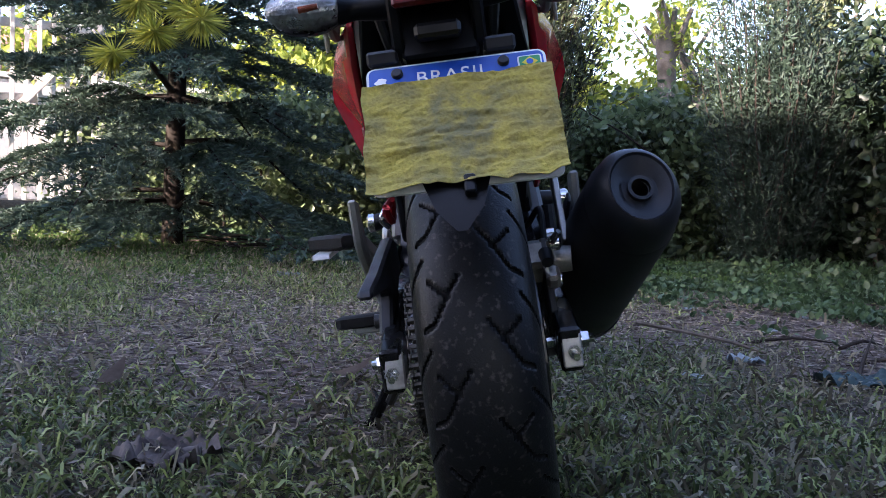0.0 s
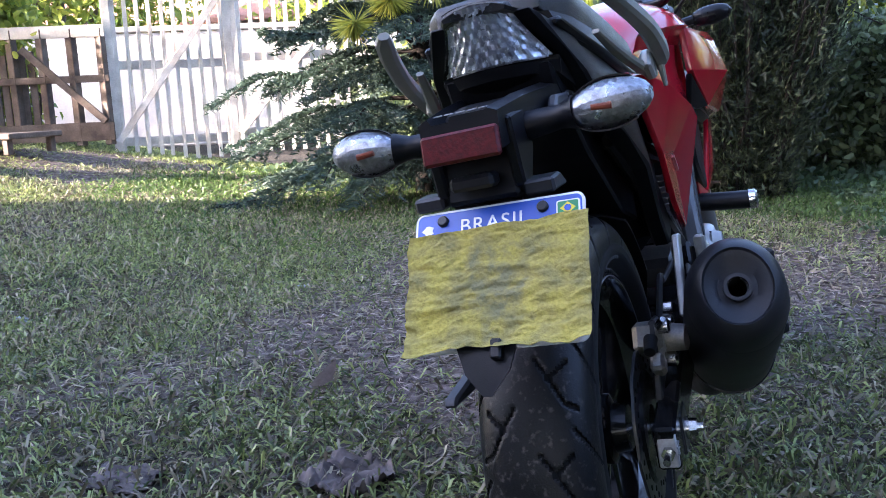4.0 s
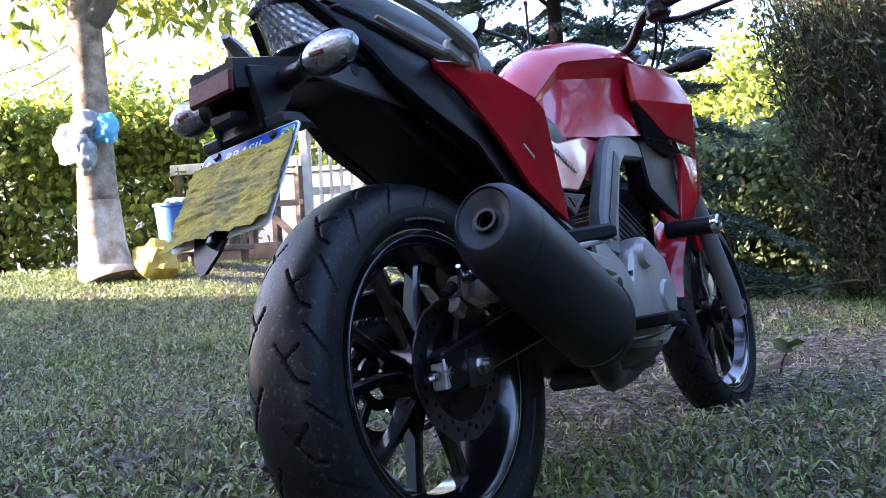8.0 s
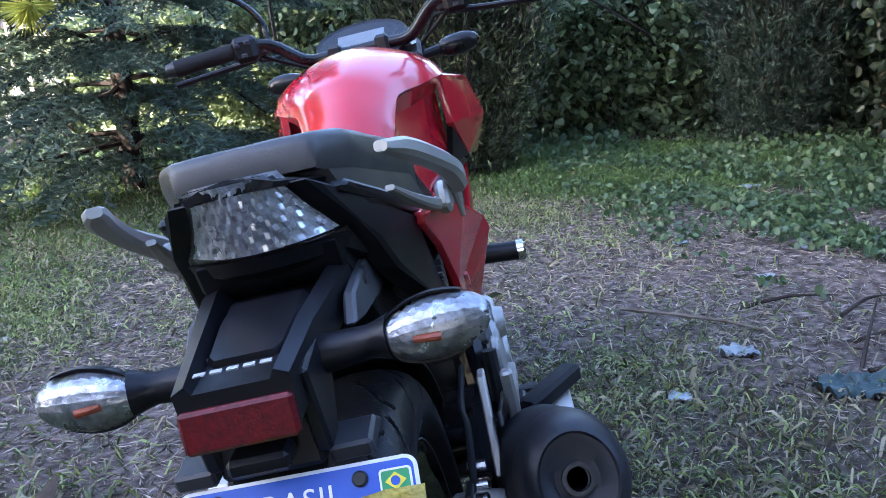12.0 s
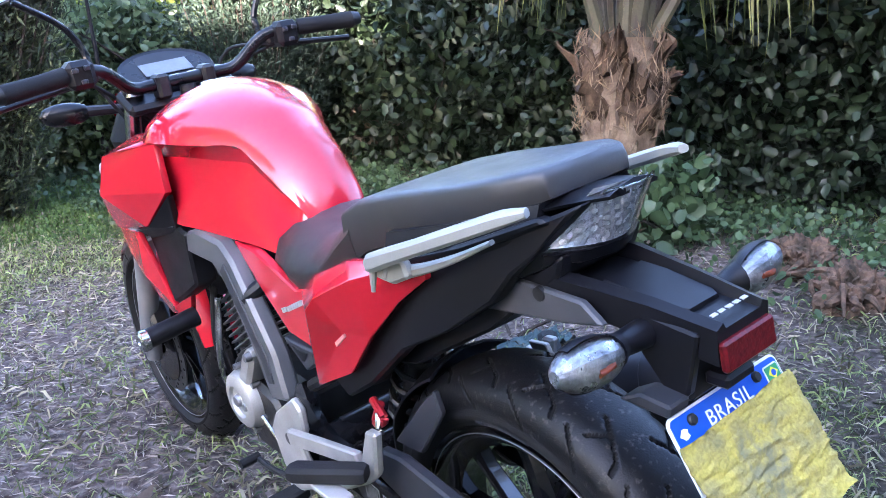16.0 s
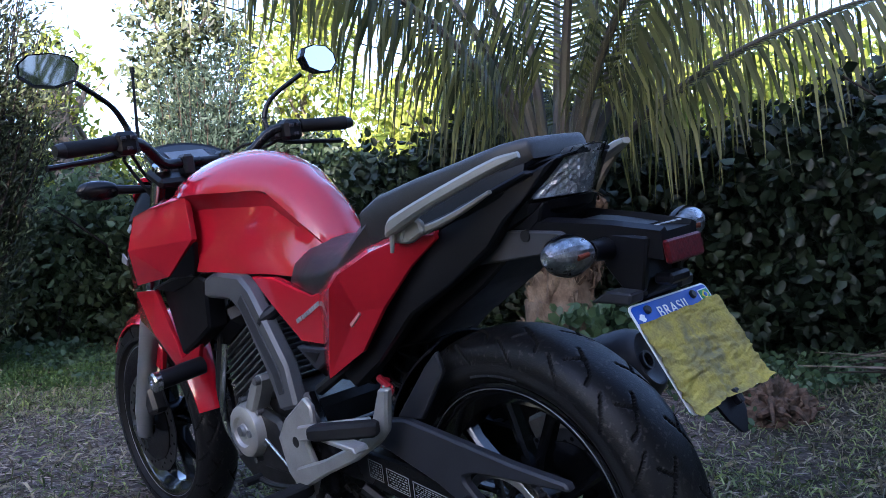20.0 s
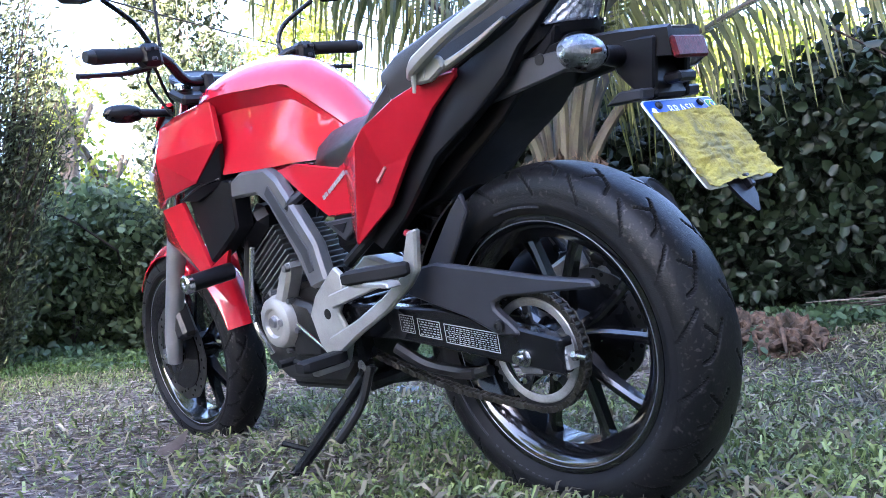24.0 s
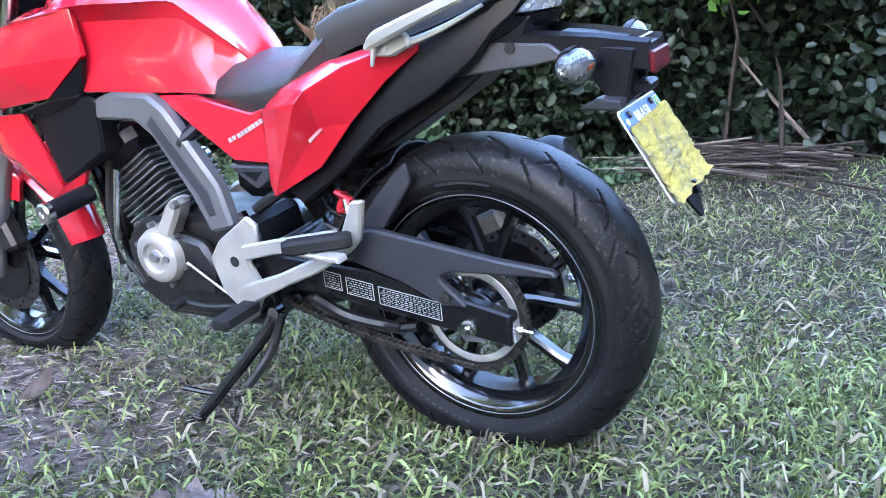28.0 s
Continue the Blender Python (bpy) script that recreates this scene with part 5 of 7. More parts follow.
        part("bolt", loft([circle(c + Vector((dx, 0, 0)), (1, 0, 0), q, 6) for dx, q in ((-0.006, 0.006), (0.004, 0.007))]), CHROME, s)
    return s


SPX = -0.086
spk = sprocket(rear_wheel, REAR, SPX, 0.100, 40, ROTOR, "steel rear sprocket")
part("sprocket_ring", lathe([(SPX - 0.0045, 0.078), (SPX - 0.0055, 0.080), (SPX - 0.0055, 0.091), (SPX - 0.0040, 0.093)], 64, REAR), DISC, spk, "bright worn ring")
PINION = Vector((0, 0.455, 0.345))


def chain():
    """A closed run of links round the two sprockets."""
    r1, r2 = 0.103, 0.036
    d = PINION - REAR
    L = math.hypot(d.y, d.z)
    base = math.atan2(d.z, d.y)
    off = math.acos((r1 - r2) / L)
    pts = []
    def arc(c, r, a0, a1, n):
        return [c + Vector((0, r * math.cos(a0 + (a1 - a0) * k / n), r * math.sin(a0 + (a1 - a0) * k / n))) for k in range(n + 1)]
    pts += arc(REAR, r1, base + off, base + 2 * math.pi - off, 60)
    low0 = pts[-1]
    a = arc(PINION, r2, base - off, base + off, 20)
    low = [low0.lerp(a[0], k / 30) - Vector((0, 0, 0.018 * math.sin(math.pi * k / 30))) for k in range(1, 30)]
    pts += low + a
    pts += [a[-1].lerp(pts[0], k / 30) for k in range(1, 30)]
    seg = [(pts[i], pts[(i + 1) % len(pts)]) for i in range(len(pts))]
    total = sum((b - a).length for a, b in seg)
    n = 108
    bm = bmesh.new()
    def at(q):
        q %= total
        for a, b in seg:
            l = (b - a).length
            if q <= l:
                return a + (b - a) * (q / max(l, 1e-6)), (b - a).normalized()
            q -= l
    for k in range(n):
        p, t = at((k + 0.5) * total / n)
        ang = math.degrees(math.atan2(t.z, t.y))
        rot = rot_about("X", ang)
        w = 0.007 if k % 2 else 0.0095
        for s in (-1, 1):
            box(p + Vector((SPX + s * w, 0, 0)), (0.0018, total / n * 1.12, 0.0115), 0.0008, rot, bm)
        p2, t2 = at(k * total / n)
        loft([circle(p2 + Vector((SPX + x, 0, 0)), (1, 0, 0), 0.0048, 6) for x in (-0.0115, 0.0115)], bm=bm)
    return bm


tagged(part("drive_chain", chain(), CHAIN, bike, "greasy steel drive chain", sharp=25), kind="stuff")

# swing arm with its labels, chain adjusters and axle
arm = part("swing_arm", slab([(0.46, 0.42), (0.46, 0.35), (0.30, 0.345), (-0.095, 0.285), (-0.10, 0.345), (0.16, 0.40)], 0.137, 0.030, 0.004, -1), BLACK_GLOSS, bike, "black box-section swing arm with printed labels")
part("swing_arm_right", slab([(0.46, 0.42), (0.46, 0.35), (0.30, 0.345), (-0.095, 0.285), (-0.10, 0.345), (0.16, 0.40)], 0.132, 0.030, 0.004, 1), BLACK_GLOSS, arm)
part("cross_tube", tube([(-0.11, 0.42, 0.395), (0.11, 0.42, 0.395)], 0.032, 14, 1), BLACK_GLOSS, arm)
part("pivot_brace", tube([(-0.10, 0.345, 0.385), (0.10, 0.345, 0.385)], 0.026, 14, 1), BLACK_GLOSS, arm)
def label_block(parent, y0, y1, rows_n, x, z_at, h):
    """A pale printed label on the arm: a frame and rows of unreadable print."""
    def quad(bm, ya, yb, ta, tb):
        def zz(y, t):
            return z_at(y) + (t - 0.5) * h
        bm.faces.new([bm.verts.new((x, y, zz(y, t))) for y, t in ((ya, ta), (yb, ta), (yb, tb), (ya, tb))])
    bm = bmesh.new()
    for ya, yb, ta, tb in ((y0, y1, 0.0, 0.05), (y0, y1, 0.95, 1.0), (y0, y0 + 0.002, 0.05, 0.95), (y1 - 0.002, y1, 0.05, 0.95)):
        quad(bm, ya, yb, ta, tb)
    rng = random.Random(int(y0 * 1000))
    for r in range(rows_n):
        t0 = 0.10 + 0.84 * r / rows_n
        y = y0 + 0.005
        while y < y1 - 0.008:
            w = rng.uniform(0.002, 0.009)
            quad(bm, y, min(y + w, y1 - 0.004), t0, t0 + 0.84 / rows_n * 0.42)
            y += w + rng.uniform(0.002, 0.004)
    part("printed_label", bm, STICKER, parent, "white print on black", recalc=False)
mid = lambda y: 0.315 + (y + 0.098) * 0.144
label_block(arm, 0.035, 0.165, 8, -0.1376, lambda y: mid(y) + 0.004, 0.036)
label_block(arm, 0.175, 0.235, 6, -0.1376, lambda y: mid(y) + 0.006, 0.034)
label_block(arm, 0.245, 0.285, 6, -0.1376, lambda y: mid(y) + 0.008, 0.034)
for s in (-1, 1):
    bm = slab([(-0.084, 0.340), (-0.098, 0.338), (-0.103, 0.292), (-0.087, 0.293)], 0.131, 0.026, 0.002, s)
    adj = part("chain_adjuster", bm, DISC, arm, "scratched alloy chain adjuster block")
    bm = bmesh.new()
    c = Vector((s * 0.1315, -0.093, 0.316))
    for k in range(3):
        box(c, (0.002, 0.003, 0.022), 0.001, rot_about("X", k * 60 + 12), bm)
    part("star_mark", bm, FIN, adj)
    part("adjuster_bolt", tube([(s * 0.120, -0.10, 0.315), (s * 0.120, -0.132, 0.311)], 0.005, 8, 1), CHROME, adj)
    part("adjuster_nut", loft([circle((s * 0.120, y, 0.3145), (0, 1, 0), 0.009, 6) for y in (-0.106, -0.114)]), CHROME, adj)
    part("axle_plate", slab([(-0.045, 0.342), (0.002, 0.346), (0.012, 0.315), (-0.002, 0.285), (-0.045, 0.285)], 0.1345, 0.006, 0.002, s), FIN if s < 0 else DARK_METAL, arm)
    bm = loft([circle((s * x, -0.017, 0.314), (1, 0, 0), r, n) for x, r, n in ((0.134, 0.016, 12), (0.140, 0.016, 12))])
    loft([circle((s * x, -0.017, 0.314), (1, 0, 0), r, 6) for x, r in ((0.140, 0.013), (0.150, 0.012))], bm=bm)
    loft([circle((s * x, -0.017, 0.314), (1, 0, 0), r, 10) for x, r in ((0.150, 0.007), (0.158, 0.006))], bm=bm)
    part("axle_nut", bm, CHROME, arm, "steel axle nut")
part("rear_axle", tube([(-0.15, -0.008, 0.314), (0.15, -0.008, 0.314)], 0.009, 10, 1), CHROME, rear_wheel)

# chain cover with its two prongs
cov = part("chain_cover", slab([(0.245, 0.430), (0.215, 0.478), (0.160, 0.485), (0.05, 0.468), (-0.08, 0.447), (-0.182, 0.436), (-0.188, 0.424), (-0.06, 0.420), (0.005, 0.418), (0.030, 0.408), (0.030, 0.398), (-0.012, 0.362), (-0.018, 0.352), (0.03, 0.352), (0.10, 0.385)], 0.142, 0.020, 0.004, -1), GREY_PLASTIC, bike, "dark grey plastic chain cover with two prongs")
part("bolt", loft([circle((-0.145 + dx, 0.021, 0.370), (1, 0, 0), r, 12) for dx, r in ((0.002, 0.011), (-0.005, 0.011), (-0.006, 0.006), (-0.003, 0.005))]), DARK_METAL, cov)
# hugger mudguard in front of the rear tyre
bm = bmesh.new()
rings = []
for k in range(15):
    a = radians(12 + k * 3.6)
    r = 0.334
    ww = 0.050 + 0.026 * min(1, k / 6)
    rings.append([REAR + Vector((x, (r - 0.020 * (x / 0.076) ** 2 + dr) * math.cos(a), (r - 0.020 * (x / 0.076) ** 2 + dr) * math.sin(a))) for x, dr in ((-ww, 0), (-ww * 0.5, 0), (0, 0), (ww * 0.5, 0), (ww, 0), (ww, -0.004), (ww * 0.5, -0.004), (0, -0.004), (-ww * 0.5, -0.004), (-ww, -0.004))])
part("rear_hugger", loft(rings), BLACK_PLASTIC, bike, "matt black inner mudguard over the tyre")
part("hugger_fin", slab([(0.225, 0.47), (0.13, 0.575), (0.10, 0.60), (0.09, 0.565), (0.155, 0.475)], 0.105, 0.012, 0.003, -1), GREY_PLASTIC, bike)

# rear brake caliper
cal = part("rear_caliper", box((0.098, 0.045, 0.425), (0.042, 0.075, 0.045), 0.008, rot_about("X", -25)), CALIPER, bike, "rear brake caliper with its pins")
part("piston_housing", tube([(0.112, 0.055, 0.425), (0.148, 0.050, 0.423)], [0.021, 0.019], 18, 1), CALIPER, cal)
part("bleed_nipple", tube([(0.118, 0.005, 0.455), (0.128, -0.012, 0.468)], [0.006, 0.004], 8, 1), CHROME, cal)
part("caliper_ear", box((0.112, -0.012, 0.405), (0.020, 0.030, 0.026), 0.005, rot_about("X", -40)), CALIPER, cal)
part("slide_boot", tube([(0.106, -0.005, 0.440), (0.106, -0.030, 0.428)], [0.010, 0.008], 12, 1), RUBBER, cal)
part("banjo_bolt", tube([(0.112, 0.085, 0.462), (0.130, 0.085, 0.462)], 0.008, 8, 1), CHROME, cal)
for y, z in ((0.02, 0.45), (0.075, 0.42), (0.045, 0.395), (0.065, 0.445)):
    part("caliper_pin", loft([circle((0.115 + dx, y, z), (1, 0, 0), r, 12) for dx, r in ((0, 0.011), (0.014, 0.011), (0.017, 0.007))]), CHROME, cal)
part("caliper_bracket", slab([(0.10, 0.40), (0.07, 0.455), (0.02, 0.46), (-0.03, 0.36), (-0.02, 0.32), (0.03, 0.33)], 0.112, 0.010, 0.002, 1), DARK_METAL, cal)
part("brake_hose", tube([(0.112, 0.06, 0.45), (0.115, 0.12, 0.50), (0.10, 0.25, 0.47), (0.10, 0.40, 0.47)], 0.005, 8), RUBBER, cal)

# silencer and pipe
axis0, axis1 = Vector((0.236, -0.085, 0.516)), Vector((0.182, 0.300, 0.338))
d = (axis1 - axis0)
def muffler_ring(f, r, flat=1.0):
    return circle(axis0 + d * f, d, r, 36, sx=0.93 * flat, sy=1.08)
bm = loft([muffler_ring(f, r) for f, r in ((0.004, 0.043), (-0.008, 0.046), (-0.004, 0.049), (0.022, 0.0575), (0.055, 0.064), (0.13, 0.069), (0.135, 0.0675), (0.15, 0.0700), (0.55, 0.0755), (0.85, 0.0770), (1.0, 0.0775), (1.03, 0.0735), (1.04, 0.060), (1.04, 0.020))], caps=False)
ex = part("silencer", bm, EXHAUST, bike, "fat matt black silencer", sharp=38)
n0 = d.normalized()
tp = part("tail_pipe", lathe([(0.006, 0.0130), (0.006, 0.0175), (0.05, 0.0175), (0.05, 0.0130)], 28, closed=True), DARK_METAL, ex)
tp.matrix_local = Matrix.Translation(axis0 - n0 * 0.004) @ n0.to_track_quat("X", "Z").to_matrix().to_4x4()
part("end_dish", loft([circle(axis0 + n0 * q, d, r, 32, sx=0.93, sy=1.08) for q, r in ((0.010, 0.012), (0.009, 0.026), (0.002, 0.036), (0.0, 0.0435))], caps=False), EXHAUST, ex)
part("header_pipe", tube([(0.185, 0.27, 0.33), (0.135, 0.40, 0.245), (0.075, 0.55, 0.215), (0.02, 0.78, 0.215), (0.01, 0.92, 0.26), (0.0, 0.965, 0.38), (0.0, 0.90, 0.49)], [0.030, 0.028, 0.022, 0.020, 0.020, 0.020, 0.020], 14), DARK_METAL, ex, "heat-darkened exhaust pipe")
part("heat_shield", slab([(0.10, 0.52), (0.30, 0.46), (0.36, 0.40), (0.37, 0.30), (0.33, 0.285), (0.315, 0.39), (0.26, 0.44), (0.09, 0.505)], 0.163, 0.006, 0.002, 1), DARK_METAL, ex)
part("end_band", loft([muffler_ring(f, r) for f, r in ((0.955, 0.0775), (0.957, 0.0800), (0.985, 0.0800), (0.987, 0.0775))], caps=False), BLACK_PLASTIC, ex, "black band round the silencer")
part("silencer_bracket", slab([(0.13, 0.56), (0.17, 0.555), (0.10, 0.44), (0.07, 0.45)], 0.150, 0.010, 0.002, 1), SILVER, ex)

# ---- seat, tail and rear bodywork ----
def seat_section(y, zt, hw, zb, crown=0.012, hb=None):
    hb = hb or hw * 0.92
    pts = []
    for u in (-1.0, -0.96, -0.85, -0.6, -0.3, 0, 0.3, 0.6, 0.85, 0.96, 1.0):
        drop = crown * u * u + 0.026 * max(0, abs(u) - 0.72) / 0.28 * (abs(u) ** 4)
        pts.append(Vector((hw * u, y, zt - drop)))
    pts.append(Vector((hb, y, zb)))
    pts.append(Vector((-hb, y, zb)))
    return pts
front_seat = [(0.575, 0.732, 0.035, 0.716, 0.006), (0.555, 0.760, 0.070, 0.708, 0.030), (0.505, 0.788, 0.104, 0.699, 0.050), (0.43, 0.793, 0.128, 0.690, 0.046), (0.36, 0.790, 0.138, 0.690, 0.036), (0.30, 0.800, 0.137, 0.712, 0.030), (0.25, 0.836, 0.128, 0.745, 0.020), (0.22, 0.856, 0.121, 0.765, 0.014)]
seat = part("seat", loft([seat_section(*s) for s in front_seat]), SEAT_VINYL, bike, "black vinyl two-level seat", sharp=50)
def pad_section(y, zt, hw, zb):
    h = zt - zb
    half = [(hw * 0.95, zb), (hw * 1.0, zb + h * 0.45), (hw * 0.99, zt - min(0.010, h * 0.3)), (hw * 0.955, zt - 0.004), (hw * 0.88, zt - 0.001), (hw * 0.45, zt)]
    return [Vector((x, y, z)) for x, z in half] + [Vector((0, y, zt))] + [Vector((-x, y, z)) for x, z in half[::-1]]
rear_seat = [(0.235, 0.846, 0.119, 0.765), (0.19, 0.868, 0.118, 0.792), (0.10, 0.889, 0.112, 0.822), (0.0, 0.908, 0.105, 0.850), (-0.05, 0.919, 0.100, 0.868), (-0.085, 0.926, 0.094, 0.882), (-0.112, 0.930, 0.076, 0.892), (-0.120, 0.929, 0.071, 0.895), (-0.126, 0.922, 0.068, 0.897), (-0.129, 0.900, 0.066, 0.898)]
part("pillion_pad", loft([pad_section(*s) for s in rear_seat]), SEAT_VINYL, seat, sharp=42)

tail = new("tail_cowl")
tail.parent = bike
tagged(tail, label="black plastic tail bodywork")
for s in (-1, 1):
    # dark side skirt running up from the pivot to the tail lamp
    xo = lambda y, z: 0.131 - 0.22 * max(0, 0.05 - y) - 0.36 * max(0, z - 0.85) - 0.10 * max(0, 0.70 - z)
    part("side_skirt", slab([(0.365, 0.545), (0.04, 0.800), (-0.10, 0.866), (-0.172, 0.898), (-0.122, 0.842), (-0.088, 0.812), (-0.055, 0.772), (0.023, 0.718), (0.117, 0.668), (0.235, 0.572), (0.325, 0.515)], 0.12, 0.028, 0.004, s, xo), BLACK_PLASTIC, tail)
    part("upper_trim", slab([(0.12, 0.800), (-0.02, 0.842), (-0.13, 0.884), (-0.14, 0.876), (-0.03, 0.830), (0.09, 0.785)], 0.130, 0.020, 0.004, s, lambda y, z: 0.137 - 0.26 * max(0, 0.05 - y)), BLACK_PLASTIC, tail)
part("under_tray", slab([(0.30, 0.62), (0.02, 0.74), (-0.14, 0.835), (-0.13, 0.805), (0.00, 0.705), (0.18, 0.60), (0.30, 0.57)], 0.070, 0.14, 0.004, 1), BLACK_PLASTIC, tail)
def shell(y, zt, wt, zm, wm, zb, wb):
    half = [(wb * 0.6, zb - 0.004), (wb, zb), (wm, zm), (wm * 0.99, zm + 0.004), (wt, zt), (wt * 0.5, zt + 0.004)]
    return [Vector((x, y, z)) for x, z in half] + [Vector((-x, y, z)) for x, z in half[::-1]]
part("tail_shell", loft([shell(*q) for q in ((0.12, 0.835, 0.122, 0.800, 0.134, 0.755, 0.10), (0.0, 0.862, 0.110, 0.828, 0.122, 0.772, 0.088), (-0.08, 0.884, 0.092, 0.850, 0.100, 0.800, 0.082), (-0.118, 0.893, 0.074, 0.866, 0.084, 0.818, 0.072))]), BLACK_PLASTIC, tail, sharp=20)
part("tail_roof", loft([[Vector((x * w, y, z - 0.010 * x * x)) for x in (-1, -0.6, 0, 0.6, 1)] + [Vector((x * w * 0.95, y, z - 0.014)) for x in (1, 0, -1)] for y, z, w in ((-0.07, 0.884, 0.088), (-0.125, 0.898, 0.068), (-0.165, 0.907, 0.050), (-0.190, 0.912, 0.040))]), BLACK_PLASTIC, tail)
part("lamp_chin", loft([[Vector((x * w, y + 0.045 * x * x, z - 0.003 * x * x)) for x in (-1, -0.5, 0, 0.5, 1)] + [Vector((x * w * 0.95, y + 0.06 + 0.030 * x * x, z - 0.006)) for x in (1, 0, -1)] for y, z, w in ((-0.166, 0.836, 0.078), (-0.160, 0.822, 0.075), (-0.110, 0.798, 0.068))]), BLACK_PLASTIC, tail)

# tail lamp: a thin clear shell over silvered facets
lamp = new("tail_lamp")
lamp.parent = bike
tagged(lamp, label="clear-lens tail lamp")
def lens_at(u, v, dy=0.0, k=1.0):
    w = (0.040 + 0.037 * v ** 1.4) * k
    return Vector((w * u, -0.205 + 0.036 * v + dy + (0.019 + 0.029 * v) * u * u, 0.911 - 0.073 * v - 0.003 * u * u * (1 - v)))
bm = bmesh.new()
NU, NV = 24, 10
front = [[bm.verts.new(lens_at(-1 + 2 * i / NU, j / NV)) for i in range(NU + 1)] for j in range(NV + 1)]
back = [[bm.verts.new(lens_at(-1 + 2 * i / NU, j / NV, 0.003, 0.985)) for i in range(NU + 1)] for j in range(NV + 1)]
for j in range(NV):
    for i in range(NU):
        bm.faces.new((front[j][i], front[j + 1][i], front[j + 1][i + 1], front[j][i + 1]))
        bm.faces.new((back[j][i], back[j][i + 1], back[j + 1][i + 1], back[j + 1][i]))
for j in range(NV):
    bm.faces.new((front[j][0], back[j][0], back[j + 1][0], front[j + 1][0]))
    bm.faces.new((front[j][NU], front[j + 1][NU], back[j + 1][NU], back[j][NU]))
for i in range(NU):
    bm.faces.new((front[0][i], front[0][i + 1], back[0][i + 1], back[0][i]))
    bm.faces.new((front[NV][i], back[NV][i], back[NV][i + 1], front[NV][i + 1]))
ln = part("lens", bm, LENS, lamp, "clear ribbed lens", sharp=40)
ln.visible_shadow = False
bm = bmesh.new()
grid_r = []
for j in range(13):
    grid_r.append([bm.verts.new(lens_at(-0.97 + 1.94 * i / 36, 0.03 + 0.94 * j / 12, 0.007 + (0.0034 if (i // 2 + j // 2) % 2 and 0 < i < 36 and 0 < j < 12 else 0.0), 0.97)) for i in range(37)])
for j in range(12):
    for i in range(36):
        bm.faces.new((grid_r[j][i], grid_r[j + 1][i], grid_r[j + 1][i + 1], grid_r[j][i + 1]))
part("facet_block", bm, LAMP_SILVER, lamp, "silvered diamond facets", sharp=5)
bm = bmesh.new()
rows_b = [[bm.verts.new(lens_at(-1 + 2 * i / 12, j / 4, 0.018, 1.0)) for i in range(13)] for j in range(5)]
for j in range(4):
    for i in range(12):
        bm.faces.new((rows_b[j][i], rows_b[j + 1][i], rows_b[j + 1][i + 1], rows_b[j][i + 1]))
part("lamp_back", bm, LAMP_SILVER, lamp)

# grab rails
def bar(points, sizes):
    """A bar with a rounded flat section (width, height) at each given point."""
    path = smooth_path(points, 6)
    m = len(path)
    rings = []
    for i, q in enumerate(path):
        d = (path[min(i + 1, m - 1)] - path[max(i - 1, 0)]).normalized()
        f = i / (m - 1) * (len(sizes) - 1)
        k = min(int(f), len(sizes) - 2)
        w, h = [a + (b - a) * (f - k) for a, b in zip(sizes[k], sizes[k + 1])]
        e = d.cross(Vector((0, 0, 1))).normalized()
        u = e.cross(d)
        rings.append([q + e * (w * 0.5 * x) + u * (h * 0.5 * z) for x, z in ((-1, -0.5), (-0.6, -0.95), (0.6, -0.95), (1, -0.5), (1, 0.5), (0.6, 0.95), (-0.6, 0.95), (-1, 0.5))])
    return loft(rings)


for s in (-1, 1):
    g = part("grab_rail", bar([(s * 0.168, 0.104, 0.806), (s * 0.176, 0.070, 0.824), (s * 0.173, -0.010, 0.855), (s * 0.156, -0.088, 0.884), (s * 0.142, -0.132, 0.900), (s * 0.130, -0.158, 0.907)], [(0.010, 0.010), (0.024, 0.026), (0.024, 0.020), (0.024, 0.019), (0.024, 0.017), (0.014, 0.010)]), RAIL_SILVER, bike, "pale silver grab rail with a hook", sharp=25)
    part("rail_lower", bar([(s * 0.160, 0.075, 0.802), (s * 0.148, 0.025, 0.812), (s * 0.134, -0.030, 0.832), (s * 0.120, -0.085, 0.858)], [(0.016, 0.020), (0.018, 0.014), (0.016, 0.010), (0.010, 0.006)]), RAIL_SILVER, g, sharp=25)
    part("rail_plate", slab([(0.098, 0.792), (0.092, 0.814), (0.050, 0.832), (0.030, 0.826), (0.024, 0.806), (0.060, 0.790)], 0.166, 0.014, 0.004, s), RAIL_SILVER, g)
    part("rail_slot", slab([(0.060, 0.818), (0.069, 0.815), (0.078, 0.798), (0.068, 0.798)], 0.1675, 0.004, 0.001, s), STICKER, g)
    part("rail_hook", tube([(s * 0.172, 0.086, 0.812), (s * 0.174, 0.092, 0.778)], [0.006, 0.003], 8, 1), RAIL_SILVER, g)

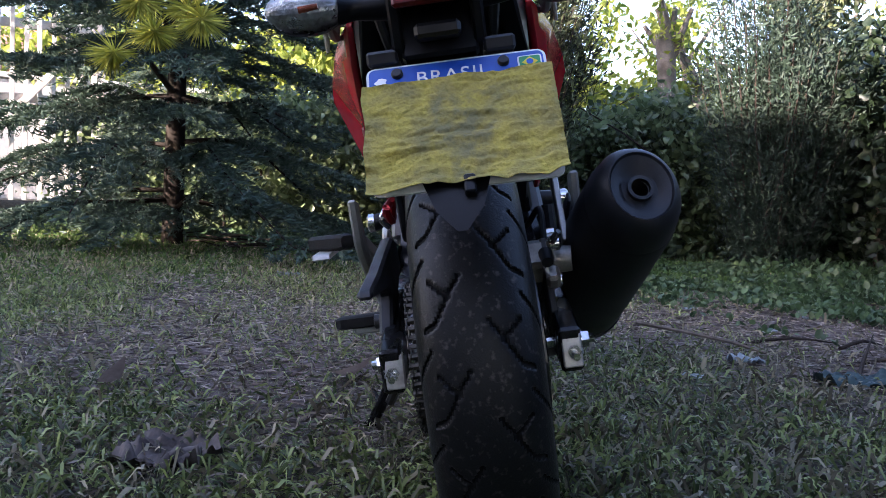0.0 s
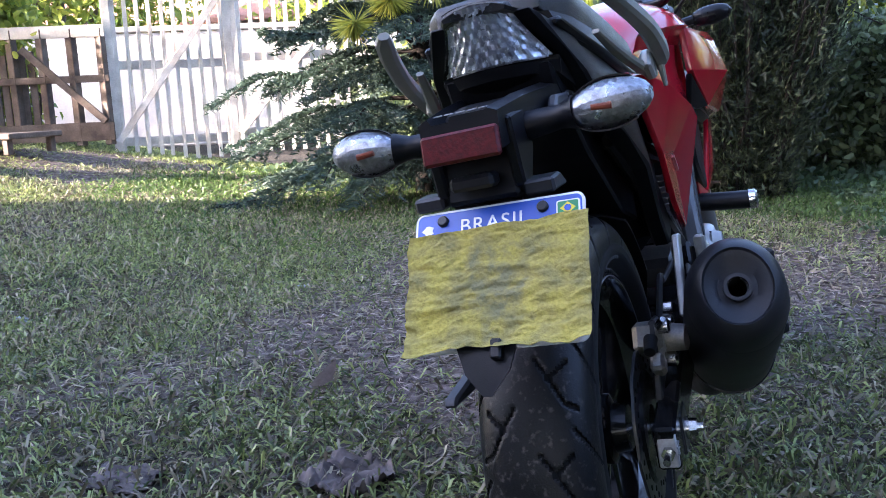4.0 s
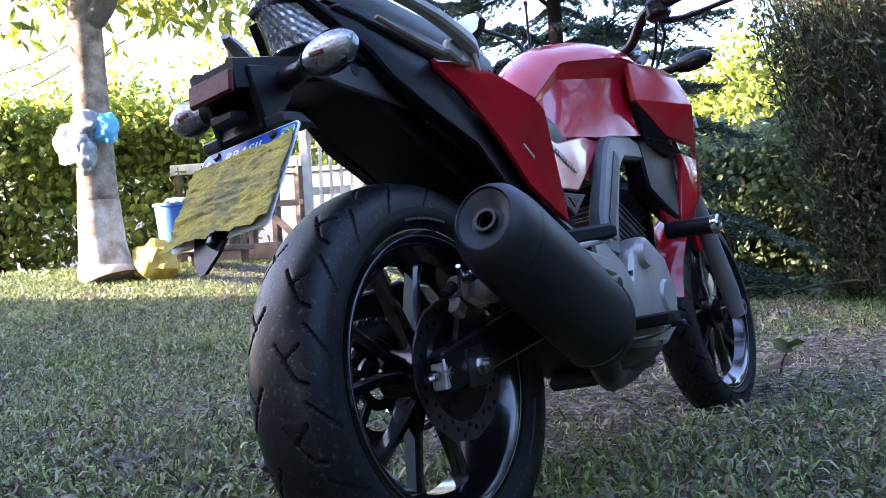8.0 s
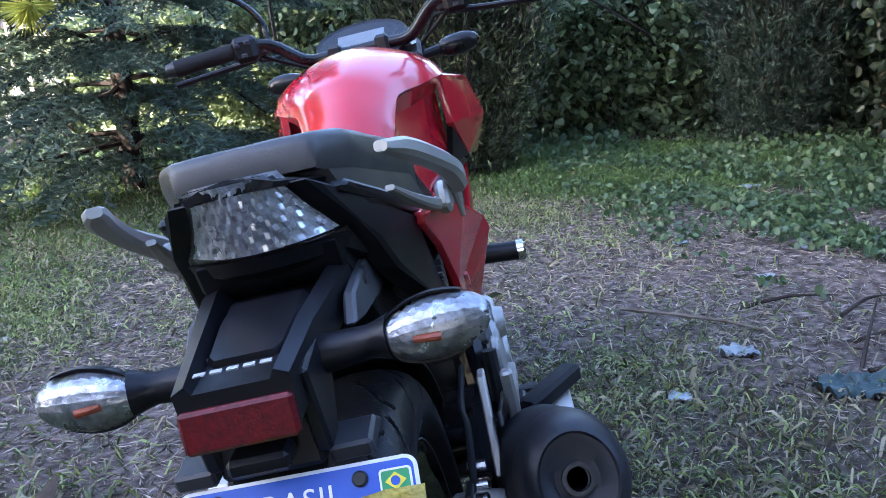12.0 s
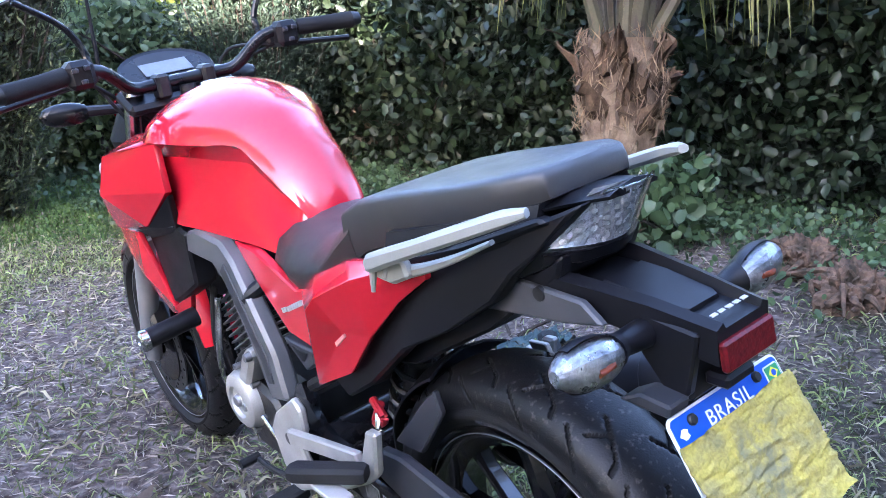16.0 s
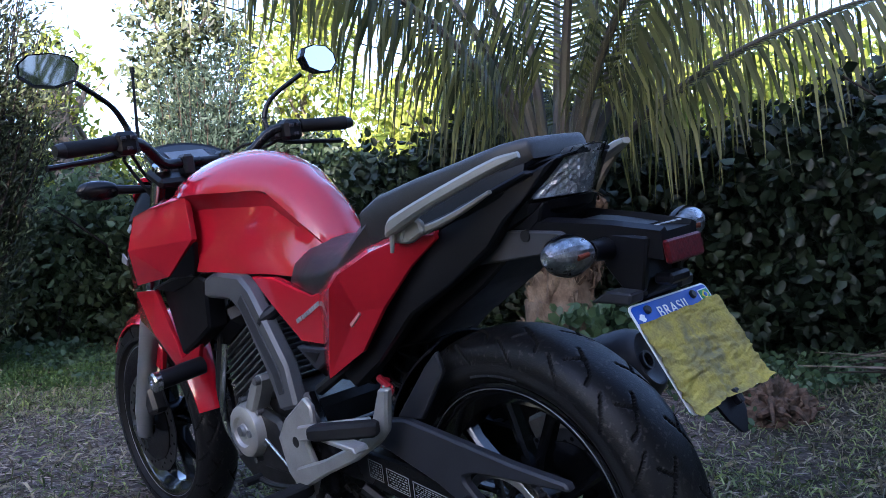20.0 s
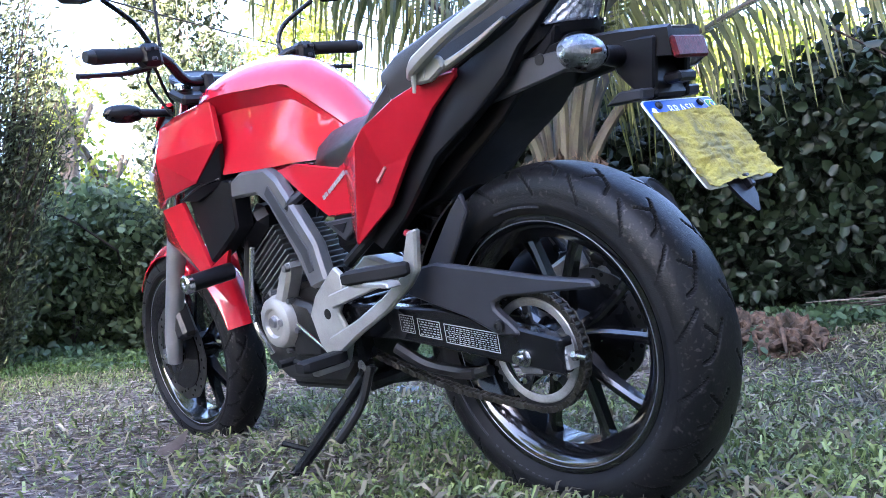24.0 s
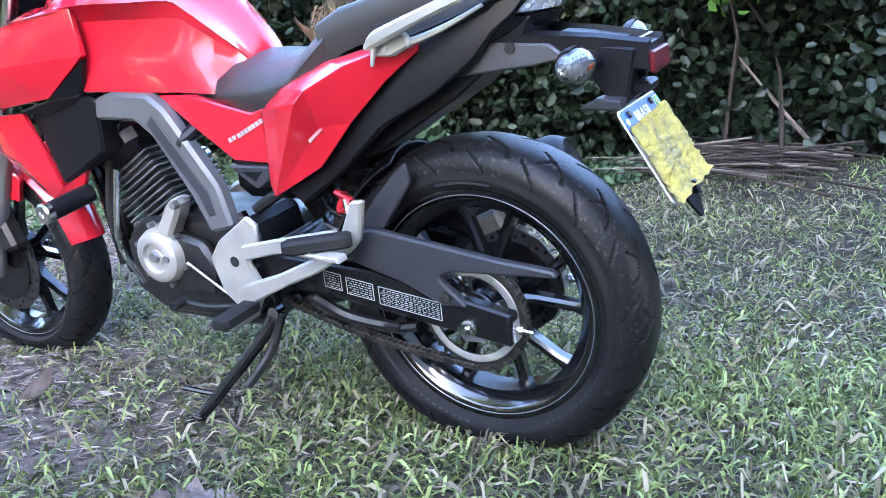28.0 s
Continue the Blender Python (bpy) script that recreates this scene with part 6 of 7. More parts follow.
# red rear side panels
for s in (-1, 1):
    # a crest flares out at the front top and runs back to the tail
    up = [(0.137, 0.366, 0.700), (0.137, 0.315, 0.738), (0.136, 0.215, 0.782), (0.134, 0.120, 0.803), (0.133, 0.030, 0.806)]
    crest = [(0.198, 0.244, 0.722), (0.194, 0.222, 0.744), (0.174, 0.150, 0.780), (0.152, 0.085, 0.800), (0.136, 0.030, 0.799)]
    low = [(0.139, 0.368, 0.534), (0.144, 0.245, 0.598), (0.146, 0.168, 0.680), (0.142, 0.090, 0.750), (0.134, 0.032, 0.792)]
    tipf = (0.137, 0.376, 0.560)
    hollow = (0.152, 0.235, 0.672)
    faces3d = [(tipf, up[0], crest[0], low[0]), (up[0], up[1], crest[1], crest[0]), (up[1], up[2], crest[2], crest[1]), (up[2], up[3], crest[3], crest[2]), (up[3], up[4], crest[4], crest[3]),
               (crest[0], hollow, low[0]), (low[0], hollow, low[1]), (crest[0], crest[1], hollow), (crest[1], crest[2], low[2], hollow), (hollow, low[2], low[1]), (crest[2], crest[3], low[3], low[2]), (crest[3], crest[4], low[4], low[3])]
    rp = part("rear_side_panel", panel3d(faces3d, 0.010, 0.0025, s), RED, bike, "glossy red rear side panel", sharp=24)
    part("panel_mark", slab([(0.258, 0.650), (0.228, 0.672), (0.226, 0.668), (0.255, 0.644)], 0.1545, 0.004, 0, s), PALE_RED, rp, "pale printed mark")
    # red triangle under the tank
    tri = part("mid_side_panel", slab([(0.655, 0.722), (0.56, 0.722), (0.40, 0.692), (0.372, 0.700), (0.372, 0.598), (0.462, 0.598), (0.56, 0.660)], 0.13, 0.020, 0.003, s, lambda y, z: 0.110 + 0.085 * max(0.0, 0.663 - y) - 0.10 * max(0, z - 0.68)), RED, bike, "red triangular side panel with pale print")
    bm = bmesh.new()
    for k in range(9):
        y = 0.462 - (0.011 * k if k < 2 else 0.004 + 0.0105 * k)
        z = 0.640 + 0.0048 * k
        box((s * (0.1115 + 0.085 * (0.663 - y)), y, z), (0.002, 0.0075, 0.0085), 0, rot_about("X", -18), bm)
    part("print_bars", bm, STICKER, tri, "pale printed bars")
    part("lower_tri_trim", slab([(0.475, 0.590), (0.375, 0.592), (0.378, 0.565), (0.41, 0.545)], 0.135, 0.02, 0.003, s), GREY_PLASTIC, bike)
    part("tri_mesh", slab([(0.445, 0.582), (0.392, 0.583), (0.412, 0.562)], 0.137, 0.006, 0.001, s), BLACK_PLASTIC, bike)

# ---- tank ----
def tank_ring(y, zt, cx, cz, wb, zb, flare):
    """Bottom edge, hollow side, a crisp shoulder line and a rounded crown."""
    half = [(wb, zb), (wb + (cx - wb) * 0.25 - flare * 0.35, zb + (cz - zb) * 0.28), (wb + (cx - wb) * 0.55 - flare * 0.9, zb + (cz - zb) * 0.55), (wb + (cx - wb) * 0.82 - flare * 1.1, zb + (cz - zb) * 0.80), (cx - 0.35 * flare - 0.002, cz - 0.007), (cx, cz)]
    ix, iz = half[-1]
    for k in range(1, 11):
        q = 1 - k / 10
        half.append((ix * q, iz + (zt - iz) * (0.55 * math.sqrt(1 - q * q) + 0.45 * (1 - q ** 1.7))))
    right = [Vector((x, y, z)) for x, z in half]
    left = [Vector((-x, y, z)) for x, z in half[:-1]][::-1]
    return right + left
tank_keys = [(0.432, 0.790, 0.045, 0.760, 0.055, 0.712, 0), (0.452, 0.826, 0.058, 0.790, 0.080, 0.713, 0), (0.500, 0.888, 0.072, 0.832, 0.094, 0.720, 0.012), (0.560, 0.932, 0.082, 0.878, 0.101, 0.725, 0.014), (0.594, 0.953, 0.091, 0.899, 0.105, 0.727, 0.018), (0.66, 0.976, 0.127, 0.903, 0.113, 0.729, 0.026),
             (0.72, 0.988, 0.155, 0.907, 0.122, 0.732, 0.030), (0.77, 0.991, 0.165, 0.907, 0.132, 0.735, 0.028), (0.815, 0.987, 0.166, 0.905, 0.140, 0.737, 0.022), (0.87, 0.972, 0.146, 0.905, 0.140, 0.746, 0.006), (0.905, 0.955, 0.115, 0.908, 0.125, 0.758, 0.003), (0.93, 0.935, 0.085, 0.90, 0.10, 0.78, 0)]
def between(keys, steps):
    """Rounded steps between the given sections."""
    out = []
    for i in range(len(keys) - 1):
        a, b, c, d = keys[max(i - 1, 0)], keys[i], keys[i + 1], keys[min(i + 2, len(keys) - 1)]
        for k in range(steps):
            t = k / steps
            out.append(tuple(0.5 * ((2 * q) + (r - p) * t + (2 * p - 5 * q + 4 * r - s) * t * t + (3 * q - p - 3 * r + s) * t ** 3) for p, q, r, s in zip(a, b, c, d)))
    return out + [keys[-1]]
tank = part("fuel_tank", loft([tank_ring(*s) for s in between(tank_keys, 3)]), RED, bike, "glossy red fuel tank reflecting the sky", sharp=26)
cap = part("filler_cap", lathe([(0.0, 0.0), (0.0, 0.034), (-0.006, 0.038), (-0.012, 0.038)], 32), CHROME, tank, "round filler cap")
cap.matrix_local = Matrix.Translation((0, 0.80, 0.987)) @ Matrix.Rotation(radians(-90), 4, "Y")

# shrouds: faceted red blades in front of the tank
for s in (-1, 1):
    S0, S1, S2, S3, S4, S5, S6 = (0.160, 0.785, 0.904), (0.200, 0.890, 0.889), (0.172, 1.025, 0.862), (0.148, 1.165, 0.785), (0.160, 1.125, 0.694), (0.178, 0.885, 0.731), (0.164, 0.775, 0.812)
    S7, S8, S9 = (0.226, 0.965, 0.800), (0.206, 0.955, 0.874), (0.192, 1.025, 0.712)
    T0, T1, T2 = (0.146, 0.800, 0.914), (0.140, 0.92, 0.906), (0.130, 1.03, 0.872)
    sh = part("tank_shroud", panel3d([(S0, S1, S8, S7), (S0, S7, S6), (S6, S7, S5), (S5, S7, S9), (S8, S2, S3, S7), (S7, S3, S4, S9), (S0, T0, S1), (T0, T1, S8, S1), (T1, T2, S2, S8)], 0.014, 0.003, s), RED, bike, "faceted red tank shroud", sharp=22)
    I0, I1 = (0.142, 0.828, 0.727), (0.176, 0.888, 0.729)
    part("shroud_inset", panel3d([((0.160, 0.778, 0.806), I1, I0)], 0.012, 0.002, s), BLACK_PLASTIC, sh)
    part("shroud_badge", panel3d([((0.199, 1.045, 0.775), (0.1945, 1.075, 0.790), (0.187, 1.105, 0.768), (0.194, 1.06, 0.760))], 0.004, 0, s), STICKER, sh, "pale wing-shaped badge")
    part("shroud_print", panel3d([((0.2035, 0.985, 0.858), (0.2115, 0.962, 0.848), (0.209, 0.985, 0.838), (0.199, 1.015, 0.845))], 0.003, 0, s), STICKER, sh, "pale printed stripes")
    W0, W1, W2, W3, W4, W5, W6 = (0.162, 1.112, 0.689), (0.164, 1.000, 0.697), (0.140, 0.962, 0.528), (0.126, 0.890, 0.564), (0.124, 0.923, 0.509), (0.132, 1.010, 0.496), (0.142, 1.160, 0.612)
    WM = (0.156, 1.060, 0.585)
    part("lower_wing", panel3d([(W0, W1, WM), (W0, WM, W6), (W1, W2, WM), (WM, W2, W5), (WM, W5, W6), (W2, W3, W4, W5)], 0.012, 0.003, s), RED, sh, "pointed red lower wing", sharp=22)
    part("duct", slab([(1.01, 0.700), (0.83, 0.730), (0.795, 0.720), (0.805, 0.610), (0.885, 0.568), (0.955, 0.535)], 0.140, 0.05, 0.006, s), BLACK_PLASTIC, sh)
    part("duct_ledge", panel3d([((0.163, 1.000, 0.700), (0.160, 0.90, 0.722), (0.142, 0.828, 0.728), (0.142, 0.86, 0.712), (0.152, 0.945, 0.690))], 0.012, 0.002, s), BLACK_PLASTIC, sh)
    part("duct_lip", tube([(s * 0.164, 1.000, 0.700), (s * 0.161, 0.90, 0.724), (s * 0.146, 0.828, 0.731)], 0.0025, 6), GREY_PLASTIC, sh)
    # grey main frame spar
    sp = part("frame_spar", slab([(0.815, 0.718), (0.760, 0.734), (0.655, 0.728), (0.615, 0.700), (0.500, 0.552), (0.475, 0.470), (0.535, 0.455), (0.575, 0.530), (0.660, 0.648), (0.700, 0.676), (0.812, 0.678)], 0.158, 0.034, 0.007, s, lambda y, z: 0.136 + 0.07 * max(0, 0.72 - z)), FRAME_GREY, bike, "grey painted main frame spar")
    part("spar_mesh_strip", slab([(0.645, 0.690), (0.525, 0.540), (0.512, 0.495), (0.530, 0.490), (0.548, 0.530), (0.662, 0.672)], 0.160, 0.004, 0.001, s, lambda y, z: 0.1385 + 0.07 * max(0, 0.72 - z)), GREY_PLASTIC, sp)
    part("lower_frame", tube([(s * 0.115, 0.50, 0.48), (s * 0.12, 0.455, 0.40), (s * 0.11, 0.45, 0.30)], 0.026, 10), BLACK_GLOSS, sp)
    part("sub_frame", tube([(s * 0.10, 0.50, 0.66), (s * 0.10, 0.25, 0.70), (s * 0.085, -0.08, 0.83)], 0.012, 8), DARK_METAL, sp)
    part("rear_stay", tube([(s * 0.115, 0.44, 0.50), (s * 0.105, 0.30, 0.58), (s * 0.09, 0.05, 0.72)], 0.012, 8), DARK_METAL, sp)
    part("down_tube", tube([(s * 0.05, 0.98, 0.70), (s * 0.06, 0.93, 0.50), (s * 0.07, 0.90, 0.33)], 0.016, 10), BLACK_GLOSS, sp)
part("air_box", box((0, 0.42, 0.60), (0.17, 0.22, 0.19), 0.03), BLACK_PLASTIC, bike)
part("rear_shock", tube([(0.0, 0.25, 0.62), (0.0, 0.33, 0.42)], 0.022, 12, 1), DARK_METAL, bike)
bm = bmesh.new()
pts = [Vector((0.038 * math.cos(k * 0.55), 0.25 + 0.08 * k / 70 + 0.0, 0.62 - 0.20 * k / 70)) + Vector((0, 0.038 * math.sin(k * 0.55), 0.012 * math.sin(k * 0.55))) for k in range(70)]
part("shock_spring", tube(pts, 0.006, 6, 1), DARK_METAL, bike, "dark shock spring")
FORK_GREY = mat("fork_paint", (0.24, 0.245, 0.25), 0.4, 0.4, scale=12, fine=600, bump=0.06, vary=0.2)

# ---- engine ----
eng = new("engine")
eng.parent = bike
tagged(eng, label="air-cooled single engine with alloy covers")
part("crankcase", slab([(0.50, 0.46), (0.62, 0.47), (0.80, 0.45), (0.86, 0.40), (0.86, 0.28), (0.78, 0.23), (0.55, 0.23), (0.47, 0.30)], 0.095, 0.19, 0.015, 1), DARK_METAL, eng)
cyl_axis = Vector((0, 0.16, 0.28)).normalized()
c0 = Vector((0, 0.745, 0.425))
for k in range(11):
    c = c0 + cyl_axis * (0.014 + 0.0145 * k)
    wx, wy = (0.080, 0.085) if k < 8 else (0.074, 0.078)
    part("cooling_fin", box(c, (wx * 2, wy * 2, 0.0045), 0.0016, rot_about("X", -30)), FIN, eng)
part("cylinder", box(c0 + cyl_axis * 0.09, (0.13, 0.125, 0.19), 0.02, rot_about("X", -30)), DARK_METAL, eng)
part("cylinder_head", box(c0 + cyl_axis * 0.205, (0.18, 0.15, 0.07), 0.022, rot_about("X", -30)), BLACK_PLASTIC, eng)
# left alternator cover
cov = part("alternator_cover", lathe([(-0.146, 0.0), (-0.146, 0.016), (-0.143, 0.018), (-0.143, 0.030), (-0.150, 0.034), (-0.150, 0.046), (-0.144, 0.056), (-0.128, 0.062), (-0.095, 0.066)], 44, (0, 0.714, 0.385)), SILVER, eng, "round silver engine cover with a bolt cap")
part("cap_bolt", lathe([(-0.1525, 0.0), (-0.1525, 0.011), (-0.145, 0.014)], 24, (0, 0.716, 0.387)), FIN, cov)
part("small_cap", lathe([(-0.153, 0.0), (-0.153, 0.008), (-0.143, 0.010)], 20, (0, 0.680, 0.386)), FIN, cov)
part("cover_arm", slab([(0.712, 0.435), (0.672, 0.425), (0.632, 0.485), (0.622, 0.512), (0.640, 0.520), (0.668, 0.500)], 0.140, 0.045, 0.008, -1), SILVER, cov)
part("arm_boss", lathe([(-0.147, 0.0), (-0.147, 0.008), (-0.135, 0.010)], 16, (0, 0.634, 0.505)), FIN, cov)
for k in range(6):
    a = k * 1.05 + 0.3
    part("cover_bolt", loft([circle((-0.118 - dx, 0.714 + 0.068 * math.cos(a), 0.385 + 0.068 * math.sin(a)), (1, 0, 0), 0.0065, 8) for dx in (0, 0.016)]), FIN, cov)
part("sprocket_cover", slab([(0.69, 0.44), (0.60, 0.42), (0.56, 0.36), (0.58, 0.30), (0.69, 0.30)], 0.125, 0.03, 0.010, -1), DARK_METAL, eng)
# right clutch cover
cov = part("clutch_cover", slab([(0.66, 0.50), (0.57, 0.47), (0.53, 0.40), (0.53, 0.32), (0.58, 0.27), (0.66, 0.26), (0.74, 0.29), (0.77, 0.36), (0.745, 0.45)], 0.165, 0.07, 0.022, 1, segs=3), SILVER, eng, "silver cast clutch cover")
part("cover_disc", lathe([(0.172, 0.0), (0.172, 0.034), (0.160, 0.042)], 32, (0, 0.70, 0.36)), SILVER, cov)
part("filler_boss", lathe([(0.178, 0.0), (0.178, 0.026), (0.160, 0.032)], 28, (0, 0.615, 0.455)), SILVER, cov)
for k in range(7):
    a = k * 0.9
    part("cover_bolt", loft([circle((0.150 + dx, 0.645 + 0.105 * math.cos(a), 0.375 + 0.105 * math.sin(a)), (1, 0, 0), 0.007, 8) for dx in (0, 0.012)]), CHROME, cov)
part("oil_hose", tube([(-0.09, 0.86, 0.32), (-0.10, 0.88, 0.45), (-0.08, 0.86, 0.60)], 0.008, 8), RUBBER, eng)
part("radiator_hose", tube([(-0.10, 0.82, 0.30), (-0.11, 0.86, 0.40), (-0.09, 0.84, 0.56)], 0.007, 8), CHROME, eng)
part("spark_cap", tube([(-0.09, 0.60, 0.60), (-0.13, 0.585, 0.632), (-0.10, 0.565, 0.66)], 0.015, 10), BLACK_PLASTIC, eng)
part("bash_plate", box((0, 0.66, 0.225), (0.13, 0.30, 0.03), 0.01), DARK_METAL, eng)

# crash sliders
for s in (-1, 1):
    sl = part("crash_slider", tube([(s * 0.12, 0.905, 0.512), (s * 0.232, 0.905, 0.502)], 0.021, 16, 1), BLACK_PLASTIC, bike, "black crash slider with a bright end")
    part("slider_end", loft([circle((s * x, 0.905, 0.502), (1, 0, 0), r, 16) for x, r in ((0.230, 0.023), (0.244, 0.023), (0.248, 0.018), (0.248, 0.008), (0.244, 0.007))]), CHROME, sl)

# ---- foot rests and their brackets ----
for s in (-1, 1):
    hb = part("heel_plate", slab([(0.430, 0.500), (0.408, 0.484), (0.410, 0.440), (0.440, 0.405), (0.412, 0.352), (0.440, 0.300), (0.480, 0.298), (0.520, 0.335), (0.540, 0.405), (0.510, 0.445)], 0.165, 0.014, 0.004, s), SILVER, bike, "brushed alloy heel plate")
    part("plate_hole", lathe([(s * 0.1655, 0.0), (s * 0.1655, 0.011), (s * 0.160, 0.012)], 20, (0, 0.475, 0.405)), DARK_METAL, hb)
    br = part("peg_bracket", slab([(0.460, 0.360), (0.360, 0.394), (0.270, 0.434), (0.205, 0.472), (0.168, 0.550), (0.142, 0.553), (0.158, 0.478), (0.185, 0.453), (0.260, 0.408), (0.360, 0.364), (0.44, 0.322), (0.47, 0.318)], 0.185, 0.016, 0.004, s), SILVER, bike, "forked alloy foot rest bracket")
    part("bracket_strut", slab([(0.438, 0.446), (0.330, 0.470), (0.212, 0.494), (0.205, 0.470), (0.320, 0.444), (0.432, 0.418)], 0.184, 0.014, 0.003, s), SILVER, br)
    rings = []
    for f, w, h in ((0, 0.012, 0.010), (0.06, 0.016, 0.013), (0.9, 0.017, 0.013), (1.0, 0.011, 0.009)):
        c = Vector((s * 0.195, 0.165, 0.487)).lerp(Vector((s * 0.268, 0.262, 0.487)), f)
        dirn = Vector((s * 0.073, 0.097, 0)).normalized()
        e = Vector((-dirn.y, dirn.x, 0))
        rings.append([c + e * (w * x) + Vector((0, 0, h * z)) for x, z in ((-1, -0.6), (-0.6, -1), (0.6, -1), (1, -0.6), (1, 0.6), (0.6, 1), (-0.6, 1), (-1, 0.6))])
    pp = part("pillion_peg", loft(rings), RUBBER, bike, "folded black pillion foot rest")
    part("peg_plate", slab([(0.275, 0.478), (0.16, 0.472), (0.155, 0.462), (0.27, 0.470)], 0.255, 0.03, 0.002, s), SILVER, pp)
    rp = part("rider_peg", loft([[Vector((s * x, 0.438 + dy * w, 0.322 + dz * h)) for dy, dz in ((-1, -0.7), (-0.7, -1), (0.7, -1), (1, -0.7), (1, 0.7), (0.7, 1), (-0.7, 1), (-1, 0.7))] for x, w, h in ((0.17, 0.012, 0.010), (0.18, 0.018, 0.012), (0.268, 0.020, 0.012), (0.278, 0.014, 0.009))]), RUBBER, bike, "black rubber rider foot rest")
    part("peg_casting", box((s * 0.205, 0.440, 0.304), (0.08, 0.022, 0.014), 0.003), SILVER, rp)
    if s < 0:
        lev = part("gear_lever", tube([(-0.15, 0.50, 0.30), (-0.165, 0.58, 0.298), (-0.17, 0.63, 0.305)], 0.006, 8), DARK_METAL, bike, "gear lever with rubber tip")
        part("lever_tip", tube([(-0.165, 0.63, 0.306), (-0.205, 0.63, 0.306)], 0.009, 10, 1), RUBBER, lev)
        part("linkage", tube([(-0.14, 0.50, 0.30), (-0.14, 0.63, 0.38)], 0.004, 8, 1), CHROME, lev)
    else:
        lev = part("brake_pedal", tube([(0.15, 0.44, 0.29), (0.175, 0.55, 0.292), (0.18, 0.63, 0.30)], 0.007, 8), DARK_METAL, bike, "black brake pedal")
        part("pedal_tip", box((0.19, 0.645, 0.302), (0.045, 0.022, 0.012), 0.003), DARK_METAL, lev)
        part("master_cylinder", tube([(0.15, 0.36, 0.42), (0.15, 0.37, 0.50)], 0.012, 10, 1), DARK_METAL, lev)
# red accent and lock by the shock
part("shock_adjuster", tube([(-0.12, 0.24, 0.545), (-0.13, 0.20, 0.530), (-0.125, 0.235, 0.51), (-0.12, 0.22, 0.545)], 0.007, 8), SPRING_RED, bike, "red anodised shock adjuster")
part("helmet_hook", tube([(-0.13, 0.215, 0.535), (-0.14, 0.205, 0.515), (-0.13, 0.215, 0.50)], 0.005, 8), CHROME, bike)

# ---- side stand ----
st = part("side_stand", tube([(-0.125, 0.415, 0.292), (-0.165, 0.455, 0.230), (-0.245, 0.550, 0.105), (-0.268, 0.578, 0.078)], [0.017, 0.014, 0.012, 0.012], 10, 3), BLACK_GLOSS, bike, "black steel side stand, folded down")
part("foot", box((-0.276, 0.585, 0.066), (0.055, 0.060, 0.010), 0.003, rot_about("Y", 0)), BLACK_GLOSS, st)
part("tang", tube([(-0.225, 0.525, 0.132), (-0.250, 0.600, 0.150)], 0.006, 8, 1), BLACK_GLOSS, st)
part("stand_spring", tube([(-0.135, 0.405, 0.290), (-0.155, 0.425, 0.225), (-0.178, 0.445, 0.185), (-0.20, 0.47, 0.15)], 0.010, 8), DARK_METAL, st)
part("pivot_bolt", loft([circle((-0.135 + dx, 0.418, 0.292), (1, 0, 0), 0.013, 10) for dx in (-0.012, 0.012)]), CHROME, st)
# centre stand folded up
cs = part("centre_stand", tube([(-0.12, 0.33, 0.325), (-0.10, 0.27, 0.285), (-0.085, 0.17, 0.268), (-0.085, 0.12, 0.275)], [0.013, 0.013, 0.011, 0.011], 8), DARK_METAL, bike, "dark linkage under the swing arm")
part("stand_tab", box((-0.088, 0.185, 0.268), (0.02, 0.06, 0.02), 0.004), DARK_METAL, cs)

# ---- tail rack: number plate holder, reflector and indicators ----
hold = new("plate_holder")
hold.parent = bike
tagged(hold, label="black plastic number plate holder")
top = [(-0.06, 0.802, 0.072), (-0.14, 0.804, 0.068), (-0.24, 0.794, 0.053), (-0.318, 0.782, 0.045)]
rings = []
for y, z, w in top:
    low = 0.035 if y > -0.2 else 0.040
    rings.append([Vector(p) for p in ((-w, y, z), (-w * 0.76, y, z + 0.005), (-w * 0.66, y, z - (0.012 if y > -0.25 else 0.002)), (w * 0.66, y, z - (0.012 if y > -0.25 else 0.002)), (w * 0.76, y, z + 0.005), (w, y, z), (w * 0.96, y, z - low), (-w * 0.96, y, z - low))])
part("holder_top", loft(rings), BLACK_PLASTIC, hold)
for s in (-1, 1):
    part("holder_side", slab([(0.02, 0.738), (-0.07, 0.794), (-0.17, 0.790), (-0.20, 0.768), (-0.14, 0.756)], 0.078, 0.012, 0.003, s), HOLDER_GREY, hold)
    part("side_bolt", lathe([(s * 0.0795, 0.0), (s * 0.0795, 0.009), (s * 0.075, 0.010)], 16, (0, -0.106, 0.785)), DARK_METAL, hold)
    part("holder_leg", slab([(-0.215, 0.785), (-0.30, 0.775), (-0.285, 0.700), (-0.262, 0.690), (-0.225, 0.735)], 0.052, 0.014, 0.003, s), BLACK_PLASTIC, hold)
    part("holder_wing", slab([(-0.245, 0.705), (-0.285, 0.702), (-0.282, 0.686), (-0.215, 0.688)], 0.082, 0.035, 0.003, s), GREY_PLASTIC, hold)
part("holder_recess", loft([[Vector((-w, y, z)), Vector((-w * 0.9, y, z + 0.004)), Vector((w * 0.9, y, z + 0.004)), Vector((w, y, z)), Vector((w, y, z - 0.006)), Vector((-w, y, z - 0.006))] for y, z, w in ((-0.165, 0.796, 0.036), (-0.20, 0.793, 0.037), (-0.262, 0.784, 0.033), (-0.272, 0.783, 0.026))]), BLACK_PLASTIC, hold)
part("holder_back", box((0, -0.262, 0.735), (0.085, 0.022, 0.10), 0.004, rot_about("X", -14)), BLACK_PLASTIC, hold)
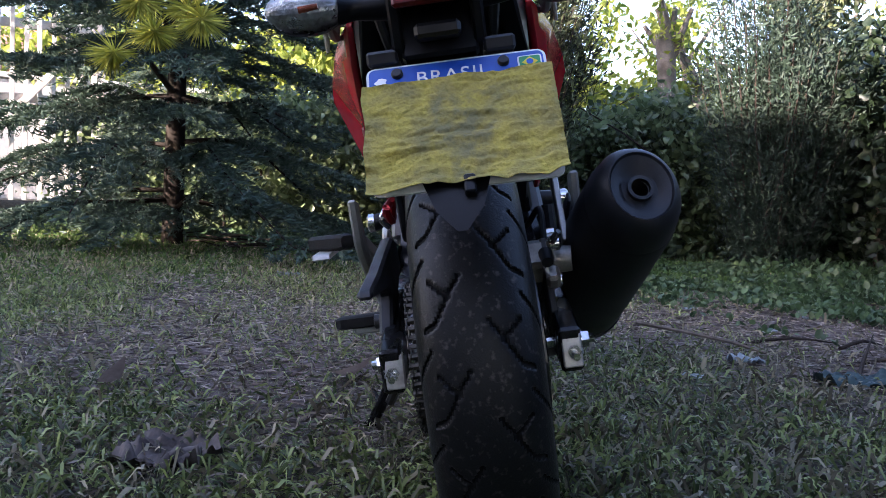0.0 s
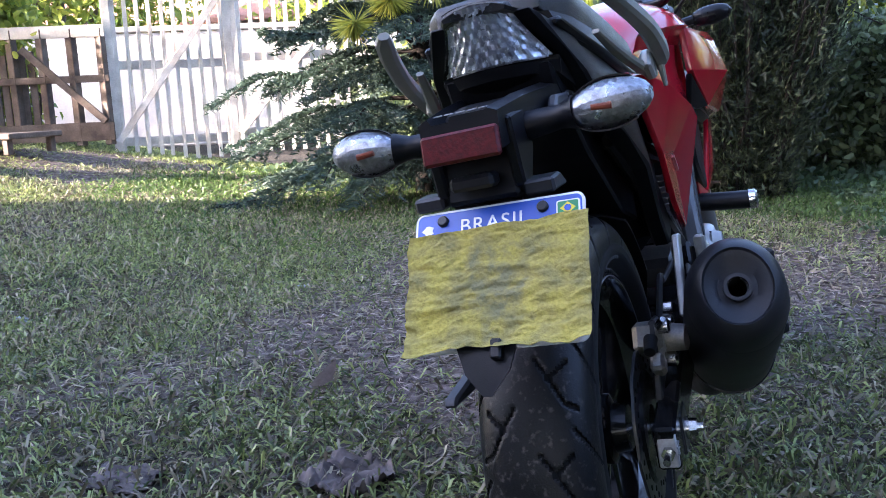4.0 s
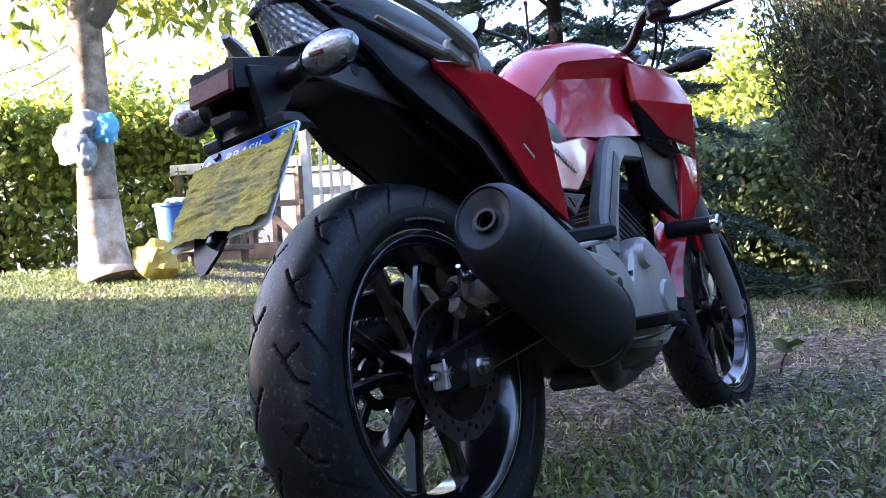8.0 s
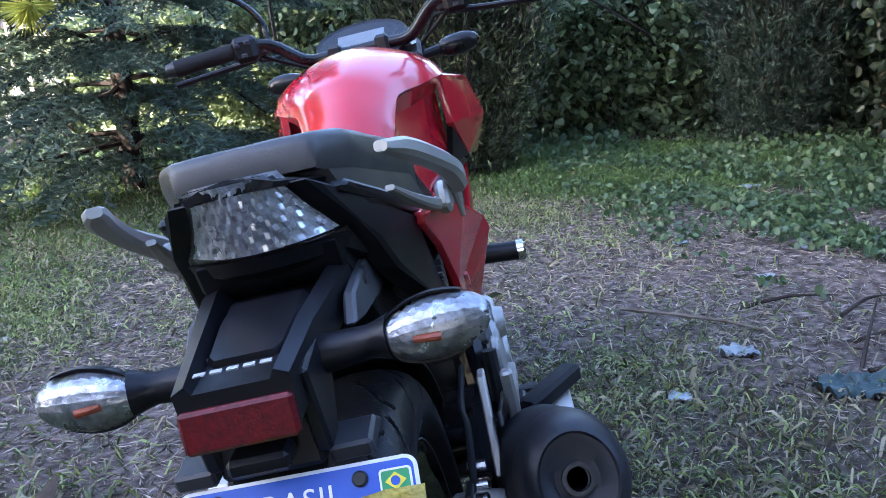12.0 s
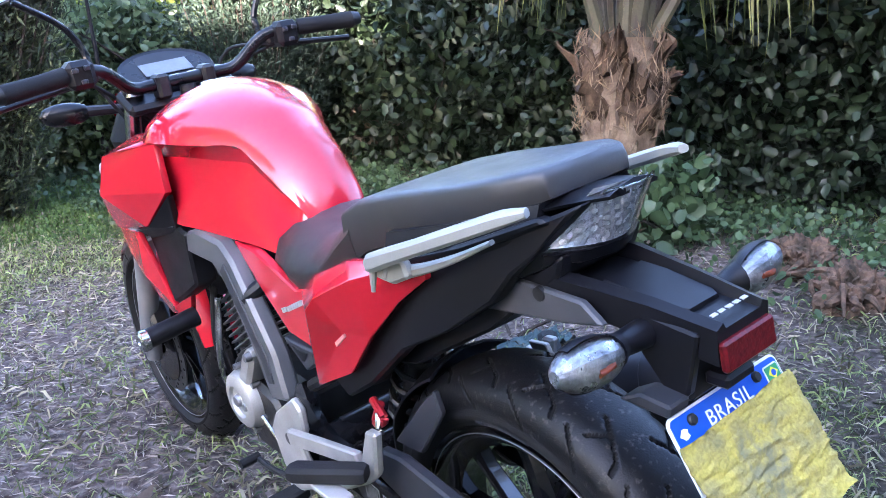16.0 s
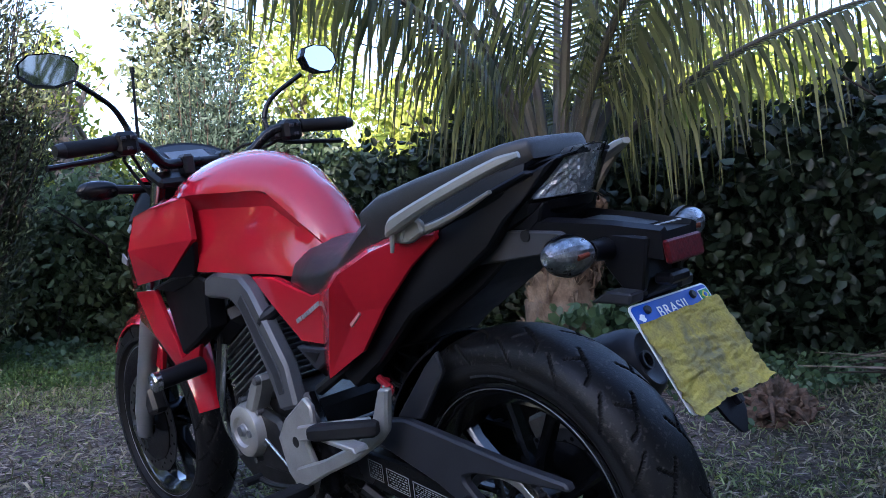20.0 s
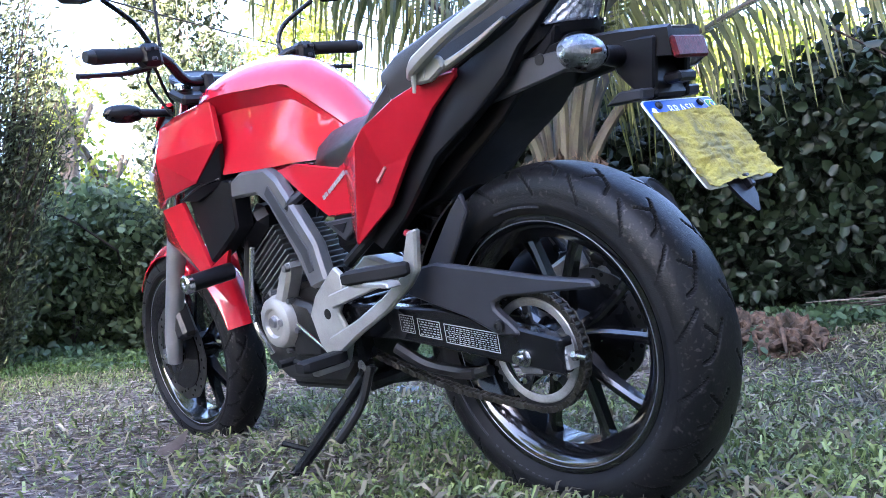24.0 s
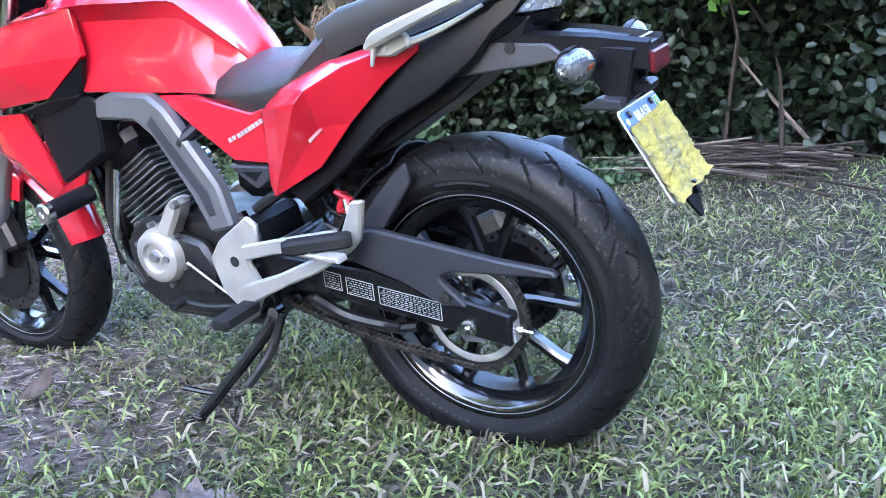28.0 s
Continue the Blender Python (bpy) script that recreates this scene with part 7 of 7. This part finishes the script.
bm = bmesh.new()
for k in range(5):
    box((-0.026 + 0.013 * k, -0.302, 0.7885), (0.009, 0.005, 0.0012), 0, rot_about("X", 7), bm)
part("print_bars", bm, STICKER, hold, "small pale maker's mark")
part("lamp_hood", box((0, -0.300, 0.712), (0.05, 0.03, 0.016), 0.004), BLACK_PLASTIC, hold)
# mudflap below the plate
part("mudflap", loft([[Vector((x * w, y, z)) for x in (-1, -0.5, 0, 0.5, 1)] + [Vector((x * w, y + 0.006, z)) for x in (1, 0.5, 0, -0.5, -1)] for y, z, w in ((-0.265, 0.69, 0.040), (-0.33, 0.60, 0.038), (-0.362, 0.555, 0.036), (-0.380, 0.522, 0.024), (-0.390, 0.500, 0.005))]), BLACK_PLASTIC, hold)
ref = part("rear_reflector", box((0, -0.3225, 0.7525), (0.088, 0.010, 0.033), 0.003, rot_about("X", -8)), RED_LENS, bike, "rectangular red reflector")

# indicators
for s in (-1, 1):
    for front, c, stalk in ((False, Vector((s * 0.142, -0.236, 0.766)), Vector((s * 0.05, -0.232, 0.760))),):
        out = Vector((s, 0.06, 0.06)).normalized()
        ind = part("indicator", tube([stalk, stalk.lerp(c, 0.45), c - out * 0.030], [0.017, 0.014, 0.020], 12, 3), BLACK_PLASTIC, bike, "clear-lens rear indicator on a black stalk")
        def bulb(scale, f0, f1, n=10, half=0):
            """A blunt oval body; half: 0 whole, 1 only its front shell."""
            rings = []
            for k in range(n + 1):
                f = f0 + (f1 - f0) * k / n
                r = max(0.03, (1 - abs(f) ** 2.6) ** 0.5) * (1.0 - 0.16 * max(0.0, f) - 0.10 * max(0.0, -f))
                cc = c + out * (f * 0.047 + 0.006)
                ang = [2 * math.pi * j / 20 for j in range(20)] if not half else [math.pi * (j / 12 - 0.5) * 1.06 for j in range(13)]
                ring = [cc + Vector((0, math.cos(a) * 0.024 * r * scale - 0.004, math.sin(a) * 0.027 * r * scale)) for a in ang]
                if half:
                    ring += [cc + Vector((0, math.cos(a) * 0.024 * r * (scale - 0.08) - 0.004, math.sin(a) * 0.027 * r * (scale - 0.08))) for a in ang[::-1]]
                rings.append(ring)
            return loft(rings)
        part("lens", bulb(1.0, -0.97, 0.98, 16), LENS, ind, "clear oval lens", sharp=60).visible_shadow = False
        part("housing", bulb(1.10, -0.97, 0.55, 12, 1), BLACK_PLASTIC, ind, "black back shell", sharp=50)
        bowl = bulb(0.86, -0.9, 0.92, 18)
        for i, v in enumerate(bowl.verts):
            axis_p = c + out * ((v.co - c).dot(out))
            v.co = axis_p + (v.co - axis_p) * (0.84 if (i + i // 20) % 2 else 1.0)
        part("silver_bowl", bowl, REFLECTOR, ind, sharp=5)
        part("bulb", tube([c - out * 0.012 + Vector((0, -0.0215, 0)), c + out * 0.010 + Vector((0, -0.0222, -0.003))], [0.0032, 0.0040], 10, 1), AMBER, ind)
    c = Vector((s * 0.190, 1.135, 0.945))
    out = Vector((s, 0.12, 0.05)).normalized()
    fi = part("front_indicator", tube([(s * 0.085, 1.11, 0.935), c - out * 0.03], [0.010, 0.012], 10, 1), BLACK_PLASTIC, bike, "black-backed front indicator")
    rings = []
    for k in range(11):
        f = -1 + 2 * k / 10
        r = math.sqrt(max(0, 1 - abs(f) ** 2.2)) + 0.02
        cc = c + out * (f * 0.052 + 0.012)
        rings.append([cc + Vector((0, math.cos(a) * 0.020 * r, math.sin(a) * 0.024 * r)) for a in [2 * math.pi * j / 16 for j in range(16)]])
    part("housing", loft(rings), BLACK_GLOSS, fi, sharp=60)

# number plate: white rim, blue band, country word, flag, bolts
pl = new("number_plate")
pl.parent = bike
tagged(pl, label="number plate with a blue band, mostly hidden by a cloth")
PW, PH = 0.196, 0.166
pm = Matrix.Translation((0.014, -0.279, 0.683)) @ Matrix.Rotation(radians(-32), 4, "X") @ Matrix.Rotation(radians(1.0), 4, "Y")
pl.matrix_local = pm   # its own x runs across, z up to the top edge, -y faces back


def rounded(w, h, r, x0, z0, n=5):
    out = []
    for cx, cz, a0 in ((w / 2 - r, -r, 0), (-w / 2 + r, -r, 90), (-w / 2 + r, -h + r, 180), (w / 2 - r, -h + r, 270)):
        for k in range(n + 1):
            a = radians(a0 + 90 * k / n)
            out.append((x0 + cx + r * math.cos(a), z0 + cz + r * math.sin(a)))
    return out


def flat(poly, y, thick):
    bm = bmesh.new()
    a = [bm.verts.new((x, y, z)) for x, z in poly]
    b = [bm.verts.new((x, y + thick, z)) for x, z in poly]
    bm.faces.new(a)
    bm.faces.new(b[::-1])
    for i in range(len(poly)):
        j = (i + 1) % len(poly)
        bm.faces.new((a[i], b[i], b[j], a[j]))
    return bm


part("plate_body", flat(rounded(PW, PH, 0.010, 0, 0), 0, 0.0025), PLATE_WHITE, pl, sharp=50)
part("blue_band", flat(rounded(PW - 0.006, 0.042, 0.007, 0, -0.003), -0.0012, 0.0012), PLATE_BLUE, pl, sharp=50)
def word(text, size, x, z, y, material, parent):
    cu = bpy.data.curves.new("word", "FONT")
    cu.body, cu.size, cu.align_x, cu.extrude, cu.space_character = text, size, "CENTER", 0.0004, 1.12
    tmp = new("word", cu)
    dg = bpy.context.evaluated_depsgraph_get()
    me = bpy.data.meshes.new_from_object(tmp.evaluated_get(dg))
    bpy.data.objects.remove(tmp)
    me.materials.clear()
    me.materials.append(material)
    ob = new("lettering", me)
    ob.parent = parent
    ob.matrix_local = Matrix.Translation((x, y, z)) @ Matrix.Rotation(radians(90), 4, "X")
    return ob
tagged(word("BRASIL", 0.024, -0.004, -0.030, -0.0018, PLATE_WHITE, pl), label="white country name")
fl = part("flag", flat(rounded(0.026, 0.020, 0.003, 0.080, -0.009), -0.0022, 0.001), PLATE_WHITE, pl)
part("flag_field", flat(rounded(0.0225, 0.0165, 0.002, 0.080, -0.0107), -0.0030, 0.0008), GREEN, fl)
part("flag_diamond", flat([(0.080, -0.0122), (0.0715, -0.019), (0.080, -0.0258), (0.0885, -0.019)], -0.0036, 0.0006), YELLOW, fl)
part("flag_disc", flat([(0.080 + 0.0038 * math.cos(k * math.pi / 6), -0.019 + 0.0038 * math.sin(k * math.pi / 6)) for k in range(12)], -0.0042, 0.0006), PLATE_BLUE, fl)
part("emblem", flat([(-0.082 + 0.008 * math.cos(k * math.pi / 5) * (1 if k % 2 else 0.6), -0.022 + 0.006 * math.sin(k * math.pi / 5)) for k in range(10)], -0.0020, 0.0006), PLATE_WHITE, pl)
for x in (-0.064, 0.052):
    bm = loft([circle((x, y, -0.013), (0, 1, 0), r, 14) for y, r in ((0.001, 0.0065), (-0.004, 0.0065), (-0.006, 0.005), (-0.006, 0.002))])
    part("plate_bolt", bm, DARK_METAL, pl)
part("plate_clip", box((0.002, -0.004, -PH - 0.002), (0.012, 0.016, 0.022), 0.002), BLACK_PLASTIC, pl)

# crumpled cloth over the plate
cloth = thing("yellow_cloth", "crumpled dirty yellow cleaning cloth covering the number plate", "cloth")
cloth.parent = None
cw = Matrix.Translation(bike.location) @ bike.rotation_euler.to_matrix().to_4x4() @ pm
cloth.matrix_world = cw
nx, nz = 84, 80
verts, faces = [], []
for layer in (0, 1):
    for j in range(nz + 1):
        for i in range(nx + 1):
            u, v = i / nx, j / nz
            edge_top = -0.0275 + 0.004 * noise.noise((u * 4, 0.5, 1)) + 0.0015 * noise.noise((u * 15, 0.5, 1)) + 0.004 * (u - 0.5)
            edge_bot = -PH - 0.002 + 0.007 * noise.noise((u * 5, 3.5, 1)) + 0.003 * noise.noise((u * 14, 3.5, 1))
            x = (-0.1025 + 0.205 * u) + 0.0025 * noise.noise((v * 4, u * 2, 9))
            z = edge_top + (edge_bot - edge_top) * v
            warp = noise.noise((u * 3.1, v * 3.3, 2))
            b = 0.0042 * noise.noise((u * 2.6, v * 6.0 + warp, 5)) + 0.0030 * noise.noise((u * 5 + warp, v * 13 + 1.4 * warp, 6)) + 0.0022 * noise.noise((u * 11, v * 24 + 2 * warp, 8)) + 0.0012 * noise.noise((u * 30, v * 42, 3))
            curl = 0.012 * max(0, v - 0.93) / 0.07 * (0.6 + noise.noise((u * 6, 1, 1)))
            y = -0.0075 - b - curl + layer * 0.0012
            verts.append((x, y, z))
W1 = nx + 1
off = W1 * (nz + 1)
for layer in (0, 1):
    for j in range(nz):
        for i in range(nx):
            q = [layer * off + j * W1 + i, layer * off + j * W1 + i + 1, layer * off + (j + 1) * W1 + i + 1, layer * off + (j + 1) * W1 + i]
            faces.append(q if layer else q[::-1])
raw("cloth", verts, faces, CLOTH, cloth, smooth=True)

# ---- front fork, mudguard, lamp, bars ----
fork = new("front_fork")
fork.parent = bike
tagged(fork, label="silver telescopic front fork")
FT = Vector((0, 1.005, 0.985))
fd = (FRONT - FT).normalized()
for s in (-1, 1):
    x = s * 0.098
    a, b = Vector((x, FT.y, FT.z)), Vector((x, FRONT.y - 0.02, FRONT.z))
    part("upper_tube", tube([a, a.lerp(b, 0.55)], 0.0185, 16, 1), CHROME, fork)
    part("lower_leg", tube([a.lerp(b, 0.50), a.lerp(b, 0.54), a.lerp(b, 0.93), b + Vector((0, -0.004, -0.02))], [0.027, 0.026, 0.025, 0.020], 16, 1), FORK_GREY, fork, "pale grey fork leg")
    part("axle_lug", tube([(x - 0.012, FRONT.y, FRONT.z), (x + 0.016, FRONT.y, FRONT.z)], 0.022, 14, 1), FRAME_GREY, fork)
part("front_axle", tube([(-0.115, FRONT.y, FRONT.z), (0.115, FRONT.y, FRONT.z)], 0.009, 10, 1), CHROME, fork)
part("lower_clamp", box((0, 1.09, 0.80), (0.25, 0.07, 0.035), 0.008, rot_about("X", 25)), DARK_METAL, fork)
part("upper_clamp", box((0, 1.00, 0.955), (0.25, 0.08, 0.025), 0.008, rot_about("X", 25)), DARK_METAL, fork)
for s in (-1, 1):
    cc = part("clamp_cap", lathe([(0.0, 0.0), (0.0, 0.018), (-0.012, 0.020)], 18), CHROME, fork)
    cc.matrix_local = Matrix.Translation((s * 0.098, 0.995, 0.982)) @ Matrix.Rotation(radians(-90), 4, "Y")
part("front_caliper", box((-0.085, 1.285, 0.385), (0.045, 0.055, 0.10), 0.010, rot_about("X", -20)), DARK_METAL, fork)
part("brake_hose", tube([(-0.09, 1.28, 0.43), (-0.11, 1.20, 0.58), (-0.10, 1.10, 0.78), (-0.09, 1.05, 0.95)], 0.005, 8), RUBBER, fork)
rings = []
for k in range(17):
    a = radians(168 - k * 8.0)
    r = 0.318
    w = 0.066 - 0.018 * abs(k - 7) / 9
    rings.append([FRONT + Vector((x * w, (r - 0.035 * abs(x) ** 2.2 + dr) * math.cos(a), (r - 0.035 * abs(x) ** 2.2 + dr) * math.sin(a))) for x, dr in ((-1, 0), (-0.6, 0), (-0.2, 0), (0.2, 0), (0.6, 0), (1, 0), (1, -0.004), (0, -0.004), (-1, -0.004))])
mg = part("front_mudguard", loft(rings), RED, bike, "red front mudguard")
for s in (-1, 1):
    part("mudguard_stay", slab([(1.25, 0.585), (1.19, 0.52), (1.215, 0.46), (1.255, 0.47), (1.30, 0.56)], 0.085, 0.018, 0.004, s), RED, mg)
hl = part("headlight", loft([[Vector((x * w, y, 0.83 + z * h)) for x, z in ((-0.6, 1), (0.6, 1), (1, 0.3), (0.8, -0.6), (0.4, -1), (-0.4, -1), (-0.8, -0.6), (-1, 0.3))] for y, w, h in ((1.08, 0.09, 0.10), (1.16, 0.115, 0.115), (1.24, 0.095, 0.095), (1.27, 0.06, 0.06))]), BLACK_PLASTIC, bike, "black headlight housing")
part("head_cowl", loft([[Vector((x * w, y, z + 0.01 * (1 - x * x))) for x in (-1, -0.5, 0, 0.5, 1)] + [Vector((x * w, y, z - 0.01)) for x in (1, 0, -1)] for y, z, w in ((1.07, 0.96, 0.075), (1.15, 0.965, 0.085), (1.235, 0.925, 0.075), (1.265, 0.88, 0.05))]), RED, hl)
# handlebar
hb = part("handlebar", tube([(-0.372, 0.880, 1.032), (-0.25, 0.905, 1.040), (-0.175, 0.925, 1.036), (-0.115, 0.955, 0.990), (-0.06, 0.965, 0.985), (0.06, 0.965, 0.985), (0.115, 0.955, 0.990), (0.175, 0.925, 1.040), (0.25, 0.900, 1.046), (0.378, 0.868, 1.042)], 0.0125, 12, 4), BLACK_GLOSS, bike, "black handlebar")
for s in (-1, 1):
    part("bar_clamp", box((s * 0.05, 0.965, 0.98), (0.028, 0.04, 0.05), 0.006), DARK_METAL, hb)
    y0, y1 = (0.905, 0.882) if s < 0 else (0.900, 0.868)
    z0, z1 = (1.040, 1.032) if s < 0 else (1.046, 1.042)
    g = part("grip", tube([(s * 0.245, y0, z0), (s * 0.30, (y0 + y1) / 2, (z0 + z1) / 2), (s * 0.362, y1, z1)], [0.0175, 0.0165, 0.0180], 16, 3), RUBBER, hb, "black rubber grip")
    part("bar_end", tube([(s * 0.360, y1, z1), (s * 0.380, y1 - 0.003, z1)], [0.0175, 0.013], 14, 1), DARK_METAL, g)
    sw = part("switch_box", box((s * 0.218, 0.908, 1.038), (0.052, 0.046, 0.052), 0.010), BLACK_PLASTIC, hb, "switch box")
    for k, (dx, dz) in enumerate(((-0.012, 0.010), (0.010, 0.012), (0.0, -0.012))):
        part("switch", box((s * 0.218 + dx, 0.882, 1.038 + dz), (0.012, 0.008, 0.009), 0.002), GREY_PLASTIC, sw)
    lv = part("lever", tube([(s * 0.200, 0.945, 1.022), (s * 0.25, 0.965, 1.012), (s * 0.33, 0.945, 1.005), (s * 0.385, 0.925, 1.000)], [0.010, 0.007, 0.006, 0.007], 8), BLACK_PLASTIC, hb, "brake or clutch lever")
    part("lever_perch", box((s * 0.195, 0.935, 1.034), (0.035, 0.045, 0.030), 0.006), DARK_METAL, lv)
    # mirrors
    stem = part("mirror_stem", tube([(s * 0.180, 0.955, 1.045), (s * 0.185, 0.965, 1.085), (s * 0.215, 0.960, 1.130), (s * 0.285, 0.950 if s < 0 else 0.922, 1.180)], [0.0075, 0.007, 0.006, 0.006], 10), BLACK_GLOSS, bike, "black mirror stem")
    outline = [(-0.062, 0.004), (-0.050, -0.026), (-0.010, -0.038), (0.034, -0.034), (0.062, -0.010), (0.060, 0.014), (0.036, 0.034), (-0.012, 0.036), (-0.048, 0.026)]
    # mirror head faces back
    mc = Vector((s * 0.338, 0.955 if s < 0 else 0.915, 1.208 if s < 0 else 1.216))
    yaw = Matrix.Rotation(radians(s * 12), 3, "Z") @ Matrix.Rotation(radians(-8), 3, "X")
    def mring(k, dy):
        return [mc + yaw @ Vector((s * px * k, dy, pz * k)) for px, pz in outline]
    mh = part("mirror_head", loft([mring(0.93, -0.008), mring(1.0, -0.010), mring(1.04, 0.0), mring(0.9, 0.020), mring(0.5, 0.030)]), BLACK_GLOSS, stem, "angular mirror housing")
    bm = bmesh.new()
    bm.faces.new([bm.verts.new(p) for p in mring(0.93, -0.0095)])
    part("mirror_glass", bm, MIRROR, stem, "mirror glass")
for k, (p0, p1, p2) in enumerate((((-0.20, 0.93, 1.02), (-0.10, 1.06, 0.95), (-0.02, 1.05, 0.86)), ((0.20, 0.93, 1.02), (0.12, 1.07, 0.96), (0.03, 1.06, 0.86)), ((-0.205, 0.95, 1.01), (-0.14, 1.08, 0.99), (-0.05, 1.03, 0.80)), ((0.205, 0.95, 1.02), (0.15, 1.09, 1.0), (0.06, 1.04, 0.82)))):
    part("cable", tube([p0, p1, p2], 0.004, 8), RUBBER, hb)
part("antenna", tube([(-0.165, 0.955, 1.04), (-0.157, 0.958, 1.12), (-0.149, 0.961, 1.202)], [0.0045, 0.0035, 0.0035], 8, 1), BLACK_PLASTIC, bike, "thin black line-cutter rod")
part("antenna_tip", tube([(-0.149, 0.961, 1.200), (-0.148, 0.9612, 1.212)], 0.006, 8, 1), BLACK_PLASTIC, bike)
# meter
mt = part("meter", loft([[Vector((0.105 * math.cos(a) * k, 1.045 + 0.062 * math.sin(a) * k + dz * 0.35, 1.000 + dz + 0.035 * math.sin(a) * k)) for a in [2 * math.pi * j / 28 for j in range(28)]] for k, dz in ((0.55, -0.05), (0.95, -0.02), (1.0, 0.0), (0.96, 0.008), (0.90, 0.004))]), BLACK_PLASTIC, bike, "oval instrument panel")
bm = bmesh.new()
bm.faces.new([bm.verts.new((0.105 * math.cos(a) * 0.9, 1.045 + 0.062 * math.sin(a) * 0.9 + 0.0014, 1.0045 + 0.035 * math.sin(a) * 0.9)) for a in [2 * math.pi * j / 28 for j in range(28)]])
part("screen", bm, SCREEN, mt, "dark glossy screen")
part("display_pane", box((0, 1.0475, 1.0075), (0.105, 0.046, 0.002), 0.0008, rot_about("X", 29)), LCD, mt, "grey display")
bm = bmesh.new()
for k in range(3):
    box((-0.04 + 0.04 * k, 1.008 + 0.002 * abs(k - 1), 0.990), (0.022, 0.010, 0.004), 0.002, rot_about("X", 30), bm)
part("buttons", bm, GLYPH, mt)
ks = part("key_switch", lathe([(0.0, 0.0), (0.0, 0.016), (-0.02, 0.018)], 20), DARK_METAL, bike)
ks.matrix_local = Matrix.Translation((0, 0.955, 0.975)) @ Matrix.Rotation(radians(-90), 4, "Y")


# ---- grass, litter and small things on the ground ----
def grass(name, label, n, x0, x1, y0, y1, size, seed, keep, material=GRASS):
    rng = np.random.default_rng(seed)
    P = scatter(rng, n, x0, x1, y0, y1, keep)
    D = np.stack([rng.normal(size=n) * 0.8, rng.normal(size=n) * 0.8, rng.uniform(0.15, 1.2, n)], 1)
    D /= np.linalg.norm(D, axis=1, keepdims=True)
    L = size * rng.uniform(0.5, 1.4, (n, 1))
    s = np.cross(D, rng.normal(size=(n, 3)))
    s /= np.linalg.norm(s, axis=1, keepdims=True) + 1e-9
    w = L * rng.uniform(0.042, 0.098, (n, 1))
    mid = P + D * L * 0.55
    tip = P + D * L * 0.9 + np.array((0, 0, -0.28)) * L
    v = np.stack([P - s * w * 0.5, P + s * w * 0.5, mid + s * w * 0.6, mid - s * w * 0.6, tip], 1).reshape(-1, 3)
    k = np.arange(n)[:, None] * 5
    loops = (k + np.array((0, 1, 2, 3, 3, 2, 4))).ravel()
    starts = (np.arange(n)[:, None] * 7 + np.array((0, 4))).ravel()
    me = bpy.data.meshes.new(name)
    me.vertices.add(len(v))
    me.vertices.foreach_set("co", v.astype(np.float32).ravel())
    me.loops.add(len(loops))
    me.loops.foreach_set("vertex_index", loops.astype(np.int32))
    me.polygons.add(len(starts))
    me.polygons.foreach_set("loop_start", starts.astype(np.int32))
    me.polygons.foreach_set("loop_total", np.tile(np.array((4, 3), dtype=np.int32), n))
    me.update(calc_edges=True)
    me.materials.append(material)
    return tagged(new(name, me), label, "grass", kind="stuff")


def grass_keep(x, y):
    near = 1.0 if y < 3.2 and -3.2 < x < 2.6 else 0.55
    near *= 1.0 - 0.78 * max(0.0, min(1.0, (x - 0.45) / 0.7))
    for cx, cy in ((-0.60, 0.27), (-1.05, 0.15)):
        near *= 1.0 - math.exp(-(((x - cx) / 0.10) ** 2 + ((y - cy) / 0.09) ** 2))
    return near * (1.0 - 0.86 * dirt_amount(x, y)) * (0.35 + 1.0 * max(0.0, noise.noise((x * 1.6, y * 1.6, 3.0)) + 0.5 * noise.noise((x * 5.0, y * 5.0, 4.0)) + 0.30))


grass("lawn_grass", "patchy broad-bladed lawn grass in the shade", 330000, -6.5, 3.6, -1.3, 6.6, 0.049, 71, grass_keep)

grass("dry_grass", "dry yellowed blades among the lawn grass", 85000, -4.5, 3.0, -1.3, 4.5, 0.060, 75, lambda x, y: (0.30 + 0.70 * max(0.0, noise.noise((x * 1.1, y * 1.1, 13.0)) + 0.2)) * (1.0 - 0.75 * dirt_amount(x, y)) * (1.0 - 0.55 * max(0.0, min(1.0, (x - 0.5) / 0.8))), DRY_GRASS)
grass("lush_grass", "brighter lush grass before the back hedge", 36000, -0.6, 2.6, 3.3, 5.6, 0.075, 73, lambda x, y: max(0.0, 1.0 - Vector(((x - 0.95) / 1.35, (y - 4.35) / 0.95)).length) * 1.6, LUSH)

grass("lush_grass", "brighter grass before the pine and the gate", 30000, -4.4, -0.7, 2.3, 6.2, 0.070, 74, lambda x, y: max(0.0, 1.0 - Vector(((x + 2.3) / 1.9, (y - 4.1) / 1.9)).length) * (0.5 + 1.5 * max(0.0, noise.noise((x * 1.5, y * 1.5, 6)) + 0.25)), LUSH)


def litter():
    rng = np.random.default_rng(81)
    n = 80000
    P = scatter(rng, n, -3.5, 3.4, -1.0, 5.4, lambda x, y: (0.30 + 0.70 * dirt_amount(x, y)) * (1.0 - 0.5 * max(0.0, min(1.0, (x - 1.0) / 0.8))))
    P[:, 2] += 0.004 + rng.uniform(0, 0.012, n)
    N = np.stack([rng.normal(size=n), rng.normal(size=n), 0.06 * rng.normal(size=n)], 1)
    ob = leaves("leaf_litter", P, N * 3, 0.034, DRY, None, 82, long=9.0, fold=0.1, spread=0.15)
    return tagged(ob, "dry leaf litter and straw on bare earth", "litter", kind="stuff")


litter()
